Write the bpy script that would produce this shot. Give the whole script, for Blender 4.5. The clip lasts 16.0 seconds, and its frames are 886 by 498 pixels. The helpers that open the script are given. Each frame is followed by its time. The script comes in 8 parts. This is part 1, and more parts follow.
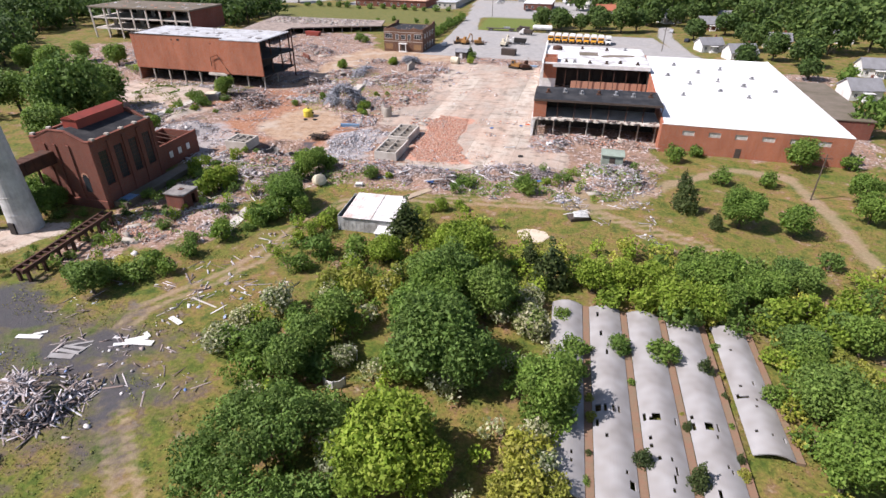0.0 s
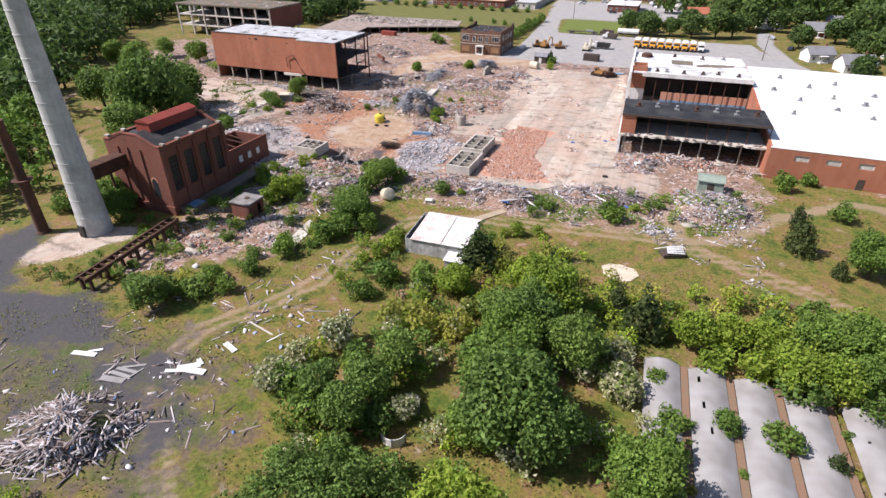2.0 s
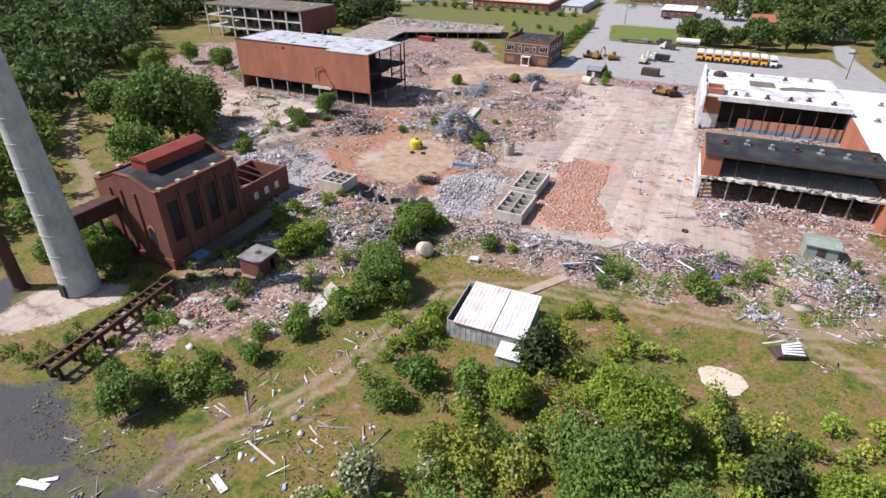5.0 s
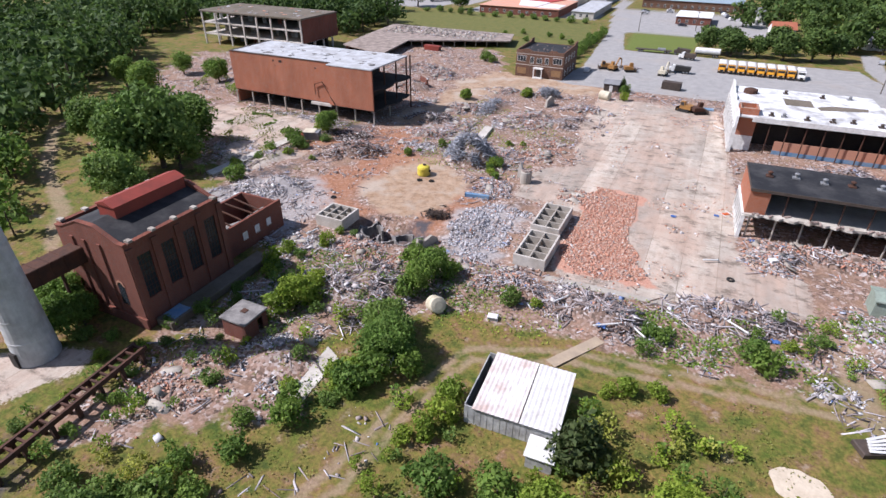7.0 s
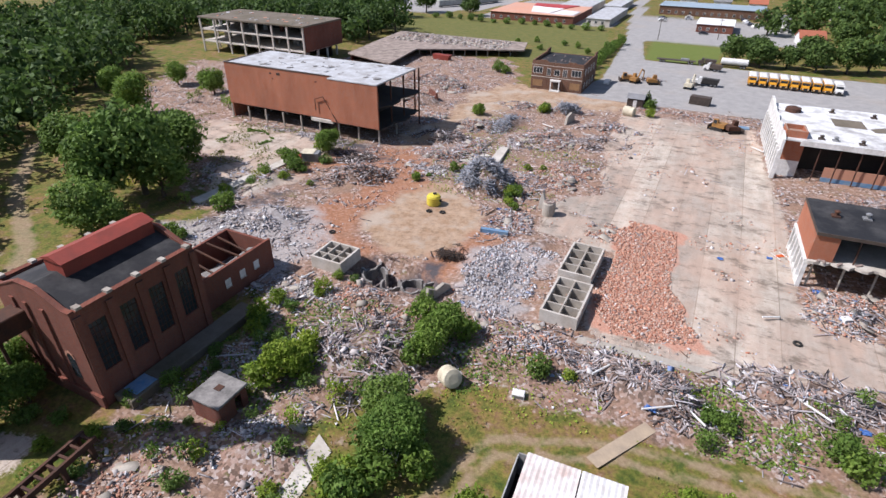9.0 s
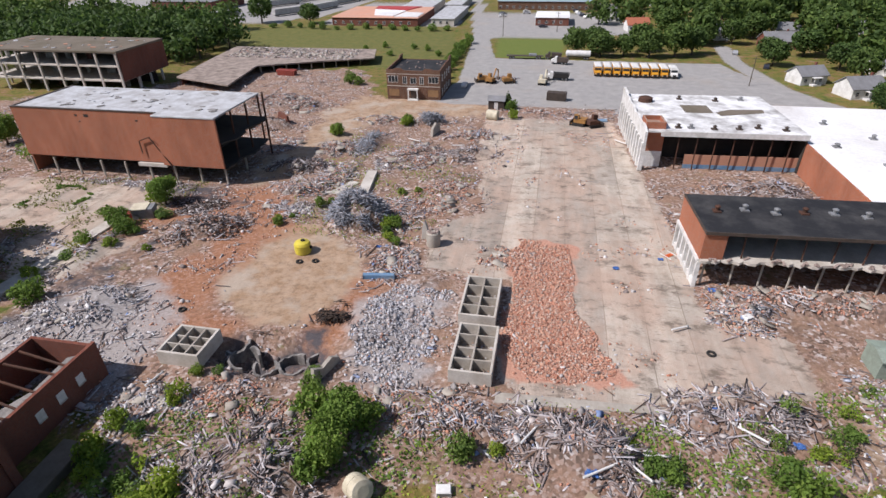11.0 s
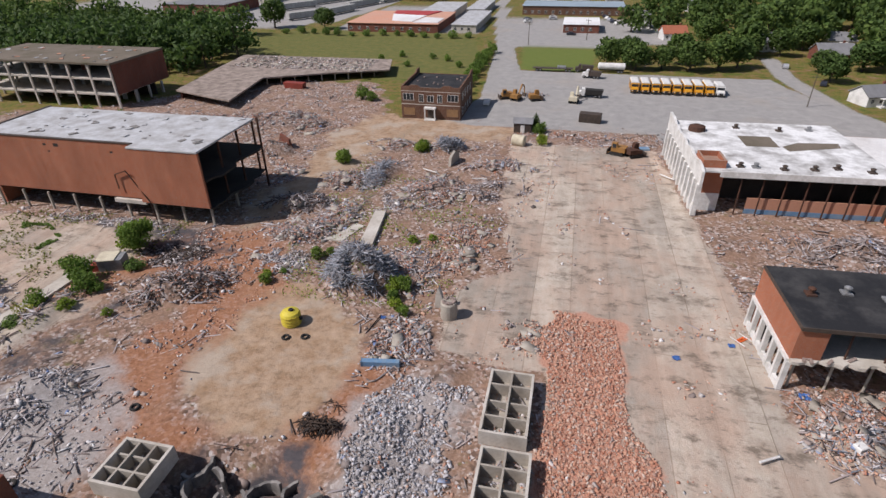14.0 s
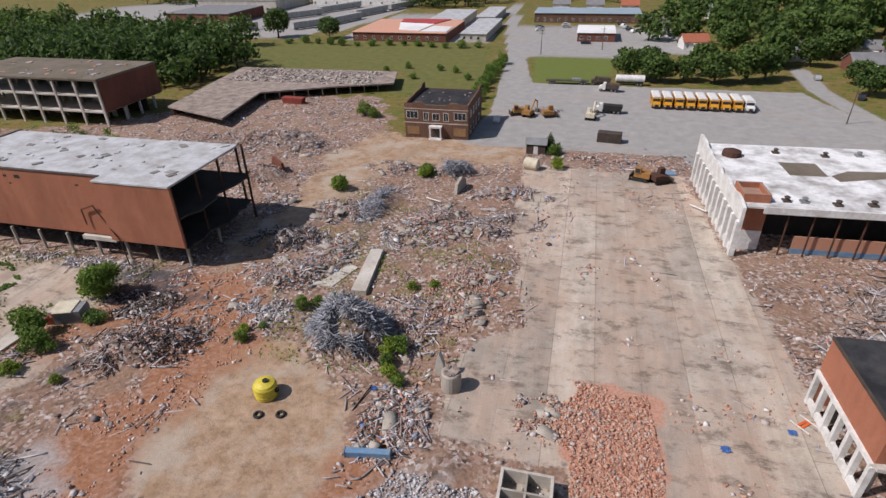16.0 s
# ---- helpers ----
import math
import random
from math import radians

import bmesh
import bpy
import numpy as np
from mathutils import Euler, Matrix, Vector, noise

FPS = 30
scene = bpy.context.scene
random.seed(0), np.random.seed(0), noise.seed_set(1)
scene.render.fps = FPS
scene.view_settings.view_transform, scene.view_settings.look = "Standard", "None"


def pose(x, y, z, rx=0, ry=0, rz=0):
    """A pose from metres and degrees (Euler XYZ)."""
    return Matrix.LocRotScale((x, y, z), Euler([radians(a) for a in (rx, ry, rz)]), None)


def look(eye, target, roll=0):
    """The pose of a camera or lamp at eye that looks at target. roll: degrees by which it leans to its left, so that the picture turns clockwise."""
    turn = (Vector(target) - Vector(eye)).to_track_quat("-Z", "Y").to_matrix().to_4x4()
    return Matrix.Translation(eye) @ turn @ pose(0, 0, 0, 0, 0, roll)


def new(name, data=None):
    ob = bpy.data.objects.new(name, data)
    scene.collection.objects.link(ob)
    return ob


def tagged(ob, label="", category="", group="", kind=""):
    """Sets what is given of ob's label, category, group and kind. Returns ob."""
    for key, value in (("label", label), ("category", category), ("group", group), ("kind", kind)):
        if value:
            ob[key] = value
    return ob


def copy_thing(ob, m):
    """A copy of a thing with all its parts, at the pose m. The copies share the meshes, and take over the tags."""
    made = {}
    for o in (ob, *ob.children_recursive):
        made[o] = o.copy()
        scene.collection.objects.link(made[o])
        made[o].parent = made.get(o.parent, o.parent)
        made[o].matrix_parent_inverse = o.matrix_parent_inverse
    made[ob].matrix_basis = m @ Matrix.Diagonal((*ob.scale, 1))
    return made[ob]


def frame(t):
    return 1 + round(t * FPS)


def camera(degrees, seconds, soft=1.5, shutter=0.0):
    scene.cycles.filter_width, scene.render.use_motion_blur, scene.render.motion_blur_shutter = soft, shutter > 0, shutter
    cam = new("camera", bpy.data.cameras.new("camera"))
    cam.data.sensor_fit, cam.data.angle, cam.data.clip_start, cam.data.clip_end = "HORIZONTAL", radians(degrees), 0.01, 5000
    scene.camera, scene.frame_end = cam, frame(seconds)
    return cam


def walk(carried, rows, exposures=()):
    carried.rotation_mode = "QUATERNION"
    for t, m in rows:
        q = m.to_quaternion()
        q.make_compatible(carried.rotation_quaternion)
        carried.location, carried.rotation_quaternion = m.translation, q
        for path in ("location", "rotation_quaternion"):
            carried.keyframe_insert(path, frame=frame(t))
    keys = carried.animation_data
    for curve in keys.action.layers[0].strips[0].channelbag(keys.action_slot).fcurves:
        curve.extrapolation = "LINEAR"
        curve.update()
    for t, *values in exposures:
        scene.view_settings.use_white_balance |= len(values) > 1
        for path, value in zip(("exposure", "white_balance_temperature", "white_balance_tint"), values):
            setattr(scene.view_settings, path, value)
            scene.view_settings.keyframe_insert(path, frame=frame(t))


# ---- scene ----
cam = camera(77.86, 16.0)

PATH = [
    (0, (45.544, -93.789, 44.116), (45.109, -92.122, 43.099), 0.3),
    (0.5, (44.716, -92.211, 44.173), (44.22, -90.565, 43.152), 0.2),
    (1, (43.672, -90.438, 44.251), (43.115, -88.814, 43.226), 0.0),
    (1.5, (42.391, -88.329, 44.218), (41.787, -86.721, 43.194), -0.0),
    (2, (40.933, -85.864, 44.309), (40.293, -84.269, 43.285), 0.1),
    (2.5, (39.201, -83.002, 44.382), (38.535, -81.419, 43.356), 0.2),
    (3, (37.395, -80.108, 44.531), (36.711, -78.536, 43.502), 0.3),
    (3.5, (35.502, -77.186, 44.633), (34.805, -75.621, 43.603), 0.4),
    (4, (33.76, -74.259, 44.682), (33.05, -72.7, 43.65), 0.4),
    (6.5, (25.073, -60.245, 45.701), (24.342, -58.698, 44.666), 0.5),
    (7, (23.294, -57.407, 45.711), (22.561, -55.858, 44.679), 0.5),
    (7.5, (21.472, -54.584, 45.623), (20.74, -53.035, 44.592), 0.6),
    (8, (19.857, -51.764, 45.347), (19.12, -50.216, 44.318), 0.5),
    (8.5, (18.095, -48.684, 45.11), (17.347, -47.135, 44.088), 0.5),
    (9, (16.218, -45.512, 45.086), (15.465, -43.966, 44.064), 0.6),
    (9.5, (14.474, -42.583, 45.207), (13.714, -41.044, 44.18), 0.6),
    (9.7, (13.796, -41.475, 45.243), (13.063, -39.923, 44.217), 0.6),
    (10, (12.78, -39.813, 45.298), (12.189, -38.2, 44.274), 0.3),
    (10.2, (12.293, -38.763, 45.31), (11.832, -37.107, 44.288), 0.1),
    (10.6, (11.712, -36.267, 45.329), (11.377, -34.58, 44.308), -0.9),
    (12.3, (9.232, -25.628, 45.41), (8.89, -23.943, 44.388), -0.8),
    (12.5, (9.011, -24.411, 45.455), (8.662, -22.727, 44.434), -0.7),
    (13, (8.397, -21.461, 45.602), (8.032, -19.781, 44.58), -0.7),
    (13.5, (7.851, -18.448, 45.697), (7.47, -16.772, 44.675), -0.8),
    (14, (7.422, -15.437, 45.749), (7.027, -13.763, 44.727), -0.9),
    (14.5, (6.997, -12.484, 45.792), (6.59, -10.813, 44.771), -1.0),
    (15, (6.544, -9.338, 45.696), (6.13, -7.667, 44.678), -1.1),
    (15.5, (6.013, -6.305, 45.595), (5.593, -4.634, 44.579), -1.3),
    (16, (5.574, -2.809, 45.505), (5.141, -1.136, 44.498), -1.4),
]
walk(cam, [(t, look(eye, target, roll)) for t, eye, target, roll in PATH], [(0, 0.62, 6500, 18), (4, 0.53, 6350, 17), (7, 0.45, 6100, 18), (9, 0.37, 6250, 16), (12.5, -0.05, 6550, 16), (16, -0.13, 6600, 16)])

# ---- world and sun ----
SUN_EL, SUN_AZ = radians(49), radians(28)          # shadows fall towards SUN_AZ, counted from +x
to_sun = Vector((-math.cos(SUN_AZ) * math.cos(SUN_EL), -math.sin(SUN_AZ) * math.cos(SUN_EL), math.sin(SUN_EL)))
world = bpy.data.worlds.new("sky")
scene.world = world
world.use_nodes = True
wn = world.node_tree.nodes
sky = wn.new("ShaderNodeTexSky")
sky.sky_type, sky.sun_disc, sky.sun_elevation = "NISHITA", False, SUN_EL
sky.sun_rotation = math.atan2(to_sun.x, to_sun.y)
wn["Background"].inputs["Strength"].default_value = 0.085
world.node_tree.links.new(sky.outputs[0], wn["Background"].inputs[0])
sun = new("sun", bpy.data.lights.new("sun", "SUN"))
sun.data.energy, sun.data.angle, sun.data.color = 4.7, radians(0.6), (1.0, 0.975, 0.95)
sun.matrix_world = look(to_sun * 300, (0, 0, 0))

rng = np.random.default_rng(7)


# ---- small tools ----
def vnoise(x, y, scale, seed=0):
    """Smooth value noise in 0..1 for arrays."""
    x, y = np.asarray(x, float) / scale + 1000.0, np.asarray(y, float) / scale + 1000.0
    ix, iy = np.floor(x).astype(np.int64), np.floor(y).astype(np.int64)
    fx, fy = x - ix, y - iy
    fx, fy = fx * fx * (3 - 2 * fx), fy * fy * (3 - 2 * fy)

    def h(a, b):
        n = (a * 374761393 + b * 668265263 + seed * 974711) & 0x7FFFFFFF
        n = ((n ^ (n >> 13)) * 1274126177) & 0x7FFFFFFF
        return ((n ^ (n >> 16)) & 0xFFFF) / 65535.0
    return (h(ix, iy) * (1 - fx) + h(ix + 1, iy) * fx) * (1 - fy) + (h(ix, iy + 1) * (1 - fx) + h(ix + 1, iy + 1) * fx) * fy


def inside_distance(px, py, poly):
    """Signed distance to a polygon, positive inside."""
    d = np.full(px.shape, 1e9)
    ins = np.zeros(px.shape, bool)
    n = len(poly)
    for i in range(n):
        (ax, ay), (bx, by) = poly[i], poly[(i + 1) % n]
        ex, ey = bx - ax, by - ay
        t = np.clip(((px - ax) * ex + (py - ay) * ey) / (ex * ex + ey * ey + 1e-9), 0, 1)
        d = np.minimum(d, np.hypot(px - ax - t * ex, py - ay - t * ey))
        cond = ((ay > py) != (by > py)) & (px < (bx - ax) * (py - ay) / (by - ay + 1e-12) + ax)
        ins ^= cond
    return np.where(ins, d, -d)


def line_distance(px, py, line):
    d = np.full(px.shape, 1e9)
    for (ax, ay), (bx, by) in zip(line[:-1], line[1:]):
        ex, ey = bx - ax, by - ay
        t = np.clip(((px - ax) * ex + (py - ay) * ey) / (ex * ex + ey * ey + 1e-9), 0, 1)
        d = np.minimum(d, np.hypot(px - ax - t * ex, py - ay - t * ey))
    return d


class Build:
    """Collects vertices and faces of one mesh."""

    def __init__(self):
        self.v, self.f, self.m = [], [], []

    def add(self, verts, faces, mat=0):
        o = len(self.v)
        self.v += [tuple(p) for p in verts]
        self.f += [tuple(i + o for i in f) for f in faces]
        self.m += [mat] * len(faces)
        return self

    def box(self, x0, x1, y0, y1, z0, z1, mat=0, bevel=0.0, m=None):
        if bevel:
            b = bevel
            vs = []
            for z, k in ((z0, 0), (z1 - b, 0), (z1, b)):
                vs += [(x0 + k, y0 + k, z), (x1 - k, y0 + k, z), (x1 - k, y1 - k, z), (x0 + k, y1 - k, z)]
            fs = [(3, 2, 1, 0), (8, 9, 10, 11)]
            for r in (0, 4):
                fs += [(r + i, r + (i + 1) % 4, r + 4 + (i + 1) % 4, r + 4 + i) for i in range(4)]
        else:
            vs = [(x0, y0, z0), (x1, y0, z0), (x1, y1, z0), (x0, y1, z0), (x0, y0, z1), (x1, y0, z1), (x1, y1, z1), (x0, y1, z1)]
            fs = [(3, 2, 1, 0), (4, 5, 6, 7), (0, 1, 5, 4), (1, 2, 6, 5), (2, 3, 7, 6), (3, 0, 4, 7)]
        if m is not None:
            vs = [m @ Vector(p) for p in vs]
        return self.add(vs, fs, mat)

    def tube(self, rings, n=16, mat=0, cap=True):
        """Rings of (x, y, z, radius), joined in order, about upright axes."""
        vs, fs = [], []
        for x, y, z, r in rings:
            vs += [(x + r * math.cos(2 * math.pi * i / n), y + r * math.sin(2 * math.pi * i / n), z) for i in range(n)]
        for k in range(len(rings) - 1):
            fs += [(k * n + i, k * n + (i + 1) % n, (k + 1) * n + (i + 1) % n, (k + 1) * n + i) for i in range(n)]
        if cap:
            fs += [tuple(range(n - 1, -1, -1)), tuple((len(rings) - 1) * n + i for i in range(n))]
        return self.add(vs, fs, mat)

    def bar(self, a, b, w, mat=0, n=4):
        """A straight bar of width w between two points."""
        a, b = Vector(a), Vector(b)
        d = b - a
        q = d.to_track_quat("Z", "Y").to_matrix()
        vs = []
        for p in (a, b):
            vs += [p + q @ Vector((w / 2 * math.cos(2 * math.pi * (i + .5) / n) * 1.2, w / 2 * math.sin(2 * math.pi * (i + .5) / n) * 1.2, 0)) for i in range(n)]
        fs = [(i, (i + 1) % n, n + (i + 1) % n, n + i) for i in range(n)] + [tuple(range(n - 1, -1, -1)), tuple(range(n, 2 * n))]
        return self.add(vs, fs, mat)

    def prism(self, outline, axis, lo, hi, mat=0):
        """An outline of (a, b) pushed along an axis: 'x' takes (y, z), 'y' takes (x, z), 'z' takes (x, y)."""
        put = {"x": lambda a, b, c: (c, a, b), "y": lambda a, b, c: (a, c, b), "z": lambda a, b, c: (a, b, c)}[axis]
        n = len(outline)
        vs = [put(a, b, lo) for a, b in outline] + [put(a, b, hi) for a, b in outline]
        fs = [tuple(range(n - 1, -1, -1)), tuple(range(n, 2 * n))] + [(i, (i + 1) % n, n + (i + 1) % n, n + i) for i in range(n)]
        return self.add(vs, fs, mat)

    def mesh(self, name):
        me = bpy.data.meshes.new(name)
        me.from_pydata(self.v, [], self.f)
        bm = bmesh.new()
        bm.from_mesh(me)
        bmesh.ops.recalc_face_normals(bm, faces=bm.faces)
        bm.to_mesh(me)
        bm.free()
        me.polygons.foreach_set("material_index", np.array(self.m, dtype=np.int32))
        return me


def thing(name, x, y, z=0.0, rz=0.0, label="", category="", group="", kind=""):
    ob = new(name)
    ob.empty_display_size = 0.3
    ob.matrix_basis = pose(x, y, z, 0, 0, rz)
    return tagged(ob, label, category, group, kind)


def part(name, build, material, parent=None, label="", smooth=False):
    me = build.mesh(name) if isinstance(build, Build) else build
    for mt in (material if isinstance(material, (list, tuple)) else [material]):
        if len(me.materials) < 8:
            me.materials.append(mt)
    if smooth:
        me.polygons.foreach_set("use_smooth", np.ones(len(me.polygons), bool))
    ob = new(name, me)
    if parent is not None:
        ob.parent = parent
    if label:
        ob["label"] = label
    return ob


# ---- materials ----
class Mat:
    """A node material, built up in a few calls."""

    def __init__(self, name, rough=0.85, metal=0.0):
        self.mat = bpy.data.materials.new(name)
        self.mat.use_nodes = True
        self.nt = self.mat.node_tree
        self.n, self.l = self.nt.nodes, self.nt.links
        self.bsdf = self.n["Principled BSDF"]
        self.bsdf.inputs["Roughness"].default_value = rough
        self.bsdf.inputs["Metallic"].default_value = metal
        self.bsdf.inputs["Specular IOR Level"].default_value = 0.3
        self.co = self.n.new("ShaderNodeTexCoord").outputs["Object"]

    def world_co(self):
        g = self.n.new("ShaderNodeNewGeometry")
        self.co = g.outputs["Position"]
        return self

    def noise(self, scale, detail=5, rough=0.6, stretch=None):
        t = self.n.new("ShaderNodeTexNoise")
        t.inputs["Scale"].default_value, t.inputs["Detail"].default_value, t.inputs["Roughness"].default_value = scale, detail, rough
        src = self.co
        if stretch:
            mp = self.n.new("ShaderNodeMapping")
            mp.inputs["Scale"].default_value = stretch
            self.l.new(src, mp.inputs["Vector"])
            src = mp.outputs[0]
        self.l.new(src, t.inputs["Vector"])
        return t.outputs["Fac"]

    def ramp(self, fac, stops):
        r = self.n.new("ShaderNodeValToRGB")
        while len(r.color_ramp.elements) < len(stops):
            r.color_ramp.elements.new(0.5)
        for e, (p, c) in zip(r.color_ramp.elements, stops):
            e.position = p
            e.color = (*c, 1) if isinstance(c, tuple) else (c, c, c, 1)
        self.l.new(fac, r.inputs[0])
        return r.outputs[0]

    def mix(self, fac, a, b, how="MIX"):
        m = self.n.new("ShaderNodeMix")
        m.data_type, m.blend_type = "RGBA", how
        for sock, val in ((m.inputs[0], fac), (m.inputs[6], a), (m.inputs[7], b)):
            if isinstance(val, (int, float)):
                sock.default_value = val
            elif isinstance(val, tuple):
                sock.default_value = (*val, 1)
            else:
                self.l.new(val, sock)
        return m.outputs[2]

    def math(self, op, a, b=0.0, clamp=False):
        m = self.n.new("ShaderNodeMath")
        m.operation, m.use_clamp = op, clamp
        for sock, val in zip(m.inputs, (a, b)):
            if isinstance(val, (int, float)):
                sock.default_value = val
            else:
                self.l.new(val, sock)
        return m.outputs[0]

    def random(self, island=True):
        if island:
            return self.n.new("ShaderNodeNewGeometry").outputs["Random Per Island"]
        return self.n.new("ShaderNodeObjectInfo").outputs["Random"]

    def bump(self, height, strength=0.4, dist=0.05):
        b = self.n.new("ShaderNodeBump")
        b.inputs["Strength"].default_value, b.inputs["Distance"].default_value = strength, dist
        self.l.new(height, b.inputs["Height"])
        self.l.new(b.outputs[0], self.bsdf.inputs["Normal"])

    def done(self, colour):
        if isinstance(colour, tuple):
            self.bsdf.inputs["Base Color"].default_value = (*colour, 1)
        else:
            self.l.new(colour, self.bsdf.inputs["Base Color"])
        return self.mat


def worn(name, base, dirt, rough=0.85, metal=0.0, big=0.25, fine=6.0, amount=0.5, streak=None):
    """A base colour with stains at two scales and a fine relief."""
    m = Mat(name, rough, metal)
    a = m.ramp(m.noise(big, 6, 0.65), [(0.5 - amount * 0.3, 0.0), (0.5 + 0.25, 1.0)])
    b = m.noise(fine, 4, 0.7, streak)
    col = m.mix(a, base, dirt)
    col = m.mix(0.5, col, m.ramp(b, [(0.25, 0.55), (0.75, 1.0)]), "MULTIPLY")
    m.bump(b, 0.35, 0.04)
    return m.done(col)


def brick(name, c1, c2, mortar, big=0.12):
    m = Mat(name, 0.9)
    g = m.n.new("ShaderNodeNewGeometry")
    sp = m.n.new("ShaderNodeSeparateXYZ")
    m.l.new(m.co, sp.inputs[0])
    cb = m.n.new("ShaderNodeCombineXYZ")
    m.l.new(m.math("ADD", sp.outputs[0], sp.outputs[1]), cb.inputs[0])
    m.l.new(sp.outputs[2], cb.inputs[1])
    t = m.n.new("ShaderNodeTexBrick")
    t.inputs["Scale"].default_value = 1.0
    t.inputs["Brick Width"].default_value, t.inputs["Row Height"].default_value, t.inputs["Mortar Size"].default_value = 0.22, 0.075, 0.008
    t.inputs["Color1"].default_value, t.inputs["Color2"].default_value, t.inputs["Mortar"].default_value = (*c1, 1), (*c2, 1), (*mortar, 1)
    m.l.new(cb.outputs[0], t.inputs["Vector"])
    big_stain = m.ramp(m.noise(big, 6, 0.7, (1, 1, 0.5)), [(0.3, 0.62), (0.7, 1.08)])
    streaks = m.ramp(m.noise(0.9, 4, 0.6, (1, 1, 0.12)), [(0.35, 0.8), (0.65, 1.0)])
    col = m.mix(0.85, t.outputs[0], big_stain, "MULTIPLY")
    col = m.mix(0.6, col, streaks, "MULTIPLY")
    m.bump(t.outputs["Fac"], -0.25, 0.02)
    return m.done(col)


def plain_var(name, colours, rough=0.85, metal=0.0, island=True, fine=5.0):
    """A spread of colours, one for each loose piece."""
    m = Mat(name, rough, metal)
    r = m.random(island)
    col = m.ramp(r, [(i / max(1, len(colours) - 1), c) for i, c in enumerate(colours)])
    col = m.mix(0.6, col, m.ramp(m.noise(fine, 3, 0.7), [(0.3, 0.6), (0.75, 1.0)]), "MULTIPLY")
    return m.done(col)


M_BRICK = brick("orange_red_brick", (0.46, 0.15, 0.072), (0.39, 0.12, 0.06), (0.36, 0.23, 0.17))
M_BRICK_DARK = brick("old_red_brick", (0.245, 0.082, 0.05), (0.18, 0.056, 0.038), (0.165, 0.105, 0.085), 0.2)
M_BRICK_BROWN = brick("brown_brick", (0.19, 0.088, 0.05), (0.13, 0.058, 0.036), (0.21, 0.155, 0.12), 0.2)
M_CONC = worn("weathered_concrete", (0.46, 0.42, 0.36), (0.26, 0.22, 0.18), 0.9, big=0.35, fine=4)
M_CONC_PALE = worn("pale_concrete", (0.62, 0.58, 0.52), (0.38, 0.33, 0.27), 0.9, big=0.3, fine=3)
M_WHITE_ROOF = worn("white_membrane_roof", (0.86, 0.86, 0.85), (0.66, 0.63, 0.60), 0.6, big=0.06, fine=1.5, amount=0.2)
M_WHITE_WORN = worn("stained_white_roof", (0.84, 0.84, 0.83), (0.14, 0.12, 0.10), 0.7, big=0.22, fine=1.1, amount=0.3)
M_GREY_ROOF = worn("patchy_silver_roof", (0.56, 0.57, 0.58), (0.30, 0.28, 0.26), 0.6, big=0.35, fine=1.2, amount=0.4)
M_TAR = worn("black_tar_roof", (0.022, 0.022, 0.024), (0.075, 0.072, 0.07), 0.75, big=0.3, fine=2, amount=0.2)
M_GRAVEL_ROOF = worn("mossy_gravel_roof", (0.20, 0.165, 0.13), (0.11, 0.095, 0.06), 0.95, big=0.2, fine=3)
# near-black: soot, with the shade of open interiors put into the colour
M_INSIDE = worn("soot_and_shade_interior", (0.06, 0.05, 0.042), (0.03, 0.026, 0.024), 0.95)
M_RUST = worn("rusty_steel", (0.12, 0.055, 0.035), (0.05, 0.035, 0.03), 0.85, 0.2, big=0.8, fine=6)
M_RED_METAL = worn("red_painted_sheet", (0.32, 0.062, 0.042), (0.20, 0.05, 0.036), 0.55, big=0.5, fine=4)
M_STACK = worn("lime_washed_concrete", (0.60, 0.60, 0.58), (0.36, 0.35, 0.33), 0.9, big=0.5, fine=2, streak=(1, 1, 0.15))
M_WHITE = worn("white_paint", (0.78, 0.77, 0.74), (0.52, 0.50, 0.46), 0.6, big=0.6, fine=3, amount=0.3)
M_SHEET = worn("corrugated_white_sheet", (0.78, 0.75, 0.72), (0.46, 0.31, 0.25), 0.6, big=0.45, fine=2.5, amount=0.4)
M_SHEET_PALE = worn("dusty_white_sheet", (0.72, 0.71, 0.69), (0.50, 0.45, 0.41), 0.65, big=0.7, fine=3, amount=0.4)
M_SIDING = worn("streaked_grey_siding", (0.52, 0.52, 0.50), (0.20, 0.19, 0.18), 0.8, big=0.9, fine=3, streak=(1, 1, 0.15))
M_WOOD = plain_var("weathered_timber", [(0.37, 0.33, 0.335), (0.085, 0.062, 0.052), (0.54, 0.50, 0.51), (0.20, 0.125, 0.085), (0.70, 0.67, 0.68), (0.12, 0.08, 0.062), (0.43, 0.36, 0.34), (0.07, 0.055, 0.05)])
M_BRICKBITS = plain_var("broken_bricks", [(0.58, 0.29, 0.195), (0.40, 0.16, 0.10), (0.60, 0.38, 0.275), (0.48, 0.24, 0.155), (0.62, 0.50, 0.42), (0.29, 0.12, 0.08)])
M_CHUNKS = plain_var("broken_concrete", [(0.46, 0.40, 0.37), (0.17, 0.13, 0.115), (0.62, 0.56, 0.53), (0.28, 0.21, 0.18), (0.76, 0.73, 0.71), (0.11, 0.09, 0.08)])
M_ASHBITS = plain_var("grey_plaster_debris", [(0.40, 0.385, 0.40), (0.56, 0.54, 0.555), (0.20, 0.185, 0.19), (0.70, 0.685, 0.70), (0.14, 0.125, 0.125)])
M_SCRAP = plain_var("bent_scrap_steel", [(0.32, 0.34, 0.38), (0.15, 0.16, 0.18), (0.46, 0.48, 0.53), (0.22, 0.17, 0.15)], 0.6, 0.15)
M_CHAR = plain_var("charred_brush", [(0.05, 0.04, 0.035), (0.09, 0.06, 0.045), (0.03, 0.028, 0.027)])
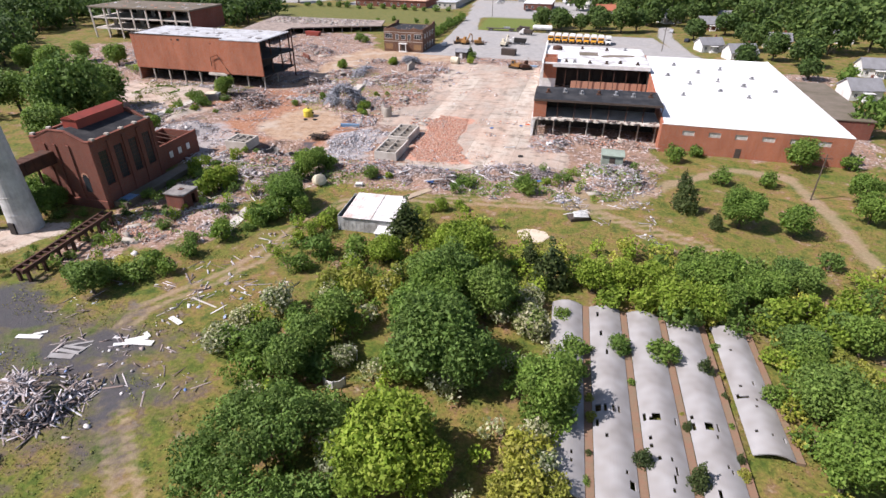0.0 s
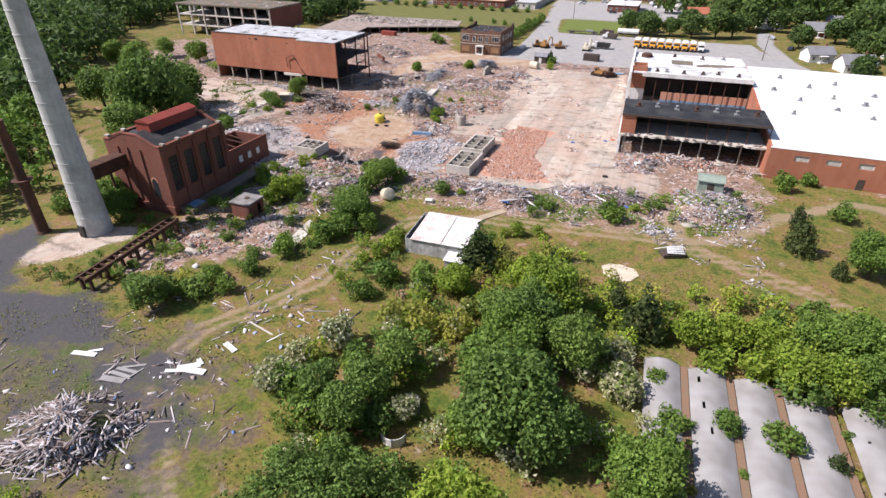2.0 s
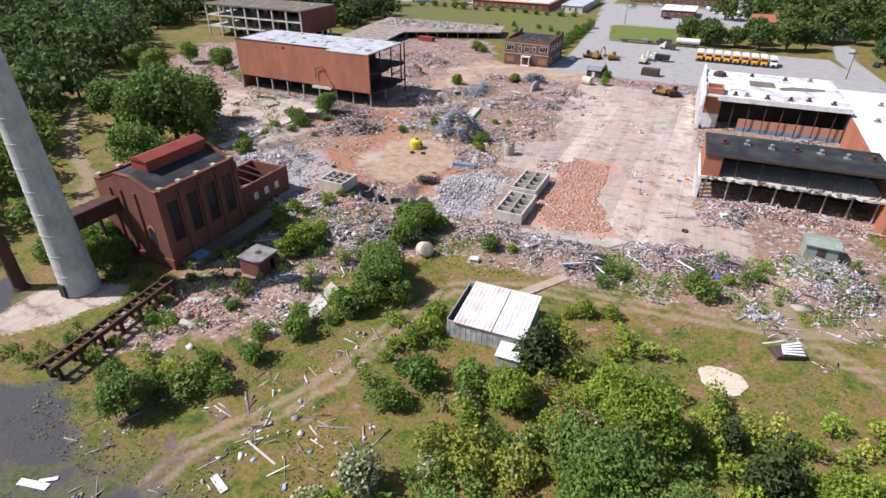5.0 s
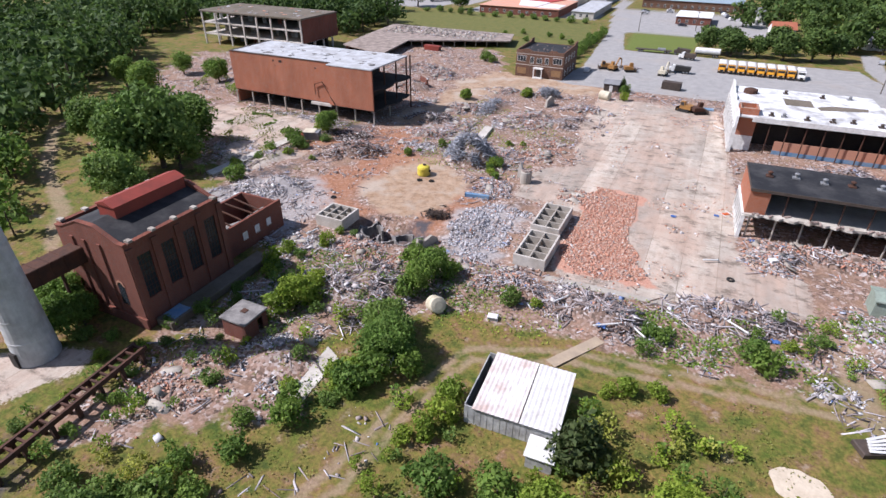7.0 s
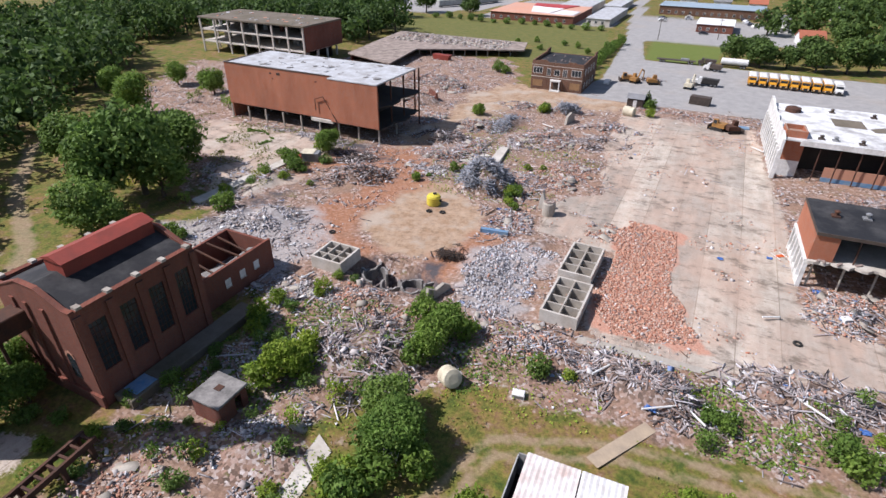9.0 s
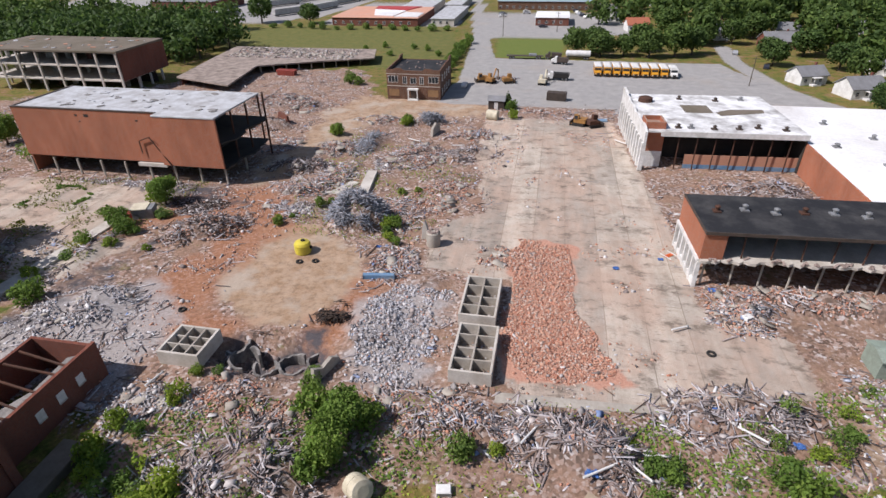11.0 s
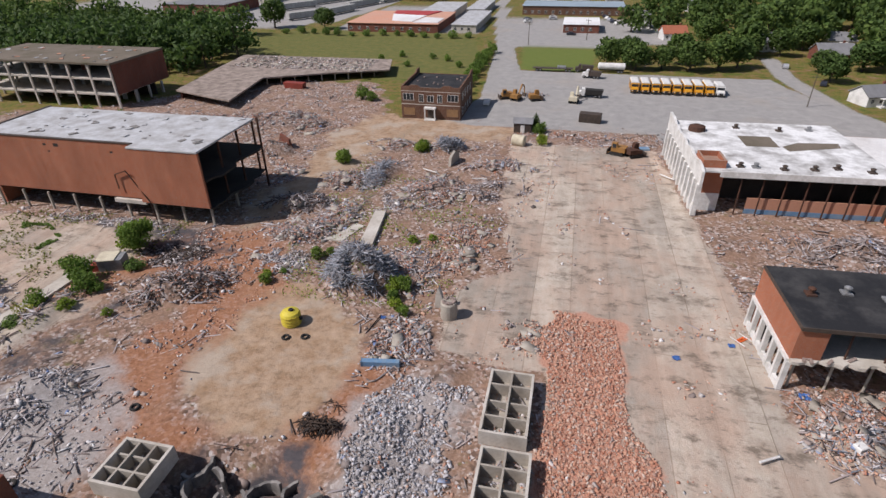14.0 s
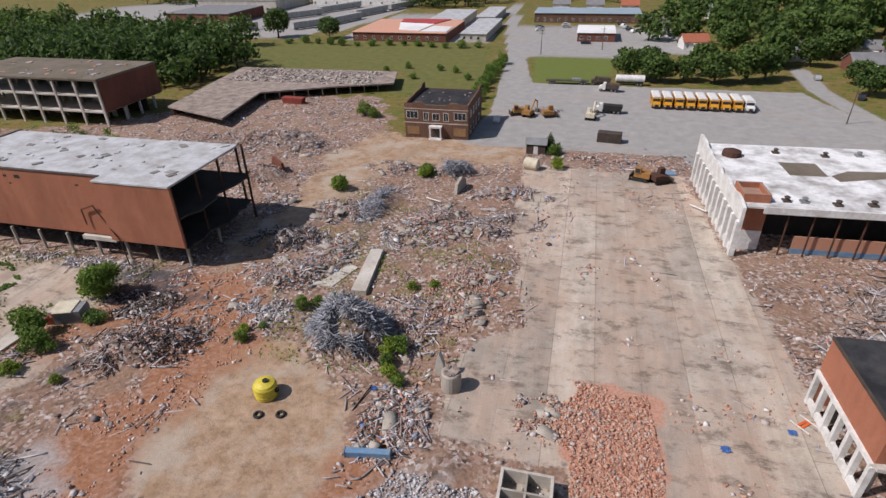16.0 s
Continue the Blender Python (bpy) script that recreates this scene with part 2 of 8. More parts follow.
M_TRASH = plain_var("sheet_scraps", [(0.7, 0.69, 0.68), (0.10, 0.19, 0.42), (0.62, 0.6, 0.58), (0.74, 0.74, 0.74), (0.45, 0.43, 0.42), (0.55, 0.42, 0.36)], 0.6)
M_BARK = worn("bark", (0.13, 0.10, 0.075), (0.06, 0.05, 0.04), 0.95, big=2, fine=9)
M_GLASS = Mat("dark_glass", 0.12).done((0.03, 0.035, 0.04))
M_TYRE = worn("tyre_rubber", (0.02, 0.02, 0.02), (0.05, 0.045, 0.04), 0.9, big=3, fine=9)
M_YELLOW = worn("yellow_plastic", (0.68, 0.56, 0.06), (0.50, 0.40, 0.08), 0.45, big=0.8, fine=4, amount=0.3)
M_BUS = worn("school_bus_yellow", (0.66, 0.30, 0.02), (0.52, 0.24, 0.03), 0.4, big=0.6, fine=4, amount=0.2)
M_MACHINE = worn("machine_yellow", (0.40, 0.20, 0.05), (0.20, 0.11, 0.055), 0.6, big=0.8, fine=4)
M_BLUE = worn("blue_paint", (0.10, 0.23, 0.40), (0.26, 0.33, 0.38), 0.6, big=0.8, fine=4)
M_TARP = worn("blue_tarpaulin", (0.05, 0.13, 0.36), (0.08, 0.17, 0.4), 0.5, big=1.5, fine=5)
M_ORANGE = worn("orange_plastic", (0.75, 0.13, 0.02), (0.6, 0.12, 0.03), 0.5, big=1.5, fine=5)
M_CREAM = worn("cream_tank", (0.68, 0.62, 0.47), (0.44, 0.38, 0.27), 0.6, big=0.7, fine=4)
M_GREYMETAL = worn("dull_grey_metal", (0.34, 0.35, 0.36), (0.18, 0.17, 0.16), 0.55, 0.4, big=0.8, fine=4)
M_DARKMETAL = worn("dark_brown_metal", (0.10, 0.075, 0.06), (0.05, 0.04, 0.035), 0.7, 0.1, big=0.8, fine=4)
M_GREENBOX = worn("faded_green_paint", (0.30, 0.37, 0.30), (0.22, 0.24, 0.2), 0.7, big=0.8, fine=4)
M_SHINGLE = worn("grey_shingles", (0.25, 0.25, 0.26), (0.17, 0.17, 0.17), 0.9, big=0.4, fine=5)
M_SHINGLE_RED = worn("rust_red_shingles", (0.42, 0.14, 0.08), (0.33, 0.12, 0.07), 0.9, big=0.4, fine=5)
M_BLUEROOF = worn("blue_grey_metal_roof", (0.36, 0.44, 0.50), (0.28, 0.35, 0.4), 0.5, big=0.1, fine=1)
M_ORANGEROOF = worn("faded_orange_roof", (0.66, 0.33, 0.22), (0.58, 0.36, 0.27), 0.7, big=0.1, fine=1)
M_REDROOF = worn("crimson_roof", (0.48, 0.06, 0.06), (0.4, 0.07, 0.06), 0.6, big=0.2, fine=1)


def leafy(name, c1, c2, c3):
    m = Mat(name, 0.7)
    r = m.ramp(m.random(True), [(0.0, c1), (0.5, c2), (1.0, c3)])
    big = m.ramp(m.noise(0.45, 3, 0.6), [(0.3, 0.75), (0.7, 1.15)])
    col = m.mix(0.8, r, big, "MULTIPLY")
    broad = m.ramp(m.noise(0.11, 3, 0.6), [(0.35, 0.6), (0.65, 1.2)])
    col = m.mix(0.7, col, broad, "MULTIPLY")
    tone = m.ramp(m.random(False), [(0.0, (0.8, 0.85, 0.8)), (1.0, (1.15, 1.1, 0.95))])
    col = m.mix(1.0, col, tone, "MULTIPLY")
    tr = m.n.new("ShaderNodeBsdfTranslucent")
    m.l.new(col, tr.inputs[0])
    mx = m.n.new("ShaderNodeMixShader")
    mx.inputs[0].default_value = 0.4
    m.l.new(m.bsdf.outputs[0], mx.inputs[1])
    m.l.new(tr.outputs[0], mx.inputs[2])
    m.l.new(mx.outputs[0], m.n["Material Output"].inputs[0])
    return m.done(col)


L_DARK = leafy("dark_leaves", (0.11, 0.185, 0.042), (0.17, 0.27, 0.06), (0.24, 0.345, 0.09))
L_FOREST = leafy("woodland_leaves", (0.055, 0.10, 0.028), (0.09, 0.155, 0.04), (0.145, 0.215, 0.058))
L_MID = leafy("green_leaves", (0.12, 0.21, 0.04), (0.175, 0.285, 0.052), (0.24, 0.345, 0.08))
L_BRIGHT = leafy("bright_leaves", (0.185, 0.285, 0.03), (0.265, 0.37, 0.045), (0.35, 0.43, 0.075))
L_YELLOW = leafy("yellow_green_leaves", (0.27, 0.31, 0.045), (0.38, 0.39, 0.07), (0.47, 0.46, 0.14))
L_BLOSSOM = leafy("white_blossom_and_leaves", (0.16, 0.24, 0.06), (0.36, 0.38, 0.20), (0.68, 0.66, 0.53))
L_CEDAR = leafy("cedar_needles", (0.06, 0.09, 0.03), (0.085, 0.125, 0.04), (0.12, 0.15, 0.055))
L_WEED = leafy("weeds", (0.22, 0.23, 0.05), (0.32, 0.29, 0.10), (0.19, 0.25, 0.05))

# ---- ground ----
HEAPS = [  # x, y, half width, half depth, height, turn
    (-45.8, 41, 7, 4.5, 1.5, 25), (-50, 17, 8, 5, 1.0, 30), (-20.4, 48.4, 5.2, 4.8, 2.6, 0), (-14, 52, 4, 6, 0.5, 0),
    (-35, 60.5, 4.5, 3.5, 0.8, 10), (-41, 70.5, 5.5, 3.5, 0.9, 15), (-31, 68, 3, 5, 0.4, 0), (-8, 62, 5, 8, 0.3, 0), (-17.5, 80.5, 6, 6, 0.9, 10),
    (-29.3, 87, 3.2, 7, 1.0, -10), (-36, 82.5, 5, 3.5, 0.9, 0), (-5.6, 83, 5.5, 3.2, 0.9, 20), (-19.6, 104.2, 5, 3, 1.0, 0), (-32.5, 105.5, 5, 2.6, 0.5, 0),
    (-5, 96, 7, 2.4, 0.8, 5), (-61, 95, 7, 4.5, 1.4, 0), (-66, 116, 12, 7, 1.5, 0), (-85, 112, 12, 8, 1.0, 0),
    (-16, -5, 8, 7, 1.2, 40), (-9, 20, 4, 6, 0.7, 0), (-20, 5, 5, 2.5, 0.5, 0), (3, 7, 7, 3, 0.7, -10), (16, 5, 7, 3.5, 1.2, -10),
    (33, 12, 7, 3.5, 0.9, 10), (-16, -20.5, 4.5, 3.5, 0.6, 0), (48, 57, 13, 5, 1.8, 0), (52, 67, 9, 7, 2.6, 0), (49, 34, 14, 3, 1.2, 0),
    (53, 14, 6, 7, 1.3, 0), (-8.3, -64.6, 5.5, 4, 1.3, 20), (38.5, 30.5, 3.6, 3.6, 0.7, 0), (-60, 30, 2.5, 7, 0.6, 5), (-72, 30, 6, 6, 0.5, 0),
    (-25, -24, 5, 3, 0.5, 0), (-4, 31, 3, 3, 0.4, 0), (-105, 75, 14, 9, 1.2, 0), (-120, 95, 18, 10, 1.0, 0),
]


def ground_height(x, y):
    x, y = np.asarray(x, float), np.asarray(y, float)
    z = (vnoise(x, y, 7, 3) - 0.5) * 0.16 + (vnoise(x, y, 2.2, 4) - 0.5) * 0.08
    for hx, hy, rx, ry, h, a in HEAPS:
        c, s = math.cos(radians(a)), math.sin(radians(a))
        u, v = ((x - hx) * c + (y - hy) * s) / rx, (-(x - hx) * s + (y - hy) * c) / ry
        q = np.clip(1 - u * u - v * v, 0, None)
        z = z + 1.4 * h * q ** 0.8 * (0.55 + 0.9 * vnoise(x, y, 2.4, 11) * 1.0) * (q > 0)
    # a sunken pit with broken walls
    q = np.clip(1 - ((x + 20) / 8) ** 2 - ((y - 12.5) / 4.0) ** 2, 0, 1)
    return z - 3.0 * np.sqrt(q) * (0.25 + 1.3 * vnoise(x, y, 2.5, 5))


DIRT = [(-150, 78), (-135, 58), (-106, 46), (-66, 18), (-52, 4), (-32, -2), (-30, -24), (-31, -36), (-24, -40), (-11, -27), (-11, -12), (0, 0), (20, -2), (46, 3), (60, 9), (62, 35),
        (112, 34), (112, 60), (125, 125), (30, 126), (-15, 126), (-42, 127), (-55, 160), (-92, 162), (-130, 118), (-160, 108)]
DRIVE = [(-50, 62), (-41, 66), (-39, 88), (-36, 104), (-22, 110), (-5, 111), (-5, 123), (-20, 128), (-46, 128), (-52, 112), (-48, 90), (-50, 76)]
PLAZA = [(-5, 112), (-3, 80), (1, 55), (-6, 48), (-6, 35), (7.5, 34), (8, 12.5), (16, 10.5), (30, 13), (44, 16), (44, 26), (34, 32), (33.5, 52), (30.5, 84), (28, 112)]
BRICKS = [(5.5, 39.5), (7.2, 45), (10, 46.2), (16.4, 45.7), (17.1, 32), (17.2, 26), (20.6, 19.2), (23.4, 15.2), (15.8, 13.8), (8.6, 14.4), (8.2, 35)]
REDDIRT = [(-36, 28), (-31, 45), (-40, 60), (-52, 58), (-60, 44), (-68, 30), (-58, 36), (-50, 44), (-43, 46), (-42, 34), (-45, 24), (-38, 14), (-27, 15), (-25, 18), (-34, 19)]
REDDIRT_B = [(-14, 34), (-9, 35), (-10, 28), (-12, 14), (-18, 10), (-16, 22)]
PAD = [(-36, 43), (-28, 45.8), (-18.4, 39.8), (-13.8, 31.6), (-15, 24), (-19, 18.8), (-25, 17.6), (-30, 21), (-35.4, 27), (-34, 34)]
ASH = [(-11.5, 25), (-6, 30), (-1.5, 29), (-0.3, 13), (-6, 10), (-11.5, 14)]
ASH_B = [(-68, 6), (-55, 16), (-45, 25), (-36, 17), (-34, 4), (-42, 3), (-52, -4)]
ASPHALT = [(-17, 123), (29, 124), (31, 113), (104, 112), (90, 138), (79, 152), (71, 187), (13, 187), (-11, 187), (-20, 240), (-29, 300), (-44, 420), (-52, 420), (-36, 300), (-25, 222), (-19, 150), (-24, 126)]
SHOPLOT = [(-22, 236), (-14, 229), (50, 240), (52, 320), (-34, 320)]
SIDEROAD = [(79, 220), (76.5, 190), (81, 152), (92, 122), (103, 96), (108, 60)]
INDUSTRY = [(-330, 268), (-196, 246), (-140, 258), (-118, 300), (-112, 400), (-330, 420)]
SHOPS = [(-114, 252), (-36, 254), (-44, 330), (-60, 366), (-112, 350)]
# dark earth of the pit, with the shade of its cavities painted in
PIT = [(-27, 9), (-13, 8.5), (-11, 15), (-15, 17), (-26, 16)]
LAWN = [(-14, 229), (16, 232), (14, 188), (-11, 189)]
FIELD = [(-150, 212), (-152, 250), (-40, 252), (-27, 200), (-27, 168), (-58, 165), (-58, 195), (-130, 195)]
PALE = [(-100.7, 56), (-60, 57), (-58.1, 46), (-55.2, 33), (-61, 18), (-65.8, 19), (-75.5, 34), (-96.8, 42)]
STACKPAD = [(-47, -35), (-37, -29), (-35, -33), (-43, -46), (-47, -44)]
BLACK = [(-44, -51), (-33.6, -50.2), (-29.5, -47.2), (-20.5, -49.4), (-16.5, -54), (-24.6, -57.5), (-31.7, -57), (-46, -62)]
BLACK_B = [(-56, -34), (-50, -36), (-43, -46), (-40, -51), (-46, -52), (-52, -44)]
DARKMUD = [(-12, -49), (0, -52), (4, -58), (2, -66), (-4, -62), (-13, -58)]
LANE = [(-60.5, 12), (-57.4, 21.7), (-55.4, 28.2), (-51.5, 39.7), (-47.2, 44.4), (-48.3, 41.8), (-51.5, 34), (-52, 26), (-51, 15), (-55, 9)]
# ground before the brick block: dark soil plus painted shade
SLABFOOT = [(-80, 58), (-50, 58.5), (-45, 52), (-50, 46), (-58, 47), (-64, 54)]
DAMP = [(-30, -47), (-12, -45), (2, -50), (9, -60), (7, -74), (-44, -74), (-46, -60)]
TRACKS = [[(16, -5), (4.5, -9.9), (1.6, -20), (-0.1, -32), (-3.4, -39.6), (-8, -47.3), (-6.5, -54), (-1.5, -60), (4, -65.5), (10, -70.5), (15, -78), (17, -92)],
          [(16, -5), (27, -3.4), (44.7, -0.6), (54, -4), (64, -8.3), (78, -18)],
          [(45, 12), (47.9, -1.1), (55, 3), (63, 14), (76.5, 26), (87, 25), (90, 8), (91.4, -11), (97, -35), (100, -80)],
          [(-126, 40), (-121, 20), (-97, 3), (-77.5, -6.5), (-66, -16)], [(-46, 60), (-38, 92), (-30, 122), (-22, 140)]]


def axis_steps(lo, hi, step, far):
    a = list(np.arange(lo, hi, step))
    s, x = step, a[-1]
    while x < far:
        s *= 1.35
        x += s
        a.append(x)
    s, x = step, a[0]
    while x > -far:
        s *= 1.35
        x -= s
        a.insert(0, x)
    return np.array(a)


def make_ground():
    xs, ys = axis_steps(-130, 115, 0.95, 3500), axis_steps(-76, 200, 0.95, 3500)
    X, Y = np.meshgrid(xs, ys)
    x, y = X.ravel(), Y.ravel()
    near = (x > -133) & (x < 118) & (y > -79) & (y < 203)
    z = np.where(near, ground_height(x, y), -0.02)
    nx, ny = len(xs), len(ys)
    idx = np.arange(nx * ny).reshape(ny, nx)
    quads = np.stack([idx[:-1, :-1], idx[:-1, 1:], idx[1:, 1:], idx[1:, :-1]], -1).reshape(-1, 4)
    me = bpy.data.meshes.new("ground")
    me.vertices.add(len(x))
    me.vertices.foreach_set("co", np.stack([x, y, z], 1).ravel())
    me.loops.add(quads.size)
    me.loops.foreach_set("vertex_index", quads.ravel())
    me.polygons.add(len(quads))
    me.polygons.foreach_set("loop_start", np.arange(0, quads.size, 4))
    me.update()
    me.validate()
    wob = (vnoise(x, y, 4, 21) - 0.5) * 3.0 + (vnoise(x, y, 1.5, 22) - 0.5) * 1.6

    def zone(*polys, soft=1.2, wobble=1.0):
        d = np.max([inside_distance(x, y, p) for p in polys], axis=0)
        return np.clip(0.5 + (d + wob * wobble) / (2 * soft), 0, 1)

    ruts = np.min([line_distance(x, y, t) for t in TRACKS[:2]], axis=0)
    wide = np.min([line_distance(x, y, t) for t in TRACKS[2:]], axis=0)
    track_m = np.clip(np.maximum(1.1 - np.abs(ruts + wob * 0.12 - 0.95) / 0.8, 1.15 - (wide + wob * 0.2) / 2.0), 0, 1)
    side = np.clip(1.5 - (line_distance(x, y, SIDEROAD)) / 3.2, 0, 1)
    hp = np.clip((z - 0.25) / 0.6, 0, 1)
    layers = {
        "zone_a": (zone(DIRT, soft=3.0, wobble=2.0), np.maximum(zone(PLAZA, wobble=0.5), zone(PALE, STACKPAD, wobble=0.7)), zone(BRICKS, wobble=0.9), zone(REDDIRT, REDDIRT_B, soft=2, wobble=1.2)),
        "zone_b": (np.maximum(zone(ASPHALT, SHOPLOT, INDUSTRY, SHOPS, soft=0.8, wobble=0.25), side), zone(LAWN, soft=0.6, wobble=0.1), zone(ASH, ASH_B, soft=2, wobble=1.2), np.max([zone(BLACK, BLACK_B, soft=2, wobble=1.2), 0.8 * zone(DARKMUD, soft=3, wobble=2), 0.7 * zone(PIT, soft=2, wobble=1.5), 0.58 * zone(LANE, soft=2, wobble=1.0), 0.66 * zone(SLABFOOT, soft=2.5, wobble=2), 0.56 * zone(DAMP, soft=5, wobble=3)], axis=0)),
        "zone_c": (track_m, np.maximum(zone(PAD, soft=1.5, wobble=0.6), 0.85 * zone(DRIVE, soft=3, wobble=1.5)), zone(FIELD, soft=2), hp),
    }
    for name, cols in layers.items():
        at = me.attributes.new(name, "FLOAT_COLOR", "POINT")
        at.data.foreach_set("color", np.stack(cols, 1).astype(np.float32).ravel())
    me.polygons.foreach_set("use_smooth", np.ones(len(quads), bool))
    m = Mat("site_ground", 0.95).world_co()

    def masks(name):
        a = m.n.new("ShaderNodeAttribute")
        a.attribute_name = name
        s = m.n.new("ShaderNodeSeparateColor")
        m.l.new(a.outputs["Color"], s.inputs[0])
        return s.outputs[0], s.outputs[1], s.outputs[2], a.outputs["Alpha"]

    dirt, plaza, bricks, red = masks("zone_a")
    asphalt, lawn, ash, black = masks("zone_b")
    track_s, pad, field, heap = masks("zone_c")
    n_big, n_mid, n_fine, n_grit = m.noise(0.045, 6, 0.6), m.noise(0.35, 7, 0.7), m.noise(2.2, 6, 0.75), m.noise(9.0, 4, 0.8)

    def edge(mask, hard=0.35, by=n_mid):
        v = m.math("ADD", mask, m.math("MULTIPLY", m.math("SUBTRACT", by, 0.5), 1.7))
        return m.ramp(v, [(0.5 - hard / 2, 0.0), (0.5 + hard / 2, 1.0)])

    grit = m.ramp(n_grit, [(0.25, 0.6), (0.7, 1.1)])
    # rough grass, dry and green patches, bare soil
    g1 = m.ramp(n_mid, [(0.32, (0.055, 0.085, 0.018)), (0.42, (0.13, 0.14, 0.028)), (0.51, (0.225, 0.175, 0.05)), (0.59, (0.23, 0.14, 0.07)), (0.68, (0.37, 0.29, 0.21))])
    g2 = m.ramp(m.noise(0.1, 5, 0.6), [(0.35, (0.6, 0.9, 0.45)), (0.6, (1.1, 1.0, 1.0))])
    grass = m.mix(0.8, g1, g2, "MULTIPLY")
    grass = m.mix(0.7, grass, m.ramp(n_fine, [(0.35, 0.35), (0.65, 1.25)]), "MULTIPLY")
    soil = m.ramp(n_fine, [(0.25, (0.135, 0.092, 0.066)), (0.5, (0.27, 0.19, 0.14)), (0.75, (0.43, 0.335, 0.265))])
    pink = m.ramp(m.noise(0.12, 6, 0.7), [(0.3, (0.70, 0.65, 0.62)), (0.5, (1.05, 0.90, 0.82)), (0.7, (1.12, 1.06, 1.02))])
    soil = m.mix(0.9, soil, pink, "MULTIPLY")
    cells = m.n.new("ShaderNodeTexVoronoi")
    cells.inputs["Scale"].default_value, cells.inputs["Randomness"].default_value = 2.6, 1.0
    m.l.new(m.co, cells.inputs["Vector"])
    cs = m.n.new("ShaderNodeSeparateColor")
    m.l.new(cells.outputs["Color"], cs.inputs[0])
    bits = m.ramp(cs.outputs[0], [(0.0, (0.05, 0.037, 0.03)), (0.3, (0.16, 0.105, 0.08)), (0.55, (0.34, 0.215, 0.165)), (0.8, (0.44, 0.36, 0.32)), (1.0, (0.66, 0.62, 0.60))])
    patchy = m.ramp(m.noise(0.28, 6, 0.75), [(0.42, 0.0), (0.56, 0.8)])
    soil = m.mix(patchy, soil, bits)
    weedy = m.ramp(m.noise(0.4, 6, 0.8), [(0.60, 0.0), (0.66, 0.7)])
    soil = m.mix(weedy, soil, (0.16, 0.155, 0.05))
    soil = m.mix(m.math("MULTIPLY", heap, 0.8), soil, m.mix(0.55, (0.14, 0.105, 0.085), bits))
    col = m.mix(edge(dirt, 0.3), grass, soil)
    weeds = m.ramp(m.noise(0.16, 6, 0.7), [(0.62, 0.0), (0.70, 1.0)])
    col = m.mix(m.math("MULTIPLY", weeds, 0.6), col, grass)
    # worn concrete floor: bays with their own tone, joints, red dust, dark stains
    bays = m.n.new("ShaderNodeTexBrick")
    bays.offset = 0.3
    for key, val in (("Scale", 1.0), ("Brick Width", 31.0), ("Row Height", 5.2), ("Mortar Size", 0.06), ("Bias", 0.0)):
        bays.inputs[key].default_value = val
    bays.inputs["Color1"].default_value, bays.inputs["Color2"].default_value, bays.inputs["Mortar"].default_value = (0.70, 0.70, 0.70, 1), (1.06, 1.05, 1.03, 1), (0.55, 0.51, 0.47, 1)
    mp = m.n.new("ShaderNodeMapping")
    mp.inputs["Rotation"].default_value = (0, 0, radians(90))
    m.l.new(m.co, mp.inputs["Vector"])
    m.l.new(mp.outputs[0], bays.inputs["Vector"])
    conc = m.ramp(n_mid, [(0.25, (0.36, 0.295, 0.235)), (0.5, (0.53, 0.46, 0.385)), (0.75, (0.64, 0.575, 0.50))])
    conc = m.mix(0.9, conc, bays.outputs[0], "MULTIPLY")
    dust = m.ramp(m.noise(0.09, 6, 0.7, (1, 0.5, 1)), [(0.42, 0.0), (0.60, 1.0)])
    conc = m.mix(m.math("MULTIPLY", dust, 0.8), conc, (0.50, 0.36, 0.275))
    stain = m.ramp(m.noise(0.22, 6, 0.75, (1, 1.6, 1)), [(0.52, 0.0), (0.64, 1.0)])
    conc = m.mix(m.math("MULTIPLY", stain, 0.85), conc, (0.19, 0.15, 0.115))
    strip = m.ramp(m.noise(0.3, 5, 0.7, (1, 0.1, 1)), [(0.35, 0.6), (0.65, 1.1)])
    conc = m.mix(0.5, conc, strip, "MULTIPLY")
    blot = m.ramp(m.noise(0.7, 5, 0.75, (0.6, 1.4, 1)), [(0.60, 0.0), (0.68, 1.0)])
    conc = m.mix(m.math("MULTIPLY", blot, 0.65), conc, (0.13, 0.11, 0.095))
    col = m.mix(edge(plaza, 0.2, n_fine), col, conc)
    padc = m.mix(m.ramp(n_mid, [(0.35, 0.0), (0.65, 1.0)]), (0.31, 0.195, 0.115), (0.46, 0.335, 0.235))
    padc = m.mix(0.75, padc, m.ramp(m.noise(0.9, 7, 0.75), [(0.36, 0.62), (0.5, 0.98), (0.62, 1.12)]), "MULTIPLY")
    padc = m.mix(m.math("MULTIPLY", m.ramp(m.noise(0.13, 5, 0.6), [(0.5, 0.0), (0.6, 1.0)]), 0.6), padc, (0.46, 0.40, 0.33))
    padc = m.mix(m.math("MULTIPLY", blot, 0.4), padc, (0.16, 0.11, 0.08))
    col = m.mix(edge(pad, 0.3), col, padc)
    redc = m.ramp(n_fine, [(0.25, (0.19, 0.072, 0.034)), (0.55, (0.37, 0.165, 0.082)), (0.8, (0.46, 0.25, 0.15))])
    col = m.mix(m.math("MULTIPLY", edge(red, 0.7), 0.85), col, m.mix(0.10, redc, bits))
    rubc = m.ramp(m.noise(3.2, 6, 0.85), [(0.3, (0.30, 0.125, 0.08)), (0.5, (0.50, 0.265, 0.185)), (0.72, (0.60, 0.40, 0.31))])
    col = m.mix(edge(bricks, 0.3), col, rubc)
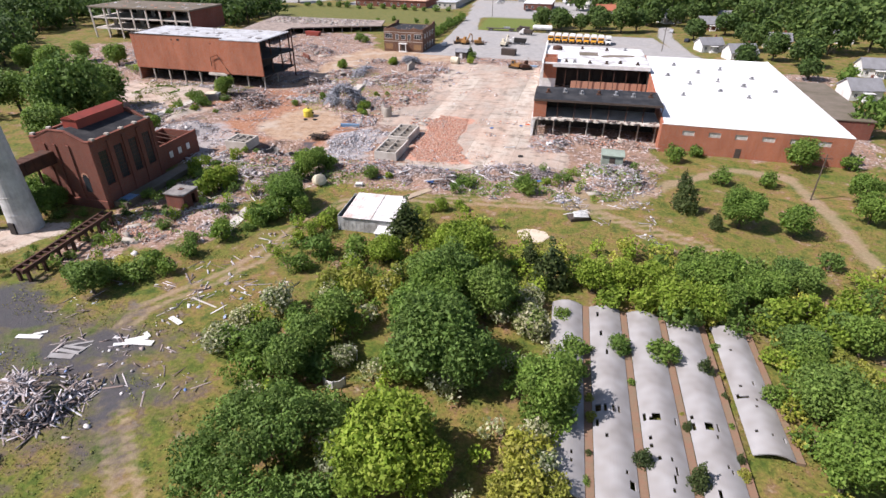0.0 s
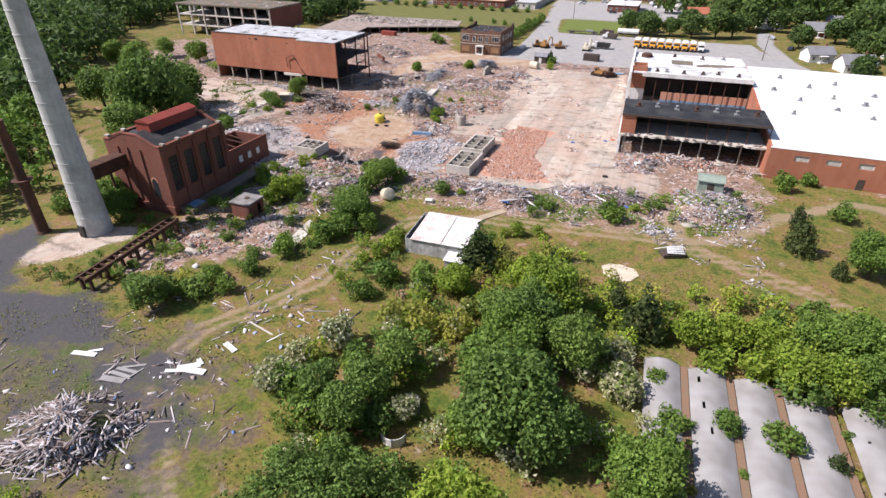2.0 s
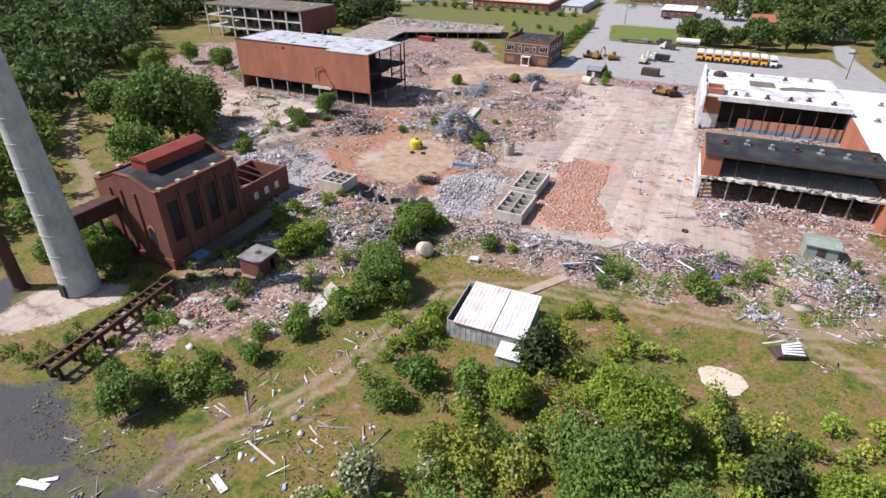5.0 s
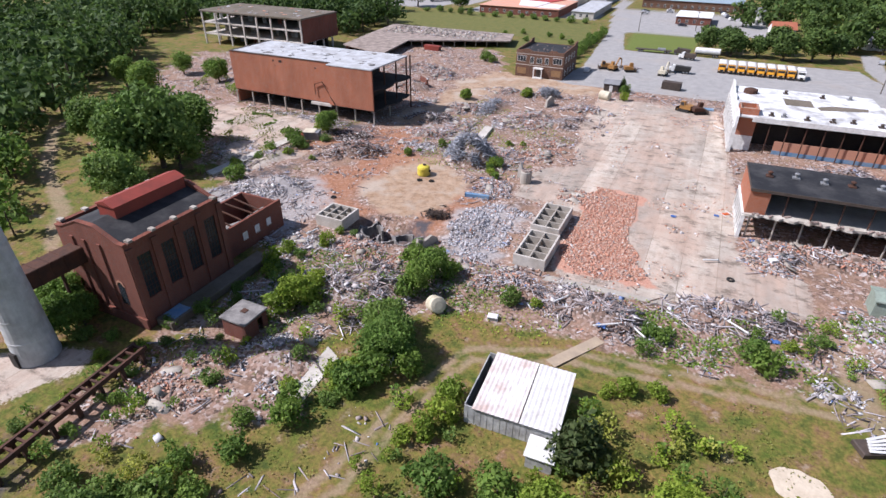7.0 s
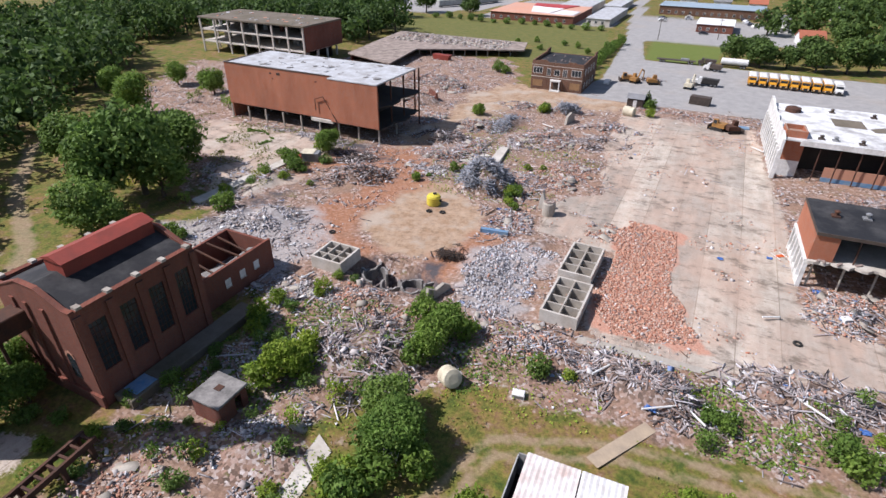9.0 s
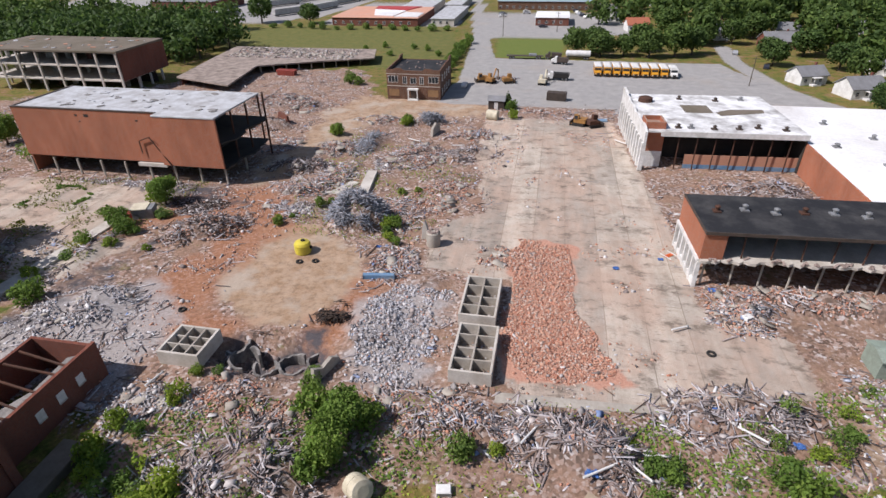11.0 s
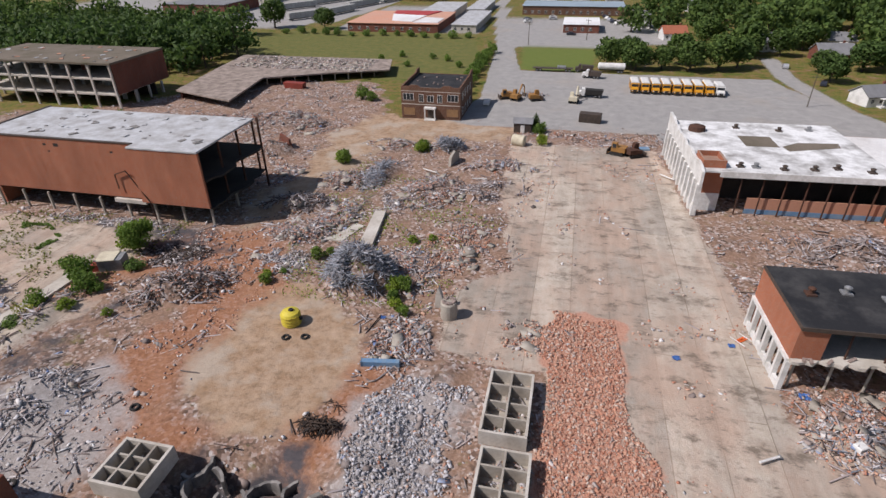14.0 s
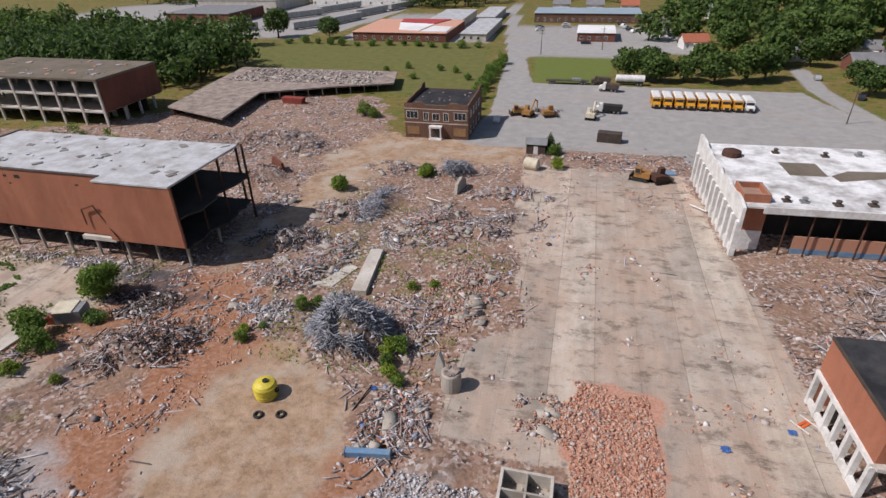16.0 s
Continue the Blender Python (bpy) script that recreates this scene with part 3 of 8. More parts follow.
    ashc = m.ramp(n_fine, [(0.25, (0.25, 0.225, 0.21)), (0.55, (0.40, 0.375, 0.36)), (0.8, (0.53, 0.51, 0.50))])
    col = m.mix(m.math("MULTIPLY", edge(ash, 0.6), 0.8), col, ashc)
    trk = m.mix(m.ramp(n_fine, [(0.3, 0.0), (0.7, 1.0)]), (0.26, 0.175, 0.105), (0.40, 0.305, 0.215))
    col = m.mix(m.math("MULTIPLY", edge(track_s, 0.5), 0.68), col, trk)
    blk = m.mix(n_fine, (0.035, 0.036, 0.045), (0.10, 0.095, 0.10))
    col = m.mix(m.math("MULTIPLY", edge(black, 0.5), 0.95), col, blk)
    asp = m.mix(m.ramp(n_mid, [(0.3, 0.0), (0.7, 1.0)]), (0.27, 0.26, 0.25), (0.38, 0.365, 0.345))
    asp = m.mix(m.math("MULTIPLY", m.ramp(n_big, [(0.55, 0.0), (0.75, 1.0)]), 0.5), asp, (0.38, 0.32, 0.26))
    col = m.mix(edge(asphalt, 0.2, n_fine), col, asp)
    fld = m.mix(m.ramp(n_mid, [(0.3, 0.0), (0.7, 1.0)]), (0.085, 0.11, 0.025), (0.185, 0.16, 0.048))
    col = m.mix(edge(field, 0.3), col, fld)
    lwn = m.mix(n_mid, (0.095, 0.14, 0.024), (0.165, 0.185, 0.042))
    col = m.mix(lawn, col, lwn)
    col = m.mix(0.55, col, grit, "MULTIPLY")
    m.bump(m.math("ADD", n_fine, m.math("MULTIPLY", n_grit, 0.5)), 0.7, 0.12)
    m.done(col)
    me.materials.append(m.mat)
    return tagged(new("ground", me), "demolition site ground of soil, concrete and grass", "ground", kind="structure")


make_ground()

# ---- buildings ----
def roof_sheet(build, x0, x1, y0, y1, z, edge=0.25, thick=0.25, mat=0):
    build.box(x0, x1, y0, y1, z - thick, z, mat, bevel=0.04)
    return build


def vent(parent, x, y, z, r=0.45, h=0.9, mat=None, name="roof_vent"):
    b = Build().box(x - r * 1.3, x + r * 1.3, y - r * 1.3, y + r * 1.3, z, z + 0.25, bevel=0.05)
    b.tube([(x, y, z + 0.25, r * 0.7), (x, y, z + h * 0.7, r * 0.7), (x, y, z + h * 0.7, r), (x, y, z + h * 0.85, r), (x, y, z + h, r * 0.4)], 10)
    return part(name, b, mat or M_GREYMETAL, parent)


def window_in_wall(parent, plane, a0, a1, z0, z1, at, mat=None, bars=2, out=0.05, frame_mat=None):
    """A framed pane that sits in a wall: plane 'x' means the wall lies across x, and at is its outer face."""
    def bx(b, p0, p1, q0, q1, d0, d1):
        if plane == "y":
            b.box(p0, p1, at - max(d0, d1), at - min(d0, d1), q0, q1)
        else:
            b.box(at + min(d0, d1), at + max(d0, d1), p0, p1, q0, q1)
    w = part("window", (lambda b: (bx(b, a0, a1, z0 - 0.12, z0, -0.05, out + 0.06), b)[1])(Build()), frame_mat or M_CONC_PALE, parent)
    fr = Build()
    bx(fr, a0, a0 + 0.09, z0, z1, 0.0, out)
    bx(fr, a1 - 0.09, a1, z0, z1, 0.0, out)
    bx(fr, a0 + 0.09, a1 - 0.09, z1 - 0.09, z1, 0.0, out)
    for i in range(1, bars + 1):
        c = a0 + (a1 - a0) * i / (bars + 1)
        bx(fr, c - 0.035, c + 0.035, z0, z1 - 0.09, 0.0, out)
    part("frame", fr, frame_mat or M_WHITE, w)
    pane = Build()
    bx(pane, a0 + 0.09, a1 - 0.09, z0, z1 - 0.09, 0.005, 0.02)
    part("pane", pane, mat or M_GLASS, w)
    return w


def slab_block():
    """Long three-storey block: brick front on open columns, east end torn open."""
    t = thing("factory_block", -74.7, 67.7, 0, 0, "orange brick factory block on columns, one end torn open", "building")
    X0, X1, Y0, Y1, H = -23.4, 23.4, -9.2, 9.3, 14.1
    b = Build()
    b.box(X0, 10.4, Y0 + 1.3, Y0 + 1.7, 3.8, H - 0.05)
    b.box(10.4, X1, Y0, Y0 + 0.4, 3.8, H - 0.35)
    b.box(10.0, 10.4, Y0, Y0 + 1.7, 3.8, H - 0.35)
    b.box(X0, X0 + 0.4, Y0 + 1.7, Y1, 0, H - 0.35)
    b.box(X0 + 0.4, X1 - 9, Y1 - 0.4, Y1, 0, H - 0.35)
    part("brick_wall", b, M_BRICK, t, "orange brick wall with small holes")
    rf = Build()
    rf.box(X0 + 0.4, 10.0, Y0 + 1.7, Y1 - 0.4, H - 0.3, H - 0.02)
    rf.box(10.0, X1, Y0 - 0.1, Y1, H - 0.3, H, bevel=0.05)
    part("roof", rf, M_GREY_ROOF, t, "silver coated flat roof, patchy and torn")
    cp = Build().box(X0 - 0.1, 10.0, Y0 + 1.2, Y0 + 1.75, H - 0.05, H + 0.12).box(X0 - 0.1, X0 + 0.45, Y0 + 1.75, Y1, H - 0.3, H + 0.12)
    part("coping", cp, M_DARKMETAL, t)
    r = random.Random(4)
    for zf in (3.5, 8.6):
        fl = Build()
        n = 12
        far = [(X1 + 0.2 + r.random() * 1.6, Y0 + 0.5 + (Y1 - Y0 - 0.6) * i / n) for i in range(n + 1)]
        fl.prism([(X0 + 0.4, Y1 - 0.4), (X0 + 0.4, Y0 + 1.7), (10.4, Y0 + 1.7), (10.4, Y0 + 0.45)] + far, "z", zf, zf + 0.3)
        # slab colour holds soot and the shade between the storeys
        part("floor_slab", fl, M_INSIDE, t, "broken floor slab, dark with soot and painted shade")
    for i in range(9):
        x = X0 + 0.6 + i * 5.7
        for y in (Y0 + 1.0, Y0 + 9.0, Y1 - 1.0):
            if x > 17 and y > 5:
                continue
            part("column", Build().box(x - 0.17, x + 0.17, y - 0.17, y + 0.17, 0, 3.5), M_CONC, t)
    for y in (Y0 + 0.7, Y0 + 6.5, Y1 - 6, Y1 - 0.4):
        for z0, z1 in ((3.8, 8.6), (8.9, 13.8)):
            part("column", Build().box(X1 - 0.5, X1 - 0.2, y - 0.15, y + 0.15, z0, z1), M_RUST, t)
    part("column", Build().box(X1 + 0.5, X1 + 0.8, Y1 - 0.2, Y1 + 0.1, 0, H + 0.2), M_RUST, t, "free standing rusty corner column")
    # added backing that keeps the open storeys dark and shuts out the sky
    part("dark_backing_wall", Build().box(X0 + 0.4, X1 - 7, 2.0, 2.3, 0, 3.5).box(X1 - 7.3, X1 - 7, Y0 + 1.7, Y1 - 0.5, 3.8, 8.6).box(X1 - 9.3, X1 - 9, Y0 + 1.7, Y1 - 0.5, 8.9, 13.8), M_INSIDE, t)
    # thin dark panels on the uncut wall paint the shade of holes
    for hx, hz, w in ((-6.4, 12.6, 1.1), (-8.6, 12.7, 0.7), (-8.0, 11.5, 0.5), (5.2, 12.2, 0.6)):
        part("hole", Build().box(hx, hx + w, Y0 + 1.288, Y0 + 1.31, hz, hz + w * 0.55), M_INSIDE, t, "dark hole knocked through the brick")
    st = Build()
    st.bar((5, Y0 + 0.9, 8.3), (7.5, Y0 + 0.9, 9.2), 0.2).bar((7.5, Y0 + 0.9, 9.2), (12.0, Y0 - 0.4, 4.0), 0.2).bar((5, Y0 + 0.9, 8.3), (5, Y0 + 0.9, 5.6), 0.18).bar((12, Y0 - 0.4, 4.0), (13, Y0 - 1.2, 0), 0.2)
    part("stair_rail", st, M_RUST, t, "bent rusty stair frame")
    part("entrance_beam", Build().box(3.5, 10, Y0 + 0.6, Y0 + 1.2, 3.0, 3.7), M_CONC_PALE, t)
    r = random.Random(9)
    for i in range(46):
        x, y = r.uniform(X0 + 8, X1 - 1), r.uniform(Y0 + 4, Y1 - 1)
        w = r.uniform(0.3, 1.8)
        part("roof_scrap", Build().box(-w / 2, w / 2, -w / 3, w / 3, 0, 0.1, m=pose(x, y, H + 0.01, r.uniform(-6, 6), r.uniform(-6, 6), r.uniform(0, 180))), r.choice([M_MOULD, M_GREY_ROOF, M_GREY_ROOF, M_VAULT]), t)
    return t


def open_frame_block():
    """Far three-storey concrete frame, brick end wall, mossy roof."""
    t = thing("frame_building", -146, 132.5, 0, 0, "gutted concrete frame building with brick end wall", "building")
    X0, X1, Y0, Y1, H = -26, 25.4, -13, 10, 13.0
    part("roof", Build().box(X0 - 0.3, X1 + 0.3, Y0 - 0.3, Y1, H - 0.6, H, bevel=0.1), M_GRAVEL_ROOF, t, "mossy brown gravel roof")
    part("brick_wall", Build().box(X1 - 0.4, X1, Y0 + 0.5, Y1, 3.9, H - 0.6), M_BRICK_DARK, t)
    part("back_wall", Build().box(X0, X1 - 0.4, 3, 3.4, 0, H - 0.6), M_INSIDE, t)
    for z in (3.7, 8.1):
        part("floor_slab", Build().box(X0, X1 - 0.4, Y0, Y1, z, z + 0.4), M_CONC_PALE, t)
    for i in range(8):
        x = X0 + 0.4 + i * 7.2
        part("column", Build().box(x - 0.32, x + 0.32, Y0 - 0.06, Y0 + 0.4, 0, H - 0.6), M_CONC_PALE, t)
        part("column", Build().box(x - 0.25, x + 0.25, -5.2, -4.7, 0, H - 0.6), M_CONC, t)
    fr = random.Random(17)
    for i in range(7):
        for z in (0.0, 4.1, 8.5):
            if fr.random() < 0.6:
                a = X0 + 0.8 + i * 7.2 + fr.uniform(0, 3)
                part("partition", Build().box(a, a + fr.uniform(1.0, 3.2), -4.0, -3.8, z, z + 3.4), fr.choice([M_BRICK_DARK, M_CONC, M_SIDING]), t)
    for y in (-6, 0.0, 6):
        part("column", Build().box(X1 - 0.5, X1 + 0.05, y - 0.3, y + 0.3, 0, 3.6), M_CONC_PALE, t)
    fr = random.Random(18)
    for k in range(34):
        w = fr.uniform(0.4, 2.0)
        part("roof_scrap", Build().box(-w / 2, w / 2, -w / 3, w / 3, 0, 0.12, m=pose(fr.uniform(X0 + 2, X1 - 2), fr.uniform(Y0 + 1, Y1 - 1), H + 0.01, fr.uniform(-5, 5), fr.uniform(-5, 5), fr.uniform(0, 180))), fr.choice([M_MOULD, M_GREY_ROOF, M_BRICKBITS]), t)
    return t


def office():
    """Two-storey brick office with stepped parapets."""
    t = thing("office_building", -28.8, 135.4, 0, 0, "two-storey brown brick office with boarded windows", "building")
    X, Y, H = 8.1, 9.2, 7.9
    w = Build()
    w.box(-X, X, -Y, -Y + 0.4, 0, H).box(-X, X, Y - 0.4, Y, 0, H).box(-X, -X + 0.4, -Y + 0.4, Y - 0.4, 0, H).box(X - 0.4, X, -Y + 0.4, Y - 0.4, 0, H)
    part("wall", w, M_BRICK_BROWN, t)
    for s in (-1, 1):
        part("parapet", Build().prism([(s * X, H), (s * X, H + 0.7), (s * 6.2, H + 0.7), (s * 5.2, H + 1.1), (s * 3.6, H + 1.1), (s * 2.8, H + 0.5), (0, H + 0.5), (0, H)][::s], "y", -Y, -Y + 0.4), M_BRICK_BROWN, t)
    for s in (-1, 1):
        x0, x1 = sorted((s * X, s * (X - 0.4)))
        part("parapet", Build().prism([(-Y + 0.4, H), (-Y + 0.4, H + 0.7), (0, H + 0.9), (5, H + 0.9), (6.5, H + 1.6), (Y, H + 1.6), (Y, H)], "x", x0, x1), M_BRICK_BROWN, t)
    part("coping", Build().box(-X - 0.05, X + 0.05, -Y - 0.05, -Y + 0.02, H - 0.6, H - 0.45).box(-X - 0.05, X + 0.05, -Y - 0.05, -Y + 0.02, 3.8, 4.0), M_CONC_PALE, t)
    part("roof", Build().box(-X + 0.4, X - 0.4, -Y + 0.4, Y - 0.4, H - 0.4, H - 0.1), M_TAR, t, "black tar flat roof")
    for x0, x1, z0, z1, n in ((-7.6, -4.6, 5.0, 6.8, 2), (4.6, 7.6, 5.0, 6.8, 2), (-3.2, -1.9, 4.6, 6.6, 1), (1.9, 3.2, 4.6, 6.6, 1), (-0.9, 0.9, 4.7, 6.4, 1)):
        window_in_wall(t, "y", x0, x1, z0, z1, -Y, bars=n)
    board = worn("window_boards", (0.33, 0.19, 0.09), (0.22, 0.13, 0.07), 0.85, big=0.8, fine=5)
    for x0, x1 in ((-7.6, -4.3), (4.3, 7.6)):
        window_in_wall(t, "y", x0, x1, 0.9, 3.0, -Y, mat=board, bars=0, frame_mat=M_BRICK_BROWN)
    for i in range(4):
        y0 = -6.5 + i * 3.6
        for z0 in (1.0, 5.0):
            window_in_wall(t, "x", y0, y0 + 1.4, z0, z0 + 1.8, X, bars=1)
    p = part("porch", Build().box(-1.6, 1.6, -Y - 1.4, -Y, 3.0, 3.4).box(-1.5, -1.2, -Y - 1.3, -Y - 1.0, 0, 3.0).box(1.2, 1.5, -Y - 1.3, -Y - 1.0, 0, 3.0).box(-1.6, 1.6, -Y - 1.6, -Y, 0, 0.3), M_WHITE, t, "white painted entrance porch")
    part("door", Build().box(-0.9, 0.9, -Y - 0.08, -Y, 0.3, 2.6), M_DARKMETAL, p)
    r = random.Random(2)
    for i in range(14):
        vent_x, vent_y = r.uniform(-6, 6), r.uniform(-6, 6)
        part("roof_scrap", Build().box(-.2, .2, -.2, .2, 0, .25, m=pose(vent_x, vent_y, H - 0.1, 0, 0, r.uniform(0, 90))), M_CHUNKS, t)
    return t


def low_ruin():
    t = thing("collapsed_warehouse", -95, 165, 0, 0, "collapsed low warehouse roof strewn with rubble", "building")
    part("roof", Build().prism([(-23, 19), (37, 20), (41, 4), (24, -3), (3, -14), (7, -41), (-16, -33), (-20, -6)], "z", 2.3, 2.75), M_RUINROOF, t, "grey brown flat roof")
    part("wall", Build().box(-22, 36, 18.4, 18.8, 0, 2.3).prism([(-21.8, 18), (-19, -6), (-18.6, -6), (-21.4, 18)], "z", 0, 2.3).prism([(-19, -6), (-15, -32.5), (-14.6, -32.3), (-18.6, -6)], "z", 0, 2.3), M_BRICK_DARK, t)
    part("back_wall", Build().box(4, 34, 9, 9.4, 0, 2.3).box(-6, -5.6, -30, 8, 0, 2.3), M_INSIDE, t)
    for i in range(9):
        part("column", Build().box(3.4 + i * 4, 3.7 + i * 4, -12.6 + i * 2.0, -12.3 + i * 2.0, 0, 2.3), M_CONC, t)
    return t


def mill_wing():
    """Two-storey remnant with black roof, south face torn off."""
    t = thing("mill_wing", 47.8, 43.5, 0, 3, "two-storey brick mill wing with torn open front", "building")
    X0, X1, Y0, Y1, H = -14.6, 14.5, -6.0, 6.0, 9.1
    part("roof", Build().box(X0, X1, Y0 - 0.2, Y1, H - 0.3, H, bevel=0.05), M_TAR, t, "black tar roof with pale patches")
    part("roof_edge", Build().box(X0 - 0.06, X1, Y0 - 0.32, Y0 - 0.2, H - 0.45, H + 0.03).box(X0 - 0.1, X0, Y0 - 0.2, Y1, H - 0.35, H + 0.05), M_DARKMETAL, t)
    part("brick_wall", Build().box(X0, X0 + 0.4, Y0, Y1, 4.6, H - 0.3).box(X0 + 0.4, X0 + 3.0, Y0, Y0 + 0.35, 4.75, H - 0.3).box(X0 + 0.4, X1, Y1 - 0.4, Y1, 0, H - 0.3), M_BRICK, t, "orange brick upper wall")
    fr = Build()
    for i in range(7):
        y = Y0 + 0.1 + i * 1.95
        part("pier", Build().box(X0 - 0.25, X0 + 0.3, y - 0.22, y + 0.22, 0, 4.2), M_WHITE, t, "white painted pier")
    part("beam", Build().box(X0 - 0.3, X0 + 0.4, Y0, Y1, 4.2, 4.6).box(X0 - 0.15, X0 + 0.25, Y0, Y1, 0, 0.8), M_WHITE, t)
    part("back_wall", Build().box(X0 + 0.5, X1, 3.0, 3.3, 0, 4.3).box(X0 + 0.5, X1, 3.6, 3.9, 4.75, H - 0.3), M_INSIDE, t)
    r = random.Random(5)
    n = 40
    front = [(X1 - (X1 - X0) * i / n, Y0 + 0.2 - r.random() * 0.9) for i in range(n + 1)]
    part("floor_slab", Build().prism([(X0 + 0.4, Y1 - 0.4), (X1, Y1 - 0.4)][::-1] + front[::-1], "z", 4.3, 4.7), M_CONC_PALE, t, "ragged edged concrete floor slab")
    for i in range(8):
        x = X0 + 1.2 + i * 3.9
        part("column", Build().bar((x, Y0 + 0.8, 0), (x + r.uniform(-.1, .1), Y0 + 0.8, 4.3), 0.26, n=6), M_CONC, t)
        part("column", Build().bar((x + 0.6, Y0 + 0.7, 4.7), (x + 0.6 + r.uniform(-.2, .2), Y0 + 0.7, H - 0.3), 0.2, n=6), M_RUST, t)
    for i in range(7):
        vent(t, X0 + 3 + i * 4.0, 0.6 + r.uniform(-.4, .4), H, 0.42, 1.0, M_GREYMETAL if i % 3 else M_RUST)
    for i in range(26):
        x, w = r.uniform(X0 + 1, X1 - 1), r.uniform(0.2, 0.6)
        part("hanging_debris", Build().box(-w, w, -.15, .15, 0, .25, m=pose(x, Y0 + r.uniform(-0.3, 0.6), 4.7, r.uniform(-20, 20), r.uniform(-20, 20), r.uniform(0, 90))), M_CHUNKS, t)
    return t


def white_hall():
    """Large flat white roof: the low brick hall, and the taller hall with the broken west wall."""
    t = thing("brick_hall", 81.5, 64, 0, 0, "long red brick hall with bright white roof", "building")
    X0, X1, Y0, Y1, H = -19, 19, -30.4, 47, 6.3
    wins = [X0 + 4.5 + i * 5.4 for i in range(6)]
    cuts = sorted([(w, w + 2.5) for w in wins])
    w = Build().box(X0, X1, Y0, Y0 + 0.4, 0, 4.2).box(X0, X1, Y0, Y0 + 0.4, 5.3, H + 0.1)
    edge = X0
    for a, b_ in cuts:
        w.box(edge, a, Y0, Y0 + 0.4, 4.2, 5.3)
        edge = b_
    w.box(edge, X1, Y0, Y0 + 0.4, 4.2, 5.3)
    w.box(X1 - 0.4, X1, Y0 + 0.4, Y1, 0, H + 0.1).box(X0, X0 + 0.4, Y0 + 0.4, Y1, 0, H + 0.1).box(X0, X1, Y1 - 0.4, Y1, 0, H)
    part("wall", w, M_BRICK, t, "orange red brick wall")
    part("roof", Build().box(X0 + 0.05, X1 - 0.05, Y0 + 0.42, Y1 - 0.4, H - 0.2, H + 0.08, bevel=0.03), M_WHITE_ROOF, t, "bright white membrane roof")
    part("coping", Build().box(X0 - 0.05, X1 + 0.05, Y0 - 0.06, Y0 + 0.46, H + 0.1, H + 0.2).box(X1 - 0.45, X1 + 0.06, Y0 + 0.46, Y1, H + 0.1, H + 0.2), M_WHITE, t)
    for a, b_ in cuts:
        window_in_wall(t, "y", a, b_, 4.2, 5.3, Y0 + 0.2, mat=M_CONC_PALE, bars=2)
    # dark panel against the solid wall, painting the shade of a doorway
    d = part("doorway", Build().box(X0 + 16.0, X0 + 17.2, Y0 - 0.06, Y0 + 0.02, 0, 2.2), M_DARKMETAL, t, "dark open doorway")
    r = random.Random(3)
    for x, y in ((-12, -4), (-9, 9), (-2, 3), (-1, 14), (4, -2), (5, 10), (-14, 18), (9, 20), (-5, 24), (2, 30), (12, 6), (-11, 33)):
        vent(t, x, y, H + 0.08, r.uniform(0.35, 0.55), r.uniform(0.7, 1.1), M_GREYMETAL)
    a = thing("brick_annex", 107, 73, 0, 0, "low brick annex with worn grey roof", "building")
    part("wall", Build().box(-6, 5.4, -18, -17.6, 0, 4.3).box(5, 5.4, -17.6, 20, 0, 4.3).box(-6, 5.4, 19.6, 20, 0, 4.3), M_BRICK_DARK, a)
    part("roof", Build().box(-6.3, 5.6, -18.2, 20.2, 4.3, 4.6, bevel=0.05), M_GRAVEL_ROOF, a)
    for y in (-12, -4, 4, 12):
        window_in_wall(a, "x", y, y + 2.2, 2.2, 3.5, 5.4, bars=1)
    u = thing("white_roofed_mill", 46.2, 97.6, 0, 3, "mill hall with stained white roof and broken west wall", "building")
    X0, X1, Y0, Y1, H = -16.0, 15.6, -15.4, 13.0, 8.2
    part("roof", Build().box(X0 + 0.4, X1, Y0 - 0.3, Y1, H - 0.3, H, bevel=0.05), M_WHITE_WORN, u, "white roof with black stains")
    part("fascia", Build().box(X0 + 3.2, X1, Y0 - 0.5, Y0 - 0.3, H - 1.0, H + 0.1), M_WHITE, u)
    part("roof_patch", Build().box(-5, 1, -2, 4, H, H + 0.03).prism([(2, -4), (12, -1), (12.5, 1.5), (5, 1.0), (1.6, -1.5)], "z", H, H + 0.035), M_GRAVEL_ROOF, u)
    # west wall with tall openings and a broken crest
    pw = Build()
    ys = [Y0 - 1.0 + i * 2.7 for i in range(12)]
    for i, y in enumerate(ys):
        part("pier", Build().box(X0 - 0.5, X0 + 0.35, y - 0.45, y + 0.45, 0, 6.0), M_WHITE, u, "white plastered pier")
    n = 16
    crest = [(Y0 - 1.5 + (Y1 + 3.0 - Y0) * i / n, H + 0.2 + (1.1 if i > n - 3 else 0.7 * abs(math.sin(i * 0.9)))) for i in range(n + 1)]
    part("west_wall", Build().prism([(Y1 + 1.5, 6.0), (Y0 - 1.5, 6.0)] + crest, "x", X0 - 0.2, X0 + 0.3), M_WHITE, u, "ragged white plastered wall crest")
    part("sill_wall", Build().box(X0 - 0.1, X0 + 0.25, Y0 - 1.5, Y1 + 1.5, 0, 1.2), M_WHITE, u)
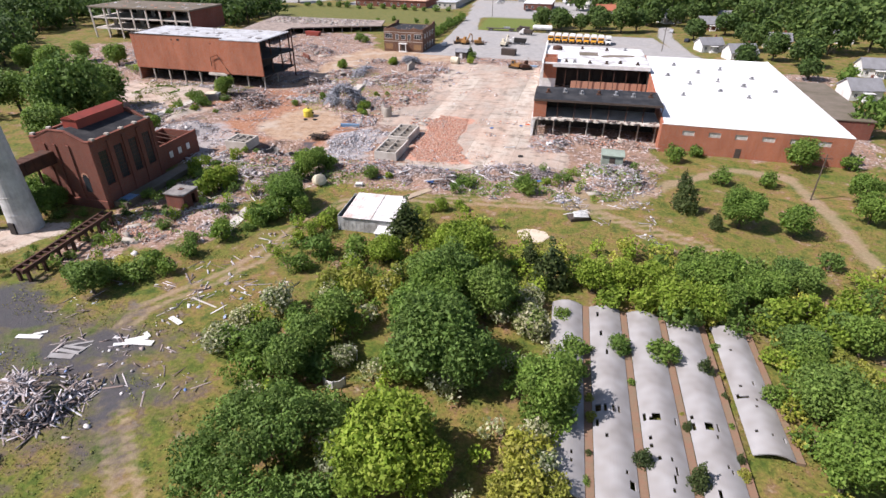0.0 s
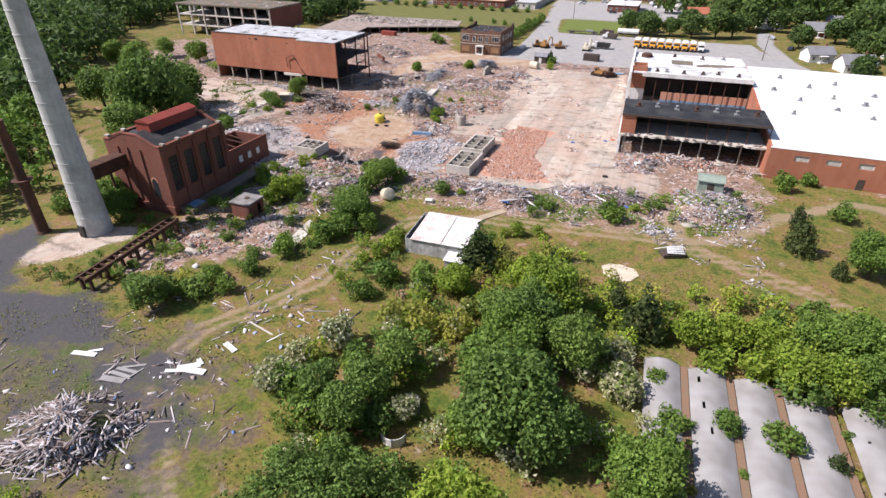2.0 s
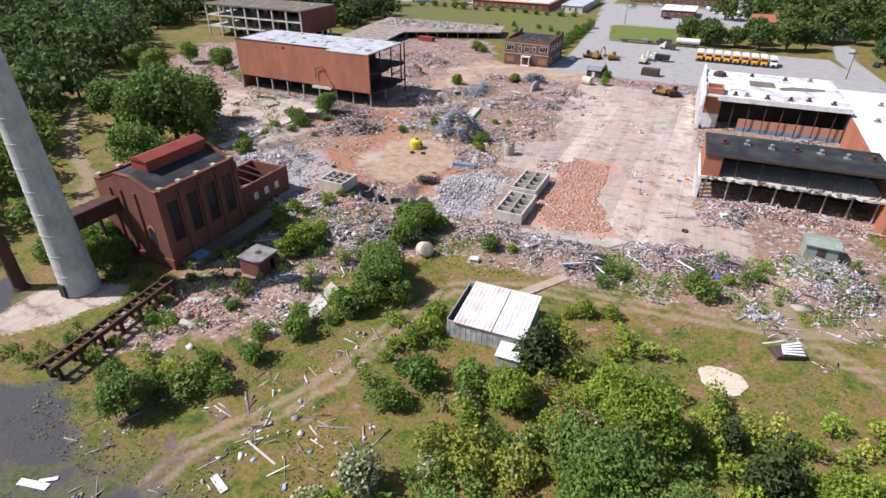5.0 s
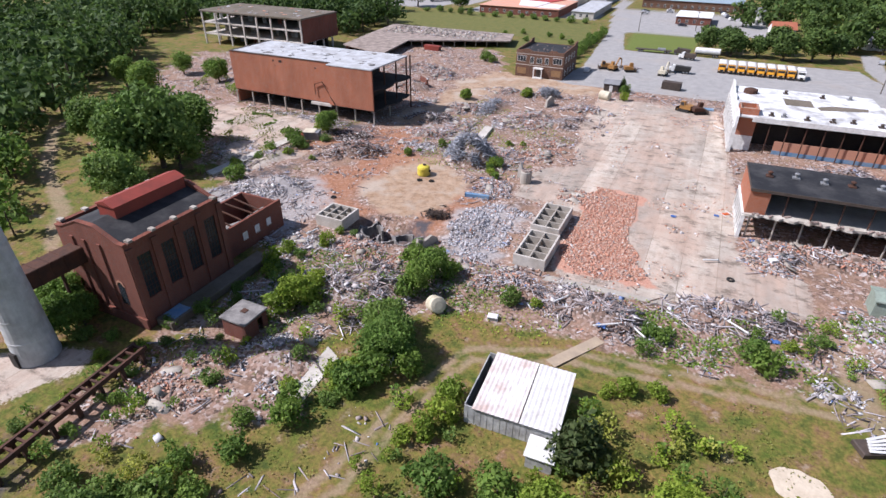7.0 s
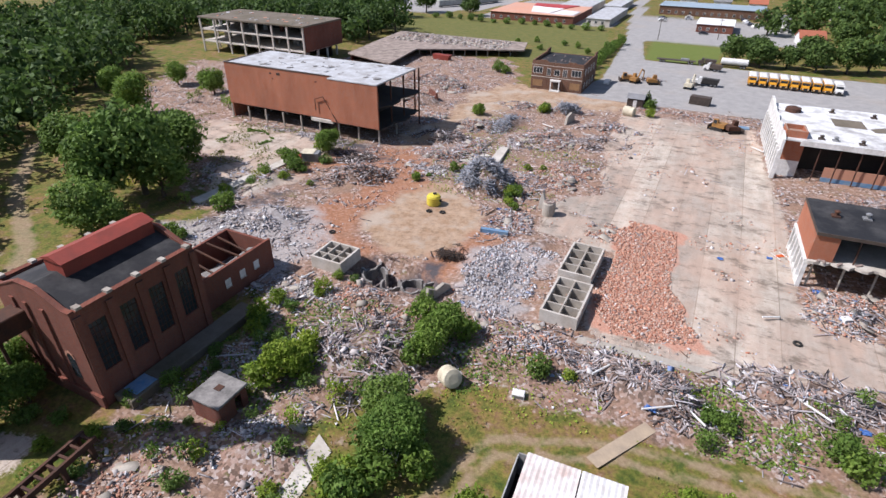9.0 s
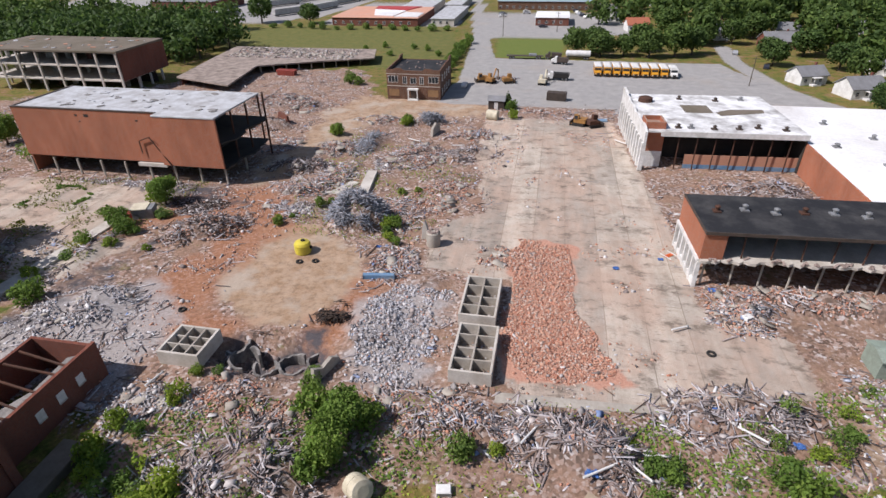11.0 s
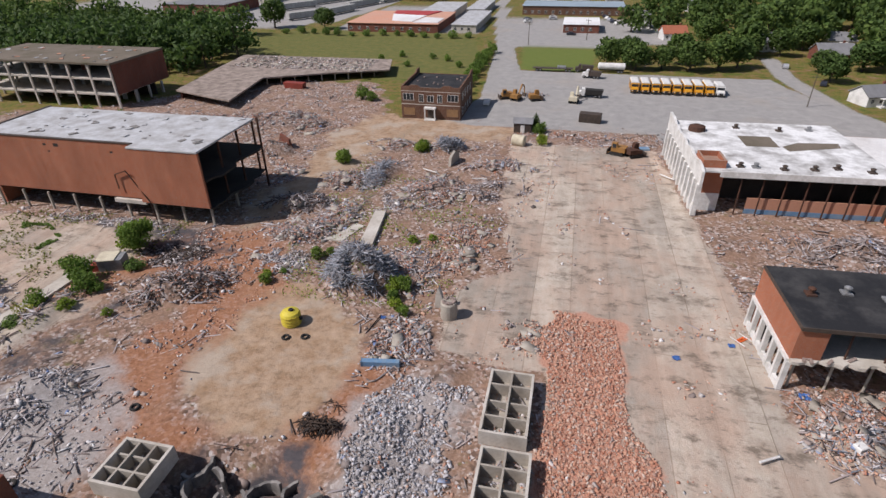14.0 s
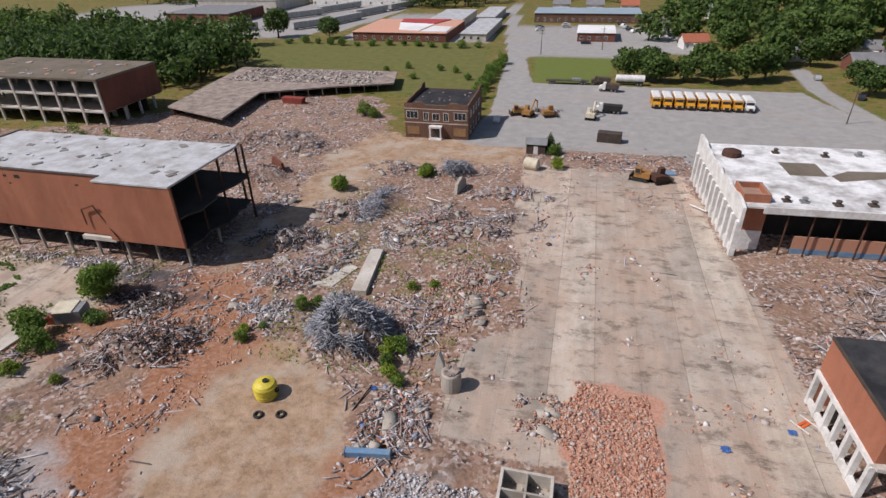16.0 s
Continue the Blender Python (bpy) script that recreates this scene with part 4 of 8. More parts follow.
    part("stair_tower", Build().box(X0 + 0.4, X0 + 4.3, Y0 + 1.2, Y0 + 1.5, 3.4, 9.6).box(X0 + 3.9, X0 + 4.3, Y0 + 1.5, Y0 + 6.2, H, 9.6).box(X0 + 0.4, X0 + 0.7, Y0 + 1.5, Y0 + 6.2, H, 9.6).box(X0 + 0.7, X0 + 3.9, Y0 + 5.9, Y0 + 6.2, H, 9.6).box(X0 + 0.7, X0 + 3.9, Y0 + 1.5, Y0 + 5.9, 8.5, 8.7), M_BRICK, u, "square brick stair tower")
    part("tower_base", Build().box(X0 + 0.35, X0 + 4.3, Y0 + 1.1, Y0 + 1.5, 0.0, 3.4), M_WHITE, u)
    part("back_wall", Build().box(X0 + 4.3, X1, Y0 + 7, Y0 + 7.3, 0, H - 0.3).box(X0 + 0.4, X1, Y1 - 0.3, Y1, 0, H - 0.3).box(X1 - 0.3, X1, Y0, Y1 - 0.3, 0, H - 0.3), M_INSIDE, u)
    part("partition", Build().box(X0 + 9, X1 - 0.3, Y0 + 0.8, Y0 + 1.0, 0.9, 3.0), M_BRICKBITS, u)
    part("blue_band", Build().box(X0 + 9, X1 - 0.3, Y0 + 0.74, Y0 + 1.04, 0, 0.9), M_BLUE, u, "faded blue painted wall base")
    for i in range(7):
        part("column", Build().box(X0 + 7 + i * 3.6, X0 + 7.2 + i * 3.6, Y0, Y0 + 0.2, 0, H - 0.3), M_RUST, u)
    for x, y in ((-9, -13), (-6.5, -13), (-2, -13.5), (3, -13), (7, -12), (12, -13), (4, 8), (-4, 9), (10, 9)):
        vent(u, x, y, H, 0.45, 0.9, r.choice([M_GREYMETAL, M_DARKMETAL]))
    dish = Build().tube([(-12.2, 6.6, H, 1.7), (-12.2, 6.6, H + 0.9, 1.6), (-12.2, 6.6, H + 1.2, 0.8)], 14)
    part("tank_end", dish, M_RUST, u, "rust red round tank end")
    return t


M_MOULD = worn("mouldy_concrete", (0.30, 0.28, 0.26), (0.09, 0.085, 0.08), 0.9, big=0.9, fine=5)


def boiler_house():
    t = thing("boiler_house", -40.7, -16.1, 0, 0, "tall dark red brick boiler house with red monitor", "building")
    X, Y0, Y1, H = 6.2, -7.5, 7.4, 12.3
    ridge = 13.6
    shape = [(-X, 0), (X, 0), (X, H), (X - 1.1, H + 0.05), (1.6, ridge + 0.25), (-1.6, ridge + 0.25), (-X + 1.1, H + 0.05), (-X, H)]
    part("gable_wall", Build().prism(shape, "y", Y0, Y0 + 0.45), M_BRICK_DARK, t)
    part("gable_wall", Build().prism(shape, "y", Y1 - 0.45, Y1), M_BRICK_DARK, t)
    for y0, y1 in ((Y0 - 0.08, Y0 + 0.5), (Y1 - 0.5, Y1 + 0.08)):
        cop = Build()
        for (a, b_) in zip(shape[2:-1], shape[3:]):
            cop.prism([a, b_, (b_[0], b_[1] + 0.16), (a[0], a[1] + 0.16)], "y", y0, y1)
        part("coping", cop, M_BRICK_DARK, t)
    wins = [Y0 + 1.3 + i * 3.5 for i in range(4)]
    for s in (-1, 1):
        side = Build()
        xo, xi = sorted((s * X, s * (X - 0.45)))
        e = Y0 + 0.45
        for a in wins:
            side.box(xo, xi, e, a, 0, H)
            side.box(xo, xi, a, a + 1.9, 0, 4.0).box(xo, xi, a, a + 1.9, 10.2, H)
            e = a + 1.9
        side.box(xo, xi, e, Y1 - 0.45, 0, H)
        part("side_wall", side, M_BRICK_DARK, t)
    for a in wins:
        for s in (-1, 1):
            w = part("window", Build().box(min(s * (X - .3), s * (X - .22)), max(s * (X - .3), s * (X - .22)), a, a + 1.9, 4.0, 10.2), M_GLASS, t, "tall dark broken window")
            fr = Build()
            for k in range(1, 4):
                fr.box(s * (X - 0.2) - 0.03, s * (X - 0.2) + 0.03, a + k * 0.475 - 0.03, a + k * 0.475 + 0.03, 4.0, 10.2)
            for k in range(1, 8):
                fr.box(s * (X - 0.2) - 0.04, s * (X - 0.2) + 0.04, a, a + 1.9, 4.0 + k * 0.78 - 0.03, 4.0 + k * 0.78 + 0.03)
            part("frame", fr, M_RUST, w)
    for i, a in enumerate(wins + [wins[-1] + 3.6]):
        part("pilaster", Build().box(X, X + 0.22, a - 1.2, a - 0.35, 0, H - 0.6), M_BRICK_DARK, t)
    for s in (-1, 1):
        for k in range(5):
            yk = Y0 + 0.6 + k * 3.3
            part("merlon", Build().box(s * X - 0.4, s * X + 0.4, yk, yk + 0.6, H + 0.2, H + 0.5), M_CONC, t)
        part("parapet", Build().box(s * X - 0.35, s * X + 0.35, Y0 + 0.5, Y1 - 0.5, H + 0.004, H + 0.2), M_BRICK_DARK, t)
    part("roof", Build().prism([(-X + 0.45, H - 0.4), (0, ridge - 0.2), (X - 0.45, H - 0.4), (X - 0.45, H - 0.15), (0, ridge + 0.05), (-X + 0.45, H - 0.15)], "y", Y0 + 0.45, Y1 - 0.45), M_TAR, t, "black felt pitched roof")
    mo = part("monitor", Build().box(-1.7, 1.4, -4.2, 6.6, ridge - 0.6, ridge + 1.3), M_RED_METAL, t, "red painted roof monitor")
    part("monitor_roof", Build().prism([(-1.9, ridge + 1.3), (1.6, ridge + 1.3), (-0.15, ridge + 1.9)], "y", -4.4, 6.8), M_RED_METAL, mo)
    for x in (-3.4, -1.2, 1.6):
        part("pilaster", Build().box(x - 0.3, x + 0.3, Y0 - 0.2, Y0, 0, H - 0.8), M_BRICK_DARK, t)
    aw = part("arched_window", Build().prism([(2.6, 3.0), (3.8, 3.0), (3.8, 5.8), (3.6, 6.2), (3.2, 6.4), (2.8, 6.2), (2.6, 5.8)], "y", Y0 - 0.03, Y0 + 0.05), M_GLASS, t, "broken arched window")
    part("arch", Build().prism([(2.4, 5.8), (2.6, 5.8), (2.8, 6.2), (3.2, 6.4), (3.6, 6.2), (3.8, 5.8), (4.0, 5.8), (3.8, 6.4), (3.2, 6.75), (2.6, 6.4)], "y", Y0 - 0.08, Y0 - 0.031), M_BRICKBITS, aw)
    part("plinth", Build().box(-X - 0.15, X + 0.3, Y0 - 0.3, Y0, 0, 1.6), M_BRICK_DARK, t)
    A = X - 3.0
    an = part("annex_wall", Build().box(A - 0.2, A + 0.2, Y1, Y1 + 14.9, 0, 3.0).box(A - 0.2, A + 0.2, Y1, Y1 + 2.2, 3.0, 5.6).box(A - 0.2, A + 0.2, Y1 + 2.2, Y1 + 14.9, 3.0, 5.0), M_BRICK_DARK, t, "brick wall of the roofless annex")
    part("annex_wall", Build().box(-X + 1.0, A - 0.2, Y1 + 14.5, Y1 + 14.9, 0, 4.6), M_BRICK_DARK, t)
    part("annex_wall", Build().box(-X + 1, -X + 1.4, Y1, Y1 + 14.5, 0, 4.6), M_BRICK_DARK, t)
    part("annex_roof", Build().prism([(A - 0.25, Y1), (A - 0.25, Y1 + 14.4), (0.9, Y1 + 13), (1.3, Y1 + 8), (-0.2, Y1 + 4), (-1.5, Y1)], "z", 3.6, 3.85), M_MOULD, an)
    for k in range(6):
        part("fallen_beam", Build().bar((-X + 1.6, Y1 + 2 + k * 2.1, 4.4), (A - 0.4, Y1 + 1.4 + k * 2.1 + 0.5 * math.sin(k * 2), 3.9), 0.24), M_RUST, t)
    for k in range(3):
        window_in_wall(t, "x", Y1 + 5.6 + k * 2.7, Y1 + 6.6 + k * 2.7, 1.9, 3.1, A + 0.2, mat=M_WHITE, bars=1)
    # the dark gravel colour on this concrete stands in for shade
    part("loading_dock", Build().box(X + 0.25, X + 3.0, Y0 + 1, Y1 + 5, 0, 1.1, bevel=0.08), M_GRAVEL_ROOF, t, "shaded concrete loading dock")
    part("tarpaulin", Build().box(X + 0.5, X + 2.6, Y0 + 2.0, Y0 + 4.6, 1.104, 1.2, bevel=0.04), M_BLUE, t, "faded blue sheet")
    d = thing("flue_duct", -44.2, -27.6, 0, 0, "rust brown steel flue between stack and house", "duct")
    part("duct_body", Build().box(-0.9, 1.6, -4.2, 3.98, 8.0, 10.2, bevel=0.1), M_RUST, d)
    for k in range(4):
        part("rib", Build().box(-0.98, 1.68, -3.4 + k * 1.6, -3.25 + k * 1.6, 7.95, 10.26), M_RUST, d)
    part("leg", Build().box(0.2, 0.5, 1.0, 1.3, 0, 8.0), M_RUST, d)
    return t


def chimney():
    t = thing("chimney_stack", -42.5, -32.9, 0, 0, "tall tapered pale concrete chimney with rings", "chimney")
    rings = []
    n = 12
    for i in range(n + 1):
        z = 37.0 * i / n
        r = 2.45 - 1.15 * (i / n) ** 0.9
        rings += [(0, 0, z, r), (0, 0, z + 0.05, r + 0.03), (0, 0, z + 0.25, r + 0.03), (0, 0, z + 0.3, r - 0.01)] if 0 < i < n else [(0, 0, z, r)]
    part("shaft", Build().tube(rings, 28), M_STACK, t, smooth=False)
    part("rim", Build().tube([(0, 0, 36.6, 1.42), (0, 0, 37.1, 1.45), (0, 0, 37.3, 1.3)], 28), M_CONC, t)
    # near-black box on the closed shaft, an opening's shade as colour
    part("soot_door", Build().box(-0.6, 0.6, -2.62, -2.3, 0, 2.0), M_INSIDE, t, "dark opening at the foot")
    s = thing("rusty_stack", -50.2, -36.6, 0, 0, "slim rusty steel smokestack", "chimney")
    part("shaft", Build().tube([(0, 0, 0, 1.2), (0, 0, 0.5, 0.85), (0, 0, 9, 0.8), (0, 0, 9.05, 1.0), (0, 0, 9.4, 1.0), (0, 0, 9.45, 0.75), (0, 0, 19, 0.7)], 16), M_RUST, s)
    part("platform", Build().tube([(0, 0, 9.4, 1.5), (0, 0, 9.5, 1.5)], 12), M_RUST, s)


def trestle():
    t = thing("conveyor_trestle", -29.4, -37.2, 0, 6.0, "rusty steel trestle on short posts", "trestle")
    L = 9.5
    for s in (-1, 1):
        part("girder", Build().box(s * 0.8 - 0.15, s * 0.8 + 0.15, -L, L, 1.7, 2.3), M_RUST, t)
    for i in range(16):
        y = -L + 0.6 + i * 1.2
        part("crossbeam", Build().box(-0.65, 0.65, y - 0.12, y + 0.12, 1.9, 2.2), M_RUST, t)
    for i in range(7):
        y = -L + 0.8 + i * 2.9
        for s in (-1, 1):
            part("post", Build().box(s * 0.8 - 0.2, s * 0.8 + 0.2, y - 0.2, y + 0.2, -0.2, 1.7), M_RUST, t)


def hut():
    t = thing("brick_hut", -23.2, -18.2, 0, 0, "small brick hut with mouldy flat roof", "hut")
    part("wall", Build().box(-1.9, 1.9, -1.9, -1.65, 0, 2.6).box(-1.9, 1.9, 1.65, 1.9, 0, 2.6).box(-1.9, -1.65, -1.65, 1.65, 0, 2.6).box(1.65, 1.9, -1.65, 0.2, 0, 2.6).box(1.65, 1.9, 1.1, 1.65, 0, 2.6).box(1.65, 1.9, 0.2, 1.1, 2.1, 2.6), M_BRICK_DARK, t)
    part("roof", Build().box(-2.1, 2.1, -2.1, 2.1, 2.6, 2.85, bevel=0.05), M_MOULD, t, "grey concrete roof with dark mould")
    part("patch", Build().box(-0.4, 0.4, -0.2, 0.6, 2.85, 2.93), M_RUST, t)


def tin_shed():
    t = thing("tin_shed", 12.8, -15.5, 0, 3, "low shed with rust-stained white sheet roof", "shed")
    X0, X1, Y0, Y1 = -4.9, 4.9, -4.1, 4.1
    part("wall", Build().box(X0, X1, Y0, Y0 + 0.12, 0, 2.5).box(X0, X0 + 0.12, Y0 + 0.12, Y1, 0, 2.7).box(X1 - 0.12, X1, Y0 + 0.12, Y1, 0, 2.3).box(X0 + 0.12, X1 - 0.12, Y1 - 0.12, Y1, 0, 3.0), M_SIDING, t, "mould streaked grey sheet wall")
    for i in range(14):
        part("batten", Build().box(X0 + 0.3 + i * 0.7, X0 + 0.4 + i * 0.7, Y0 - 0.03, Y0, 0.05, 2.45), M_SIDING, t)
    for x0, x1, nm in ((X0 + 0.9, 0.9, "roof_sheet"), (1.02, X1 + 0.1, "roof_sheet")):
        rb = Build()
        k = int((x1 - x0) / 0.25)
        prof = []
        for i in range(k + 1):
            x = x0 + (x1 - x0) * i / k
            prof.append((x, 0.05 if i % 2 else 0.0))
        vs, fs = [], []
        for y, z in ((Y0 - 0.25, 2.6), (Y1 + 0.2, 3.15)):
            vs += [(x, y, z + h) for x, h in prof] + [(x, y, z + h - 0.04) for x, h in prof]
        q = len(prof)
        for i in range(q - 1):
            fs += [(i, i + 1, 2 * q + i + 1, 2 * q + i), (q + i, 3 * q + i, 3 * q + i + 1, q + i + 1), (i, q + i, q + i + 1, i + 1), (2 * q + i, 2 * q + i + 1, 3 * q + i + 1, 3 * q + i)]
        rb.add(vs, fs)
        part(nm, rb, M_SHEET if x0 < 0 else M_SHEET_PALE, t, "rust-blotched white corrugated sheet" if x0 < 0 else "clean white corrugated sheet")
    part("floor", Build().box(X0 + 0.12, X1 - 0.12, Y0 + 0.12, Y1 - 0.12, 0, 0.1), M_INSIDE, t)
    l = thing("lean_to", 16.9, -21.1, 0, 3, "small white lean-to beside the shed", "shed")
    part("wall", Build().box(-1.3, 1.3, -1.2, 1.2, 0, 1.7), M_SIDING, l)
    part("roof", Build().box(-1.5, 1.5, -1.4, 1.4, 1.7, 1.8, bevel=0.03), M_WHITE, l)


def barrel_roofs():
    """Row of long shallow concrete vaults with rusty gutters between."""
    for k in range(5):
        t = thing("barrel_vault", 47.4 + k * 4.78 + (0.6 if k == 4 else 0), -46.5, 0, 2.9, "long shallow grey concrete barrel vault with holes", "roof vault", "vaulted roof bays")
        n, R, L = 14, 1.95, 14.8 if k < 4 else 10.0
        off = 0 if k < 4 else 4.5
        vs, fs = [], []
        prof = [(-R + 2 * R * i / n, 0.5 + 0.6 * math.cos(math.pi / 2 * (-1 + 2 * i / n))) for i in range(n + 1)]
        ny = 60
        rr = random.Random(30 + k)
        holes = set()
        for _ in range(16):
            i0, j0 = rr.randrange(1, n - 1), rr.randrange(2, ny - 3)
            if rr.random() < 0.7:
                j0 = min(j0, 22)
            holes.add((i0, j0))
            if rr.random() < 0.5:
                holes.add((i0, j0 + 1))
        for j in range(ny + 1):
            y = off - L + 2 * L * j / ny
            vs += [(x, y, z) for x, z in prof]
        for j in range(ny):
            for i in range(n):
                if (i, j) not in holes:
                    a = j * (n + 1) + i
                    fs.append((a, a + 1, a + n + 2, a + n + 1))
        ob = part("shell", Build().add(vs, fs), M_VAULT, t)
        sol = ob.modifiers.new("thickness", "SOLIDIFY")
        sol.thickness, sol.offset = 0.14, -1
        part("gutter", Build().box(R + 0.02, R + 0.84, off - L, off + L, 0.0, 0.4), M_GUTTER, t, "rusty debris filled gutter")
        part("end_wall", Build().prism([(-R, 0)] + prof + [(R, 0)], "y", off + L - 0.15, off + L - 0.02), M_CONC, t)


M_RUINROOF = worn("rubble_strewn_roof", (0.44, 0.36, 0.31), (0.14, 0.11, 0.09), 0.95, big=0.45, fine=1.1, amount=0.7)
M_VAULT = worn("grey_vault_concrete", (0.36, 0.35, 0.34), (0.22, 0.20, 0.185), 0.9, big=0.5, fine=2.0)
M_GUTTER = worn("rust_and_litter", (0.25, 0.14, 0.09), (0.20, 0.16, 0.10), 0.95, big=1.2, fine=5)
slab_block(), open_frame_block(), office(), low_ruin(), mill_wing(), white_hall(), boiler_house(), chimney(), trestle(), hut(), tin_shed(), barrel_roofs()


def bins(x, y, w, d, h, nx, ny, label, wall=0.28):
    t = thing("concrete_bin", x, y, 0, 0, label, "concrete bin", "concrete storage bins")
    part("side_wall", Build().box(-w / 2, w / 2, -d / 2, -d / 2 + wall, 0, h, bevel=0.04), M_CONC_PALE, t)
    part("side_wall", Build().box(-w / 2, w / 2, d / 2 - wall, d / 2, 0, h, bevel=0.04), M_CONC_PALE, t)
    part("side_wall", Build().box(-w / 2, -w / 2 + wall, -d / 2 + wall, d / 2 - wall, 0, h), M_CONC_PALE, t)
    part("side_wall", Build().box(w / 2 - wall, w / 2, -d / 2 + wall, d / 2 - wall, 0, h), M_CONC_PALE, t)
    for i in range(1, nx):
        c = -w / 2 + w * i / nx
        part("divider", Build().box(c - 0.1, c + 0.1, -d / 2 + wall, d / 2 - wall, 0, h - 0.05), M_CONC, t)
    for j in range(1, ny):
        c = -d / 2 + d * j / ny
        for i in range(nx):
            a, b_ = -w / 2 + w * i / nx + (wall if i == 0 else 0.1), -w / 2 + w * (i + 1) / nx - (wall if i == nx - 1 else 0.1)
            part("divider", Build().box(a, b_, c - 0.1, c + 0.1, 0, h - (0.05 if j % 2 else 0.3)), M_CONC, t)
    part("floor", Build().box(-w / 2 + wall, w / 2 - wall, -d / 2 + wall, d / 2 - wall, 0, 0.2), M_CONC, t)
    return t


bins(4.3, 26.9, 4.9, 9.2, 1.9, 2, 4, "open concrete bins, grey and part full")
bins(4.9, 16.3, 5.0, 8.8, 1.9, 2, 4, "open concrete bins beside the brick field")
bins(-29.7, 11.5, 5.4, 5.2, 2.0, 3, 3, "nine-cell concrete bin block, bare grey", 0.3)


# ---- trees and bushes ----
def leaf_mesh(name, centres, normals, size, seed, spread=0.8):
    """Many small folded leaf sprays at the given places, as one mesh."""
    g = np.random.default_rng(seed)
    n = len(centres)
    nr = normals + g.normal(0, spread, (n, 3))
    nr /= np.linalg.norm(nr, axis=1, keepdims=True) + 1e-9
    a = np.cross(nr, g.normal(0, 1, (n, 3)))
    a /= np.linalg.norm(a, axis=1, keepdims=True) + 1e-9
    b = np.cross(nr, a)
    s = (size * g.uniform(0.55, 1.35, n))[:, None]
    fold = nr * s * 0.28
    v = np.stack([centres - a * s, centres - b * s * 0.62 - fold, centres + a * s, centres + b * s * 0.62 - fold], 1).reshape(-1, 3)
    base = np.arange(n)[:, None] * 4
    tri = np.concatenate([base + np.array([[0, 1, 2]]), base + np.array([[0, 2, 3]])], 1).reshape(-1, 3)
    me = bpy.data.meshes.new(name)
    me.vertices.add(len(v))
    me.vertices.foreach_set("co", v.ravel())
    me.loops.add(tri.size)
    me.loops.foreach_set("vertex_index", tri.ravel().astype(np.int32))
    me.polygons.add(len(tri))
    me.polygons.foreach_set("loop_start", np.arange(0, tri.size, 3))
    me.update()
    me.validate()
    return me


def crown_points(g, n, lobes, flat=1.0):
    """Places and outward directions on a cluster of lobes (x, y, z, r)."""
    lobes = np.array(lobes)
    w = lobes[:, 3] ** 2
    k = g.choice(len(lobes), n * 2, p=w / w.sum())
    d = g.normal(0, 1, (n * 2, 3))
    d /= np.linalg.norm(d, axis=1, keepdims=True)
    rr = lobes[k, 3] * (0.42 + 0.78 * g.random(n * 2) ** 0.7)
    p = lobes[k, :3] + d * rr[:, None] * np.array([1, 1, flat])
    inner = np.zeros(len(p), bool)
    for x, y, z, r in lobes:
        inner |= ((p - (x, y, z)) ** 2 / np.array([1, 1, flat ** 2])).sum(1) < (0.42 * r) ** 2
    keep = ~inner & (p[:, 2] > 0.12)
    return p[keep][:n], d[keep][:n]


def tree_proto(seed, R, leaves, size, mat, kind, name, label, category):
    """One tree or bush of crown radius R standing at the origin."""
    g = np.random.default_rng(seed)
    t = thing(name, 0, 0, 0, 0, label, category)
    lobes = []
    trunk_h = {"tree": 0.32, "bush": 0.05, "cedar": 0.2}[kind] * R
    if kind == "cedar":
        for i in range(9):
            f = i / 8
            rr = R * (1.0 - 0.78 * f) * 0.85
            for k in range(3 if f < 0.7 else 1):
                a = g.uniform(0, 6.3)
                o = rr * 0.45 if f < 0.7 else 0.0
                lobes.append((o * math.cos(a), o * math.sin(a), R * (0.35 + 2.2 * f), rr * 0.75))
    else:
        lobes.append((0, 0, trunk_h + R * 0.75, R * 0.66))
        for i in range(22 if kind == "tree" else 11):
            a, e = g.uniform(0, 2 * math.pi), g.uniform(-0.75, 1.2)
            o = R * g.uniform(0.45, 0.72)
            lobes.append((o * math.cos(a) * math.cos(e), o * math.sin(a) * math.cos(e), trunk_h + R * 0.72 + o * math.sin(e) * 0.85, R * (g.uniform(0.18, 0.36) if kind == "tree" else g.uniform(0.24, 0.44))))
    p, d = crown_points(g, leaves, lobes)
    crown = leaf_mesh("crown", p, d, size, seed + 50)
    tb = Build()
    lean = g.uniform(-0.08, 0.08, 2) * R
    top = trunk_h + R * (0.7 if kind != "cedar" else 1.8)
    r0 = R * 0.055 + 0.04
    tb.tube([(0, 0, -0.3, r0 * 1.5), (0, 0, 0.2, r0), (lean[0] * .5, lean[1] * .5, top * .5, r0 * 0.75), (lean[0], lean[1], top, r0 * 0.35)], 7)
    for x, y, z, r in lobes[1:8]:
        tb.bar((lean[0] * .5, lean[1] * .5, top * g.uniform(0.35, 0.6)), (x * 0.9, y * 0.9, z), r0 * 0.55, n=5)
    part("trunk", tb, M_BARK, t)
    part("crown", crown, mat, t)
    return t


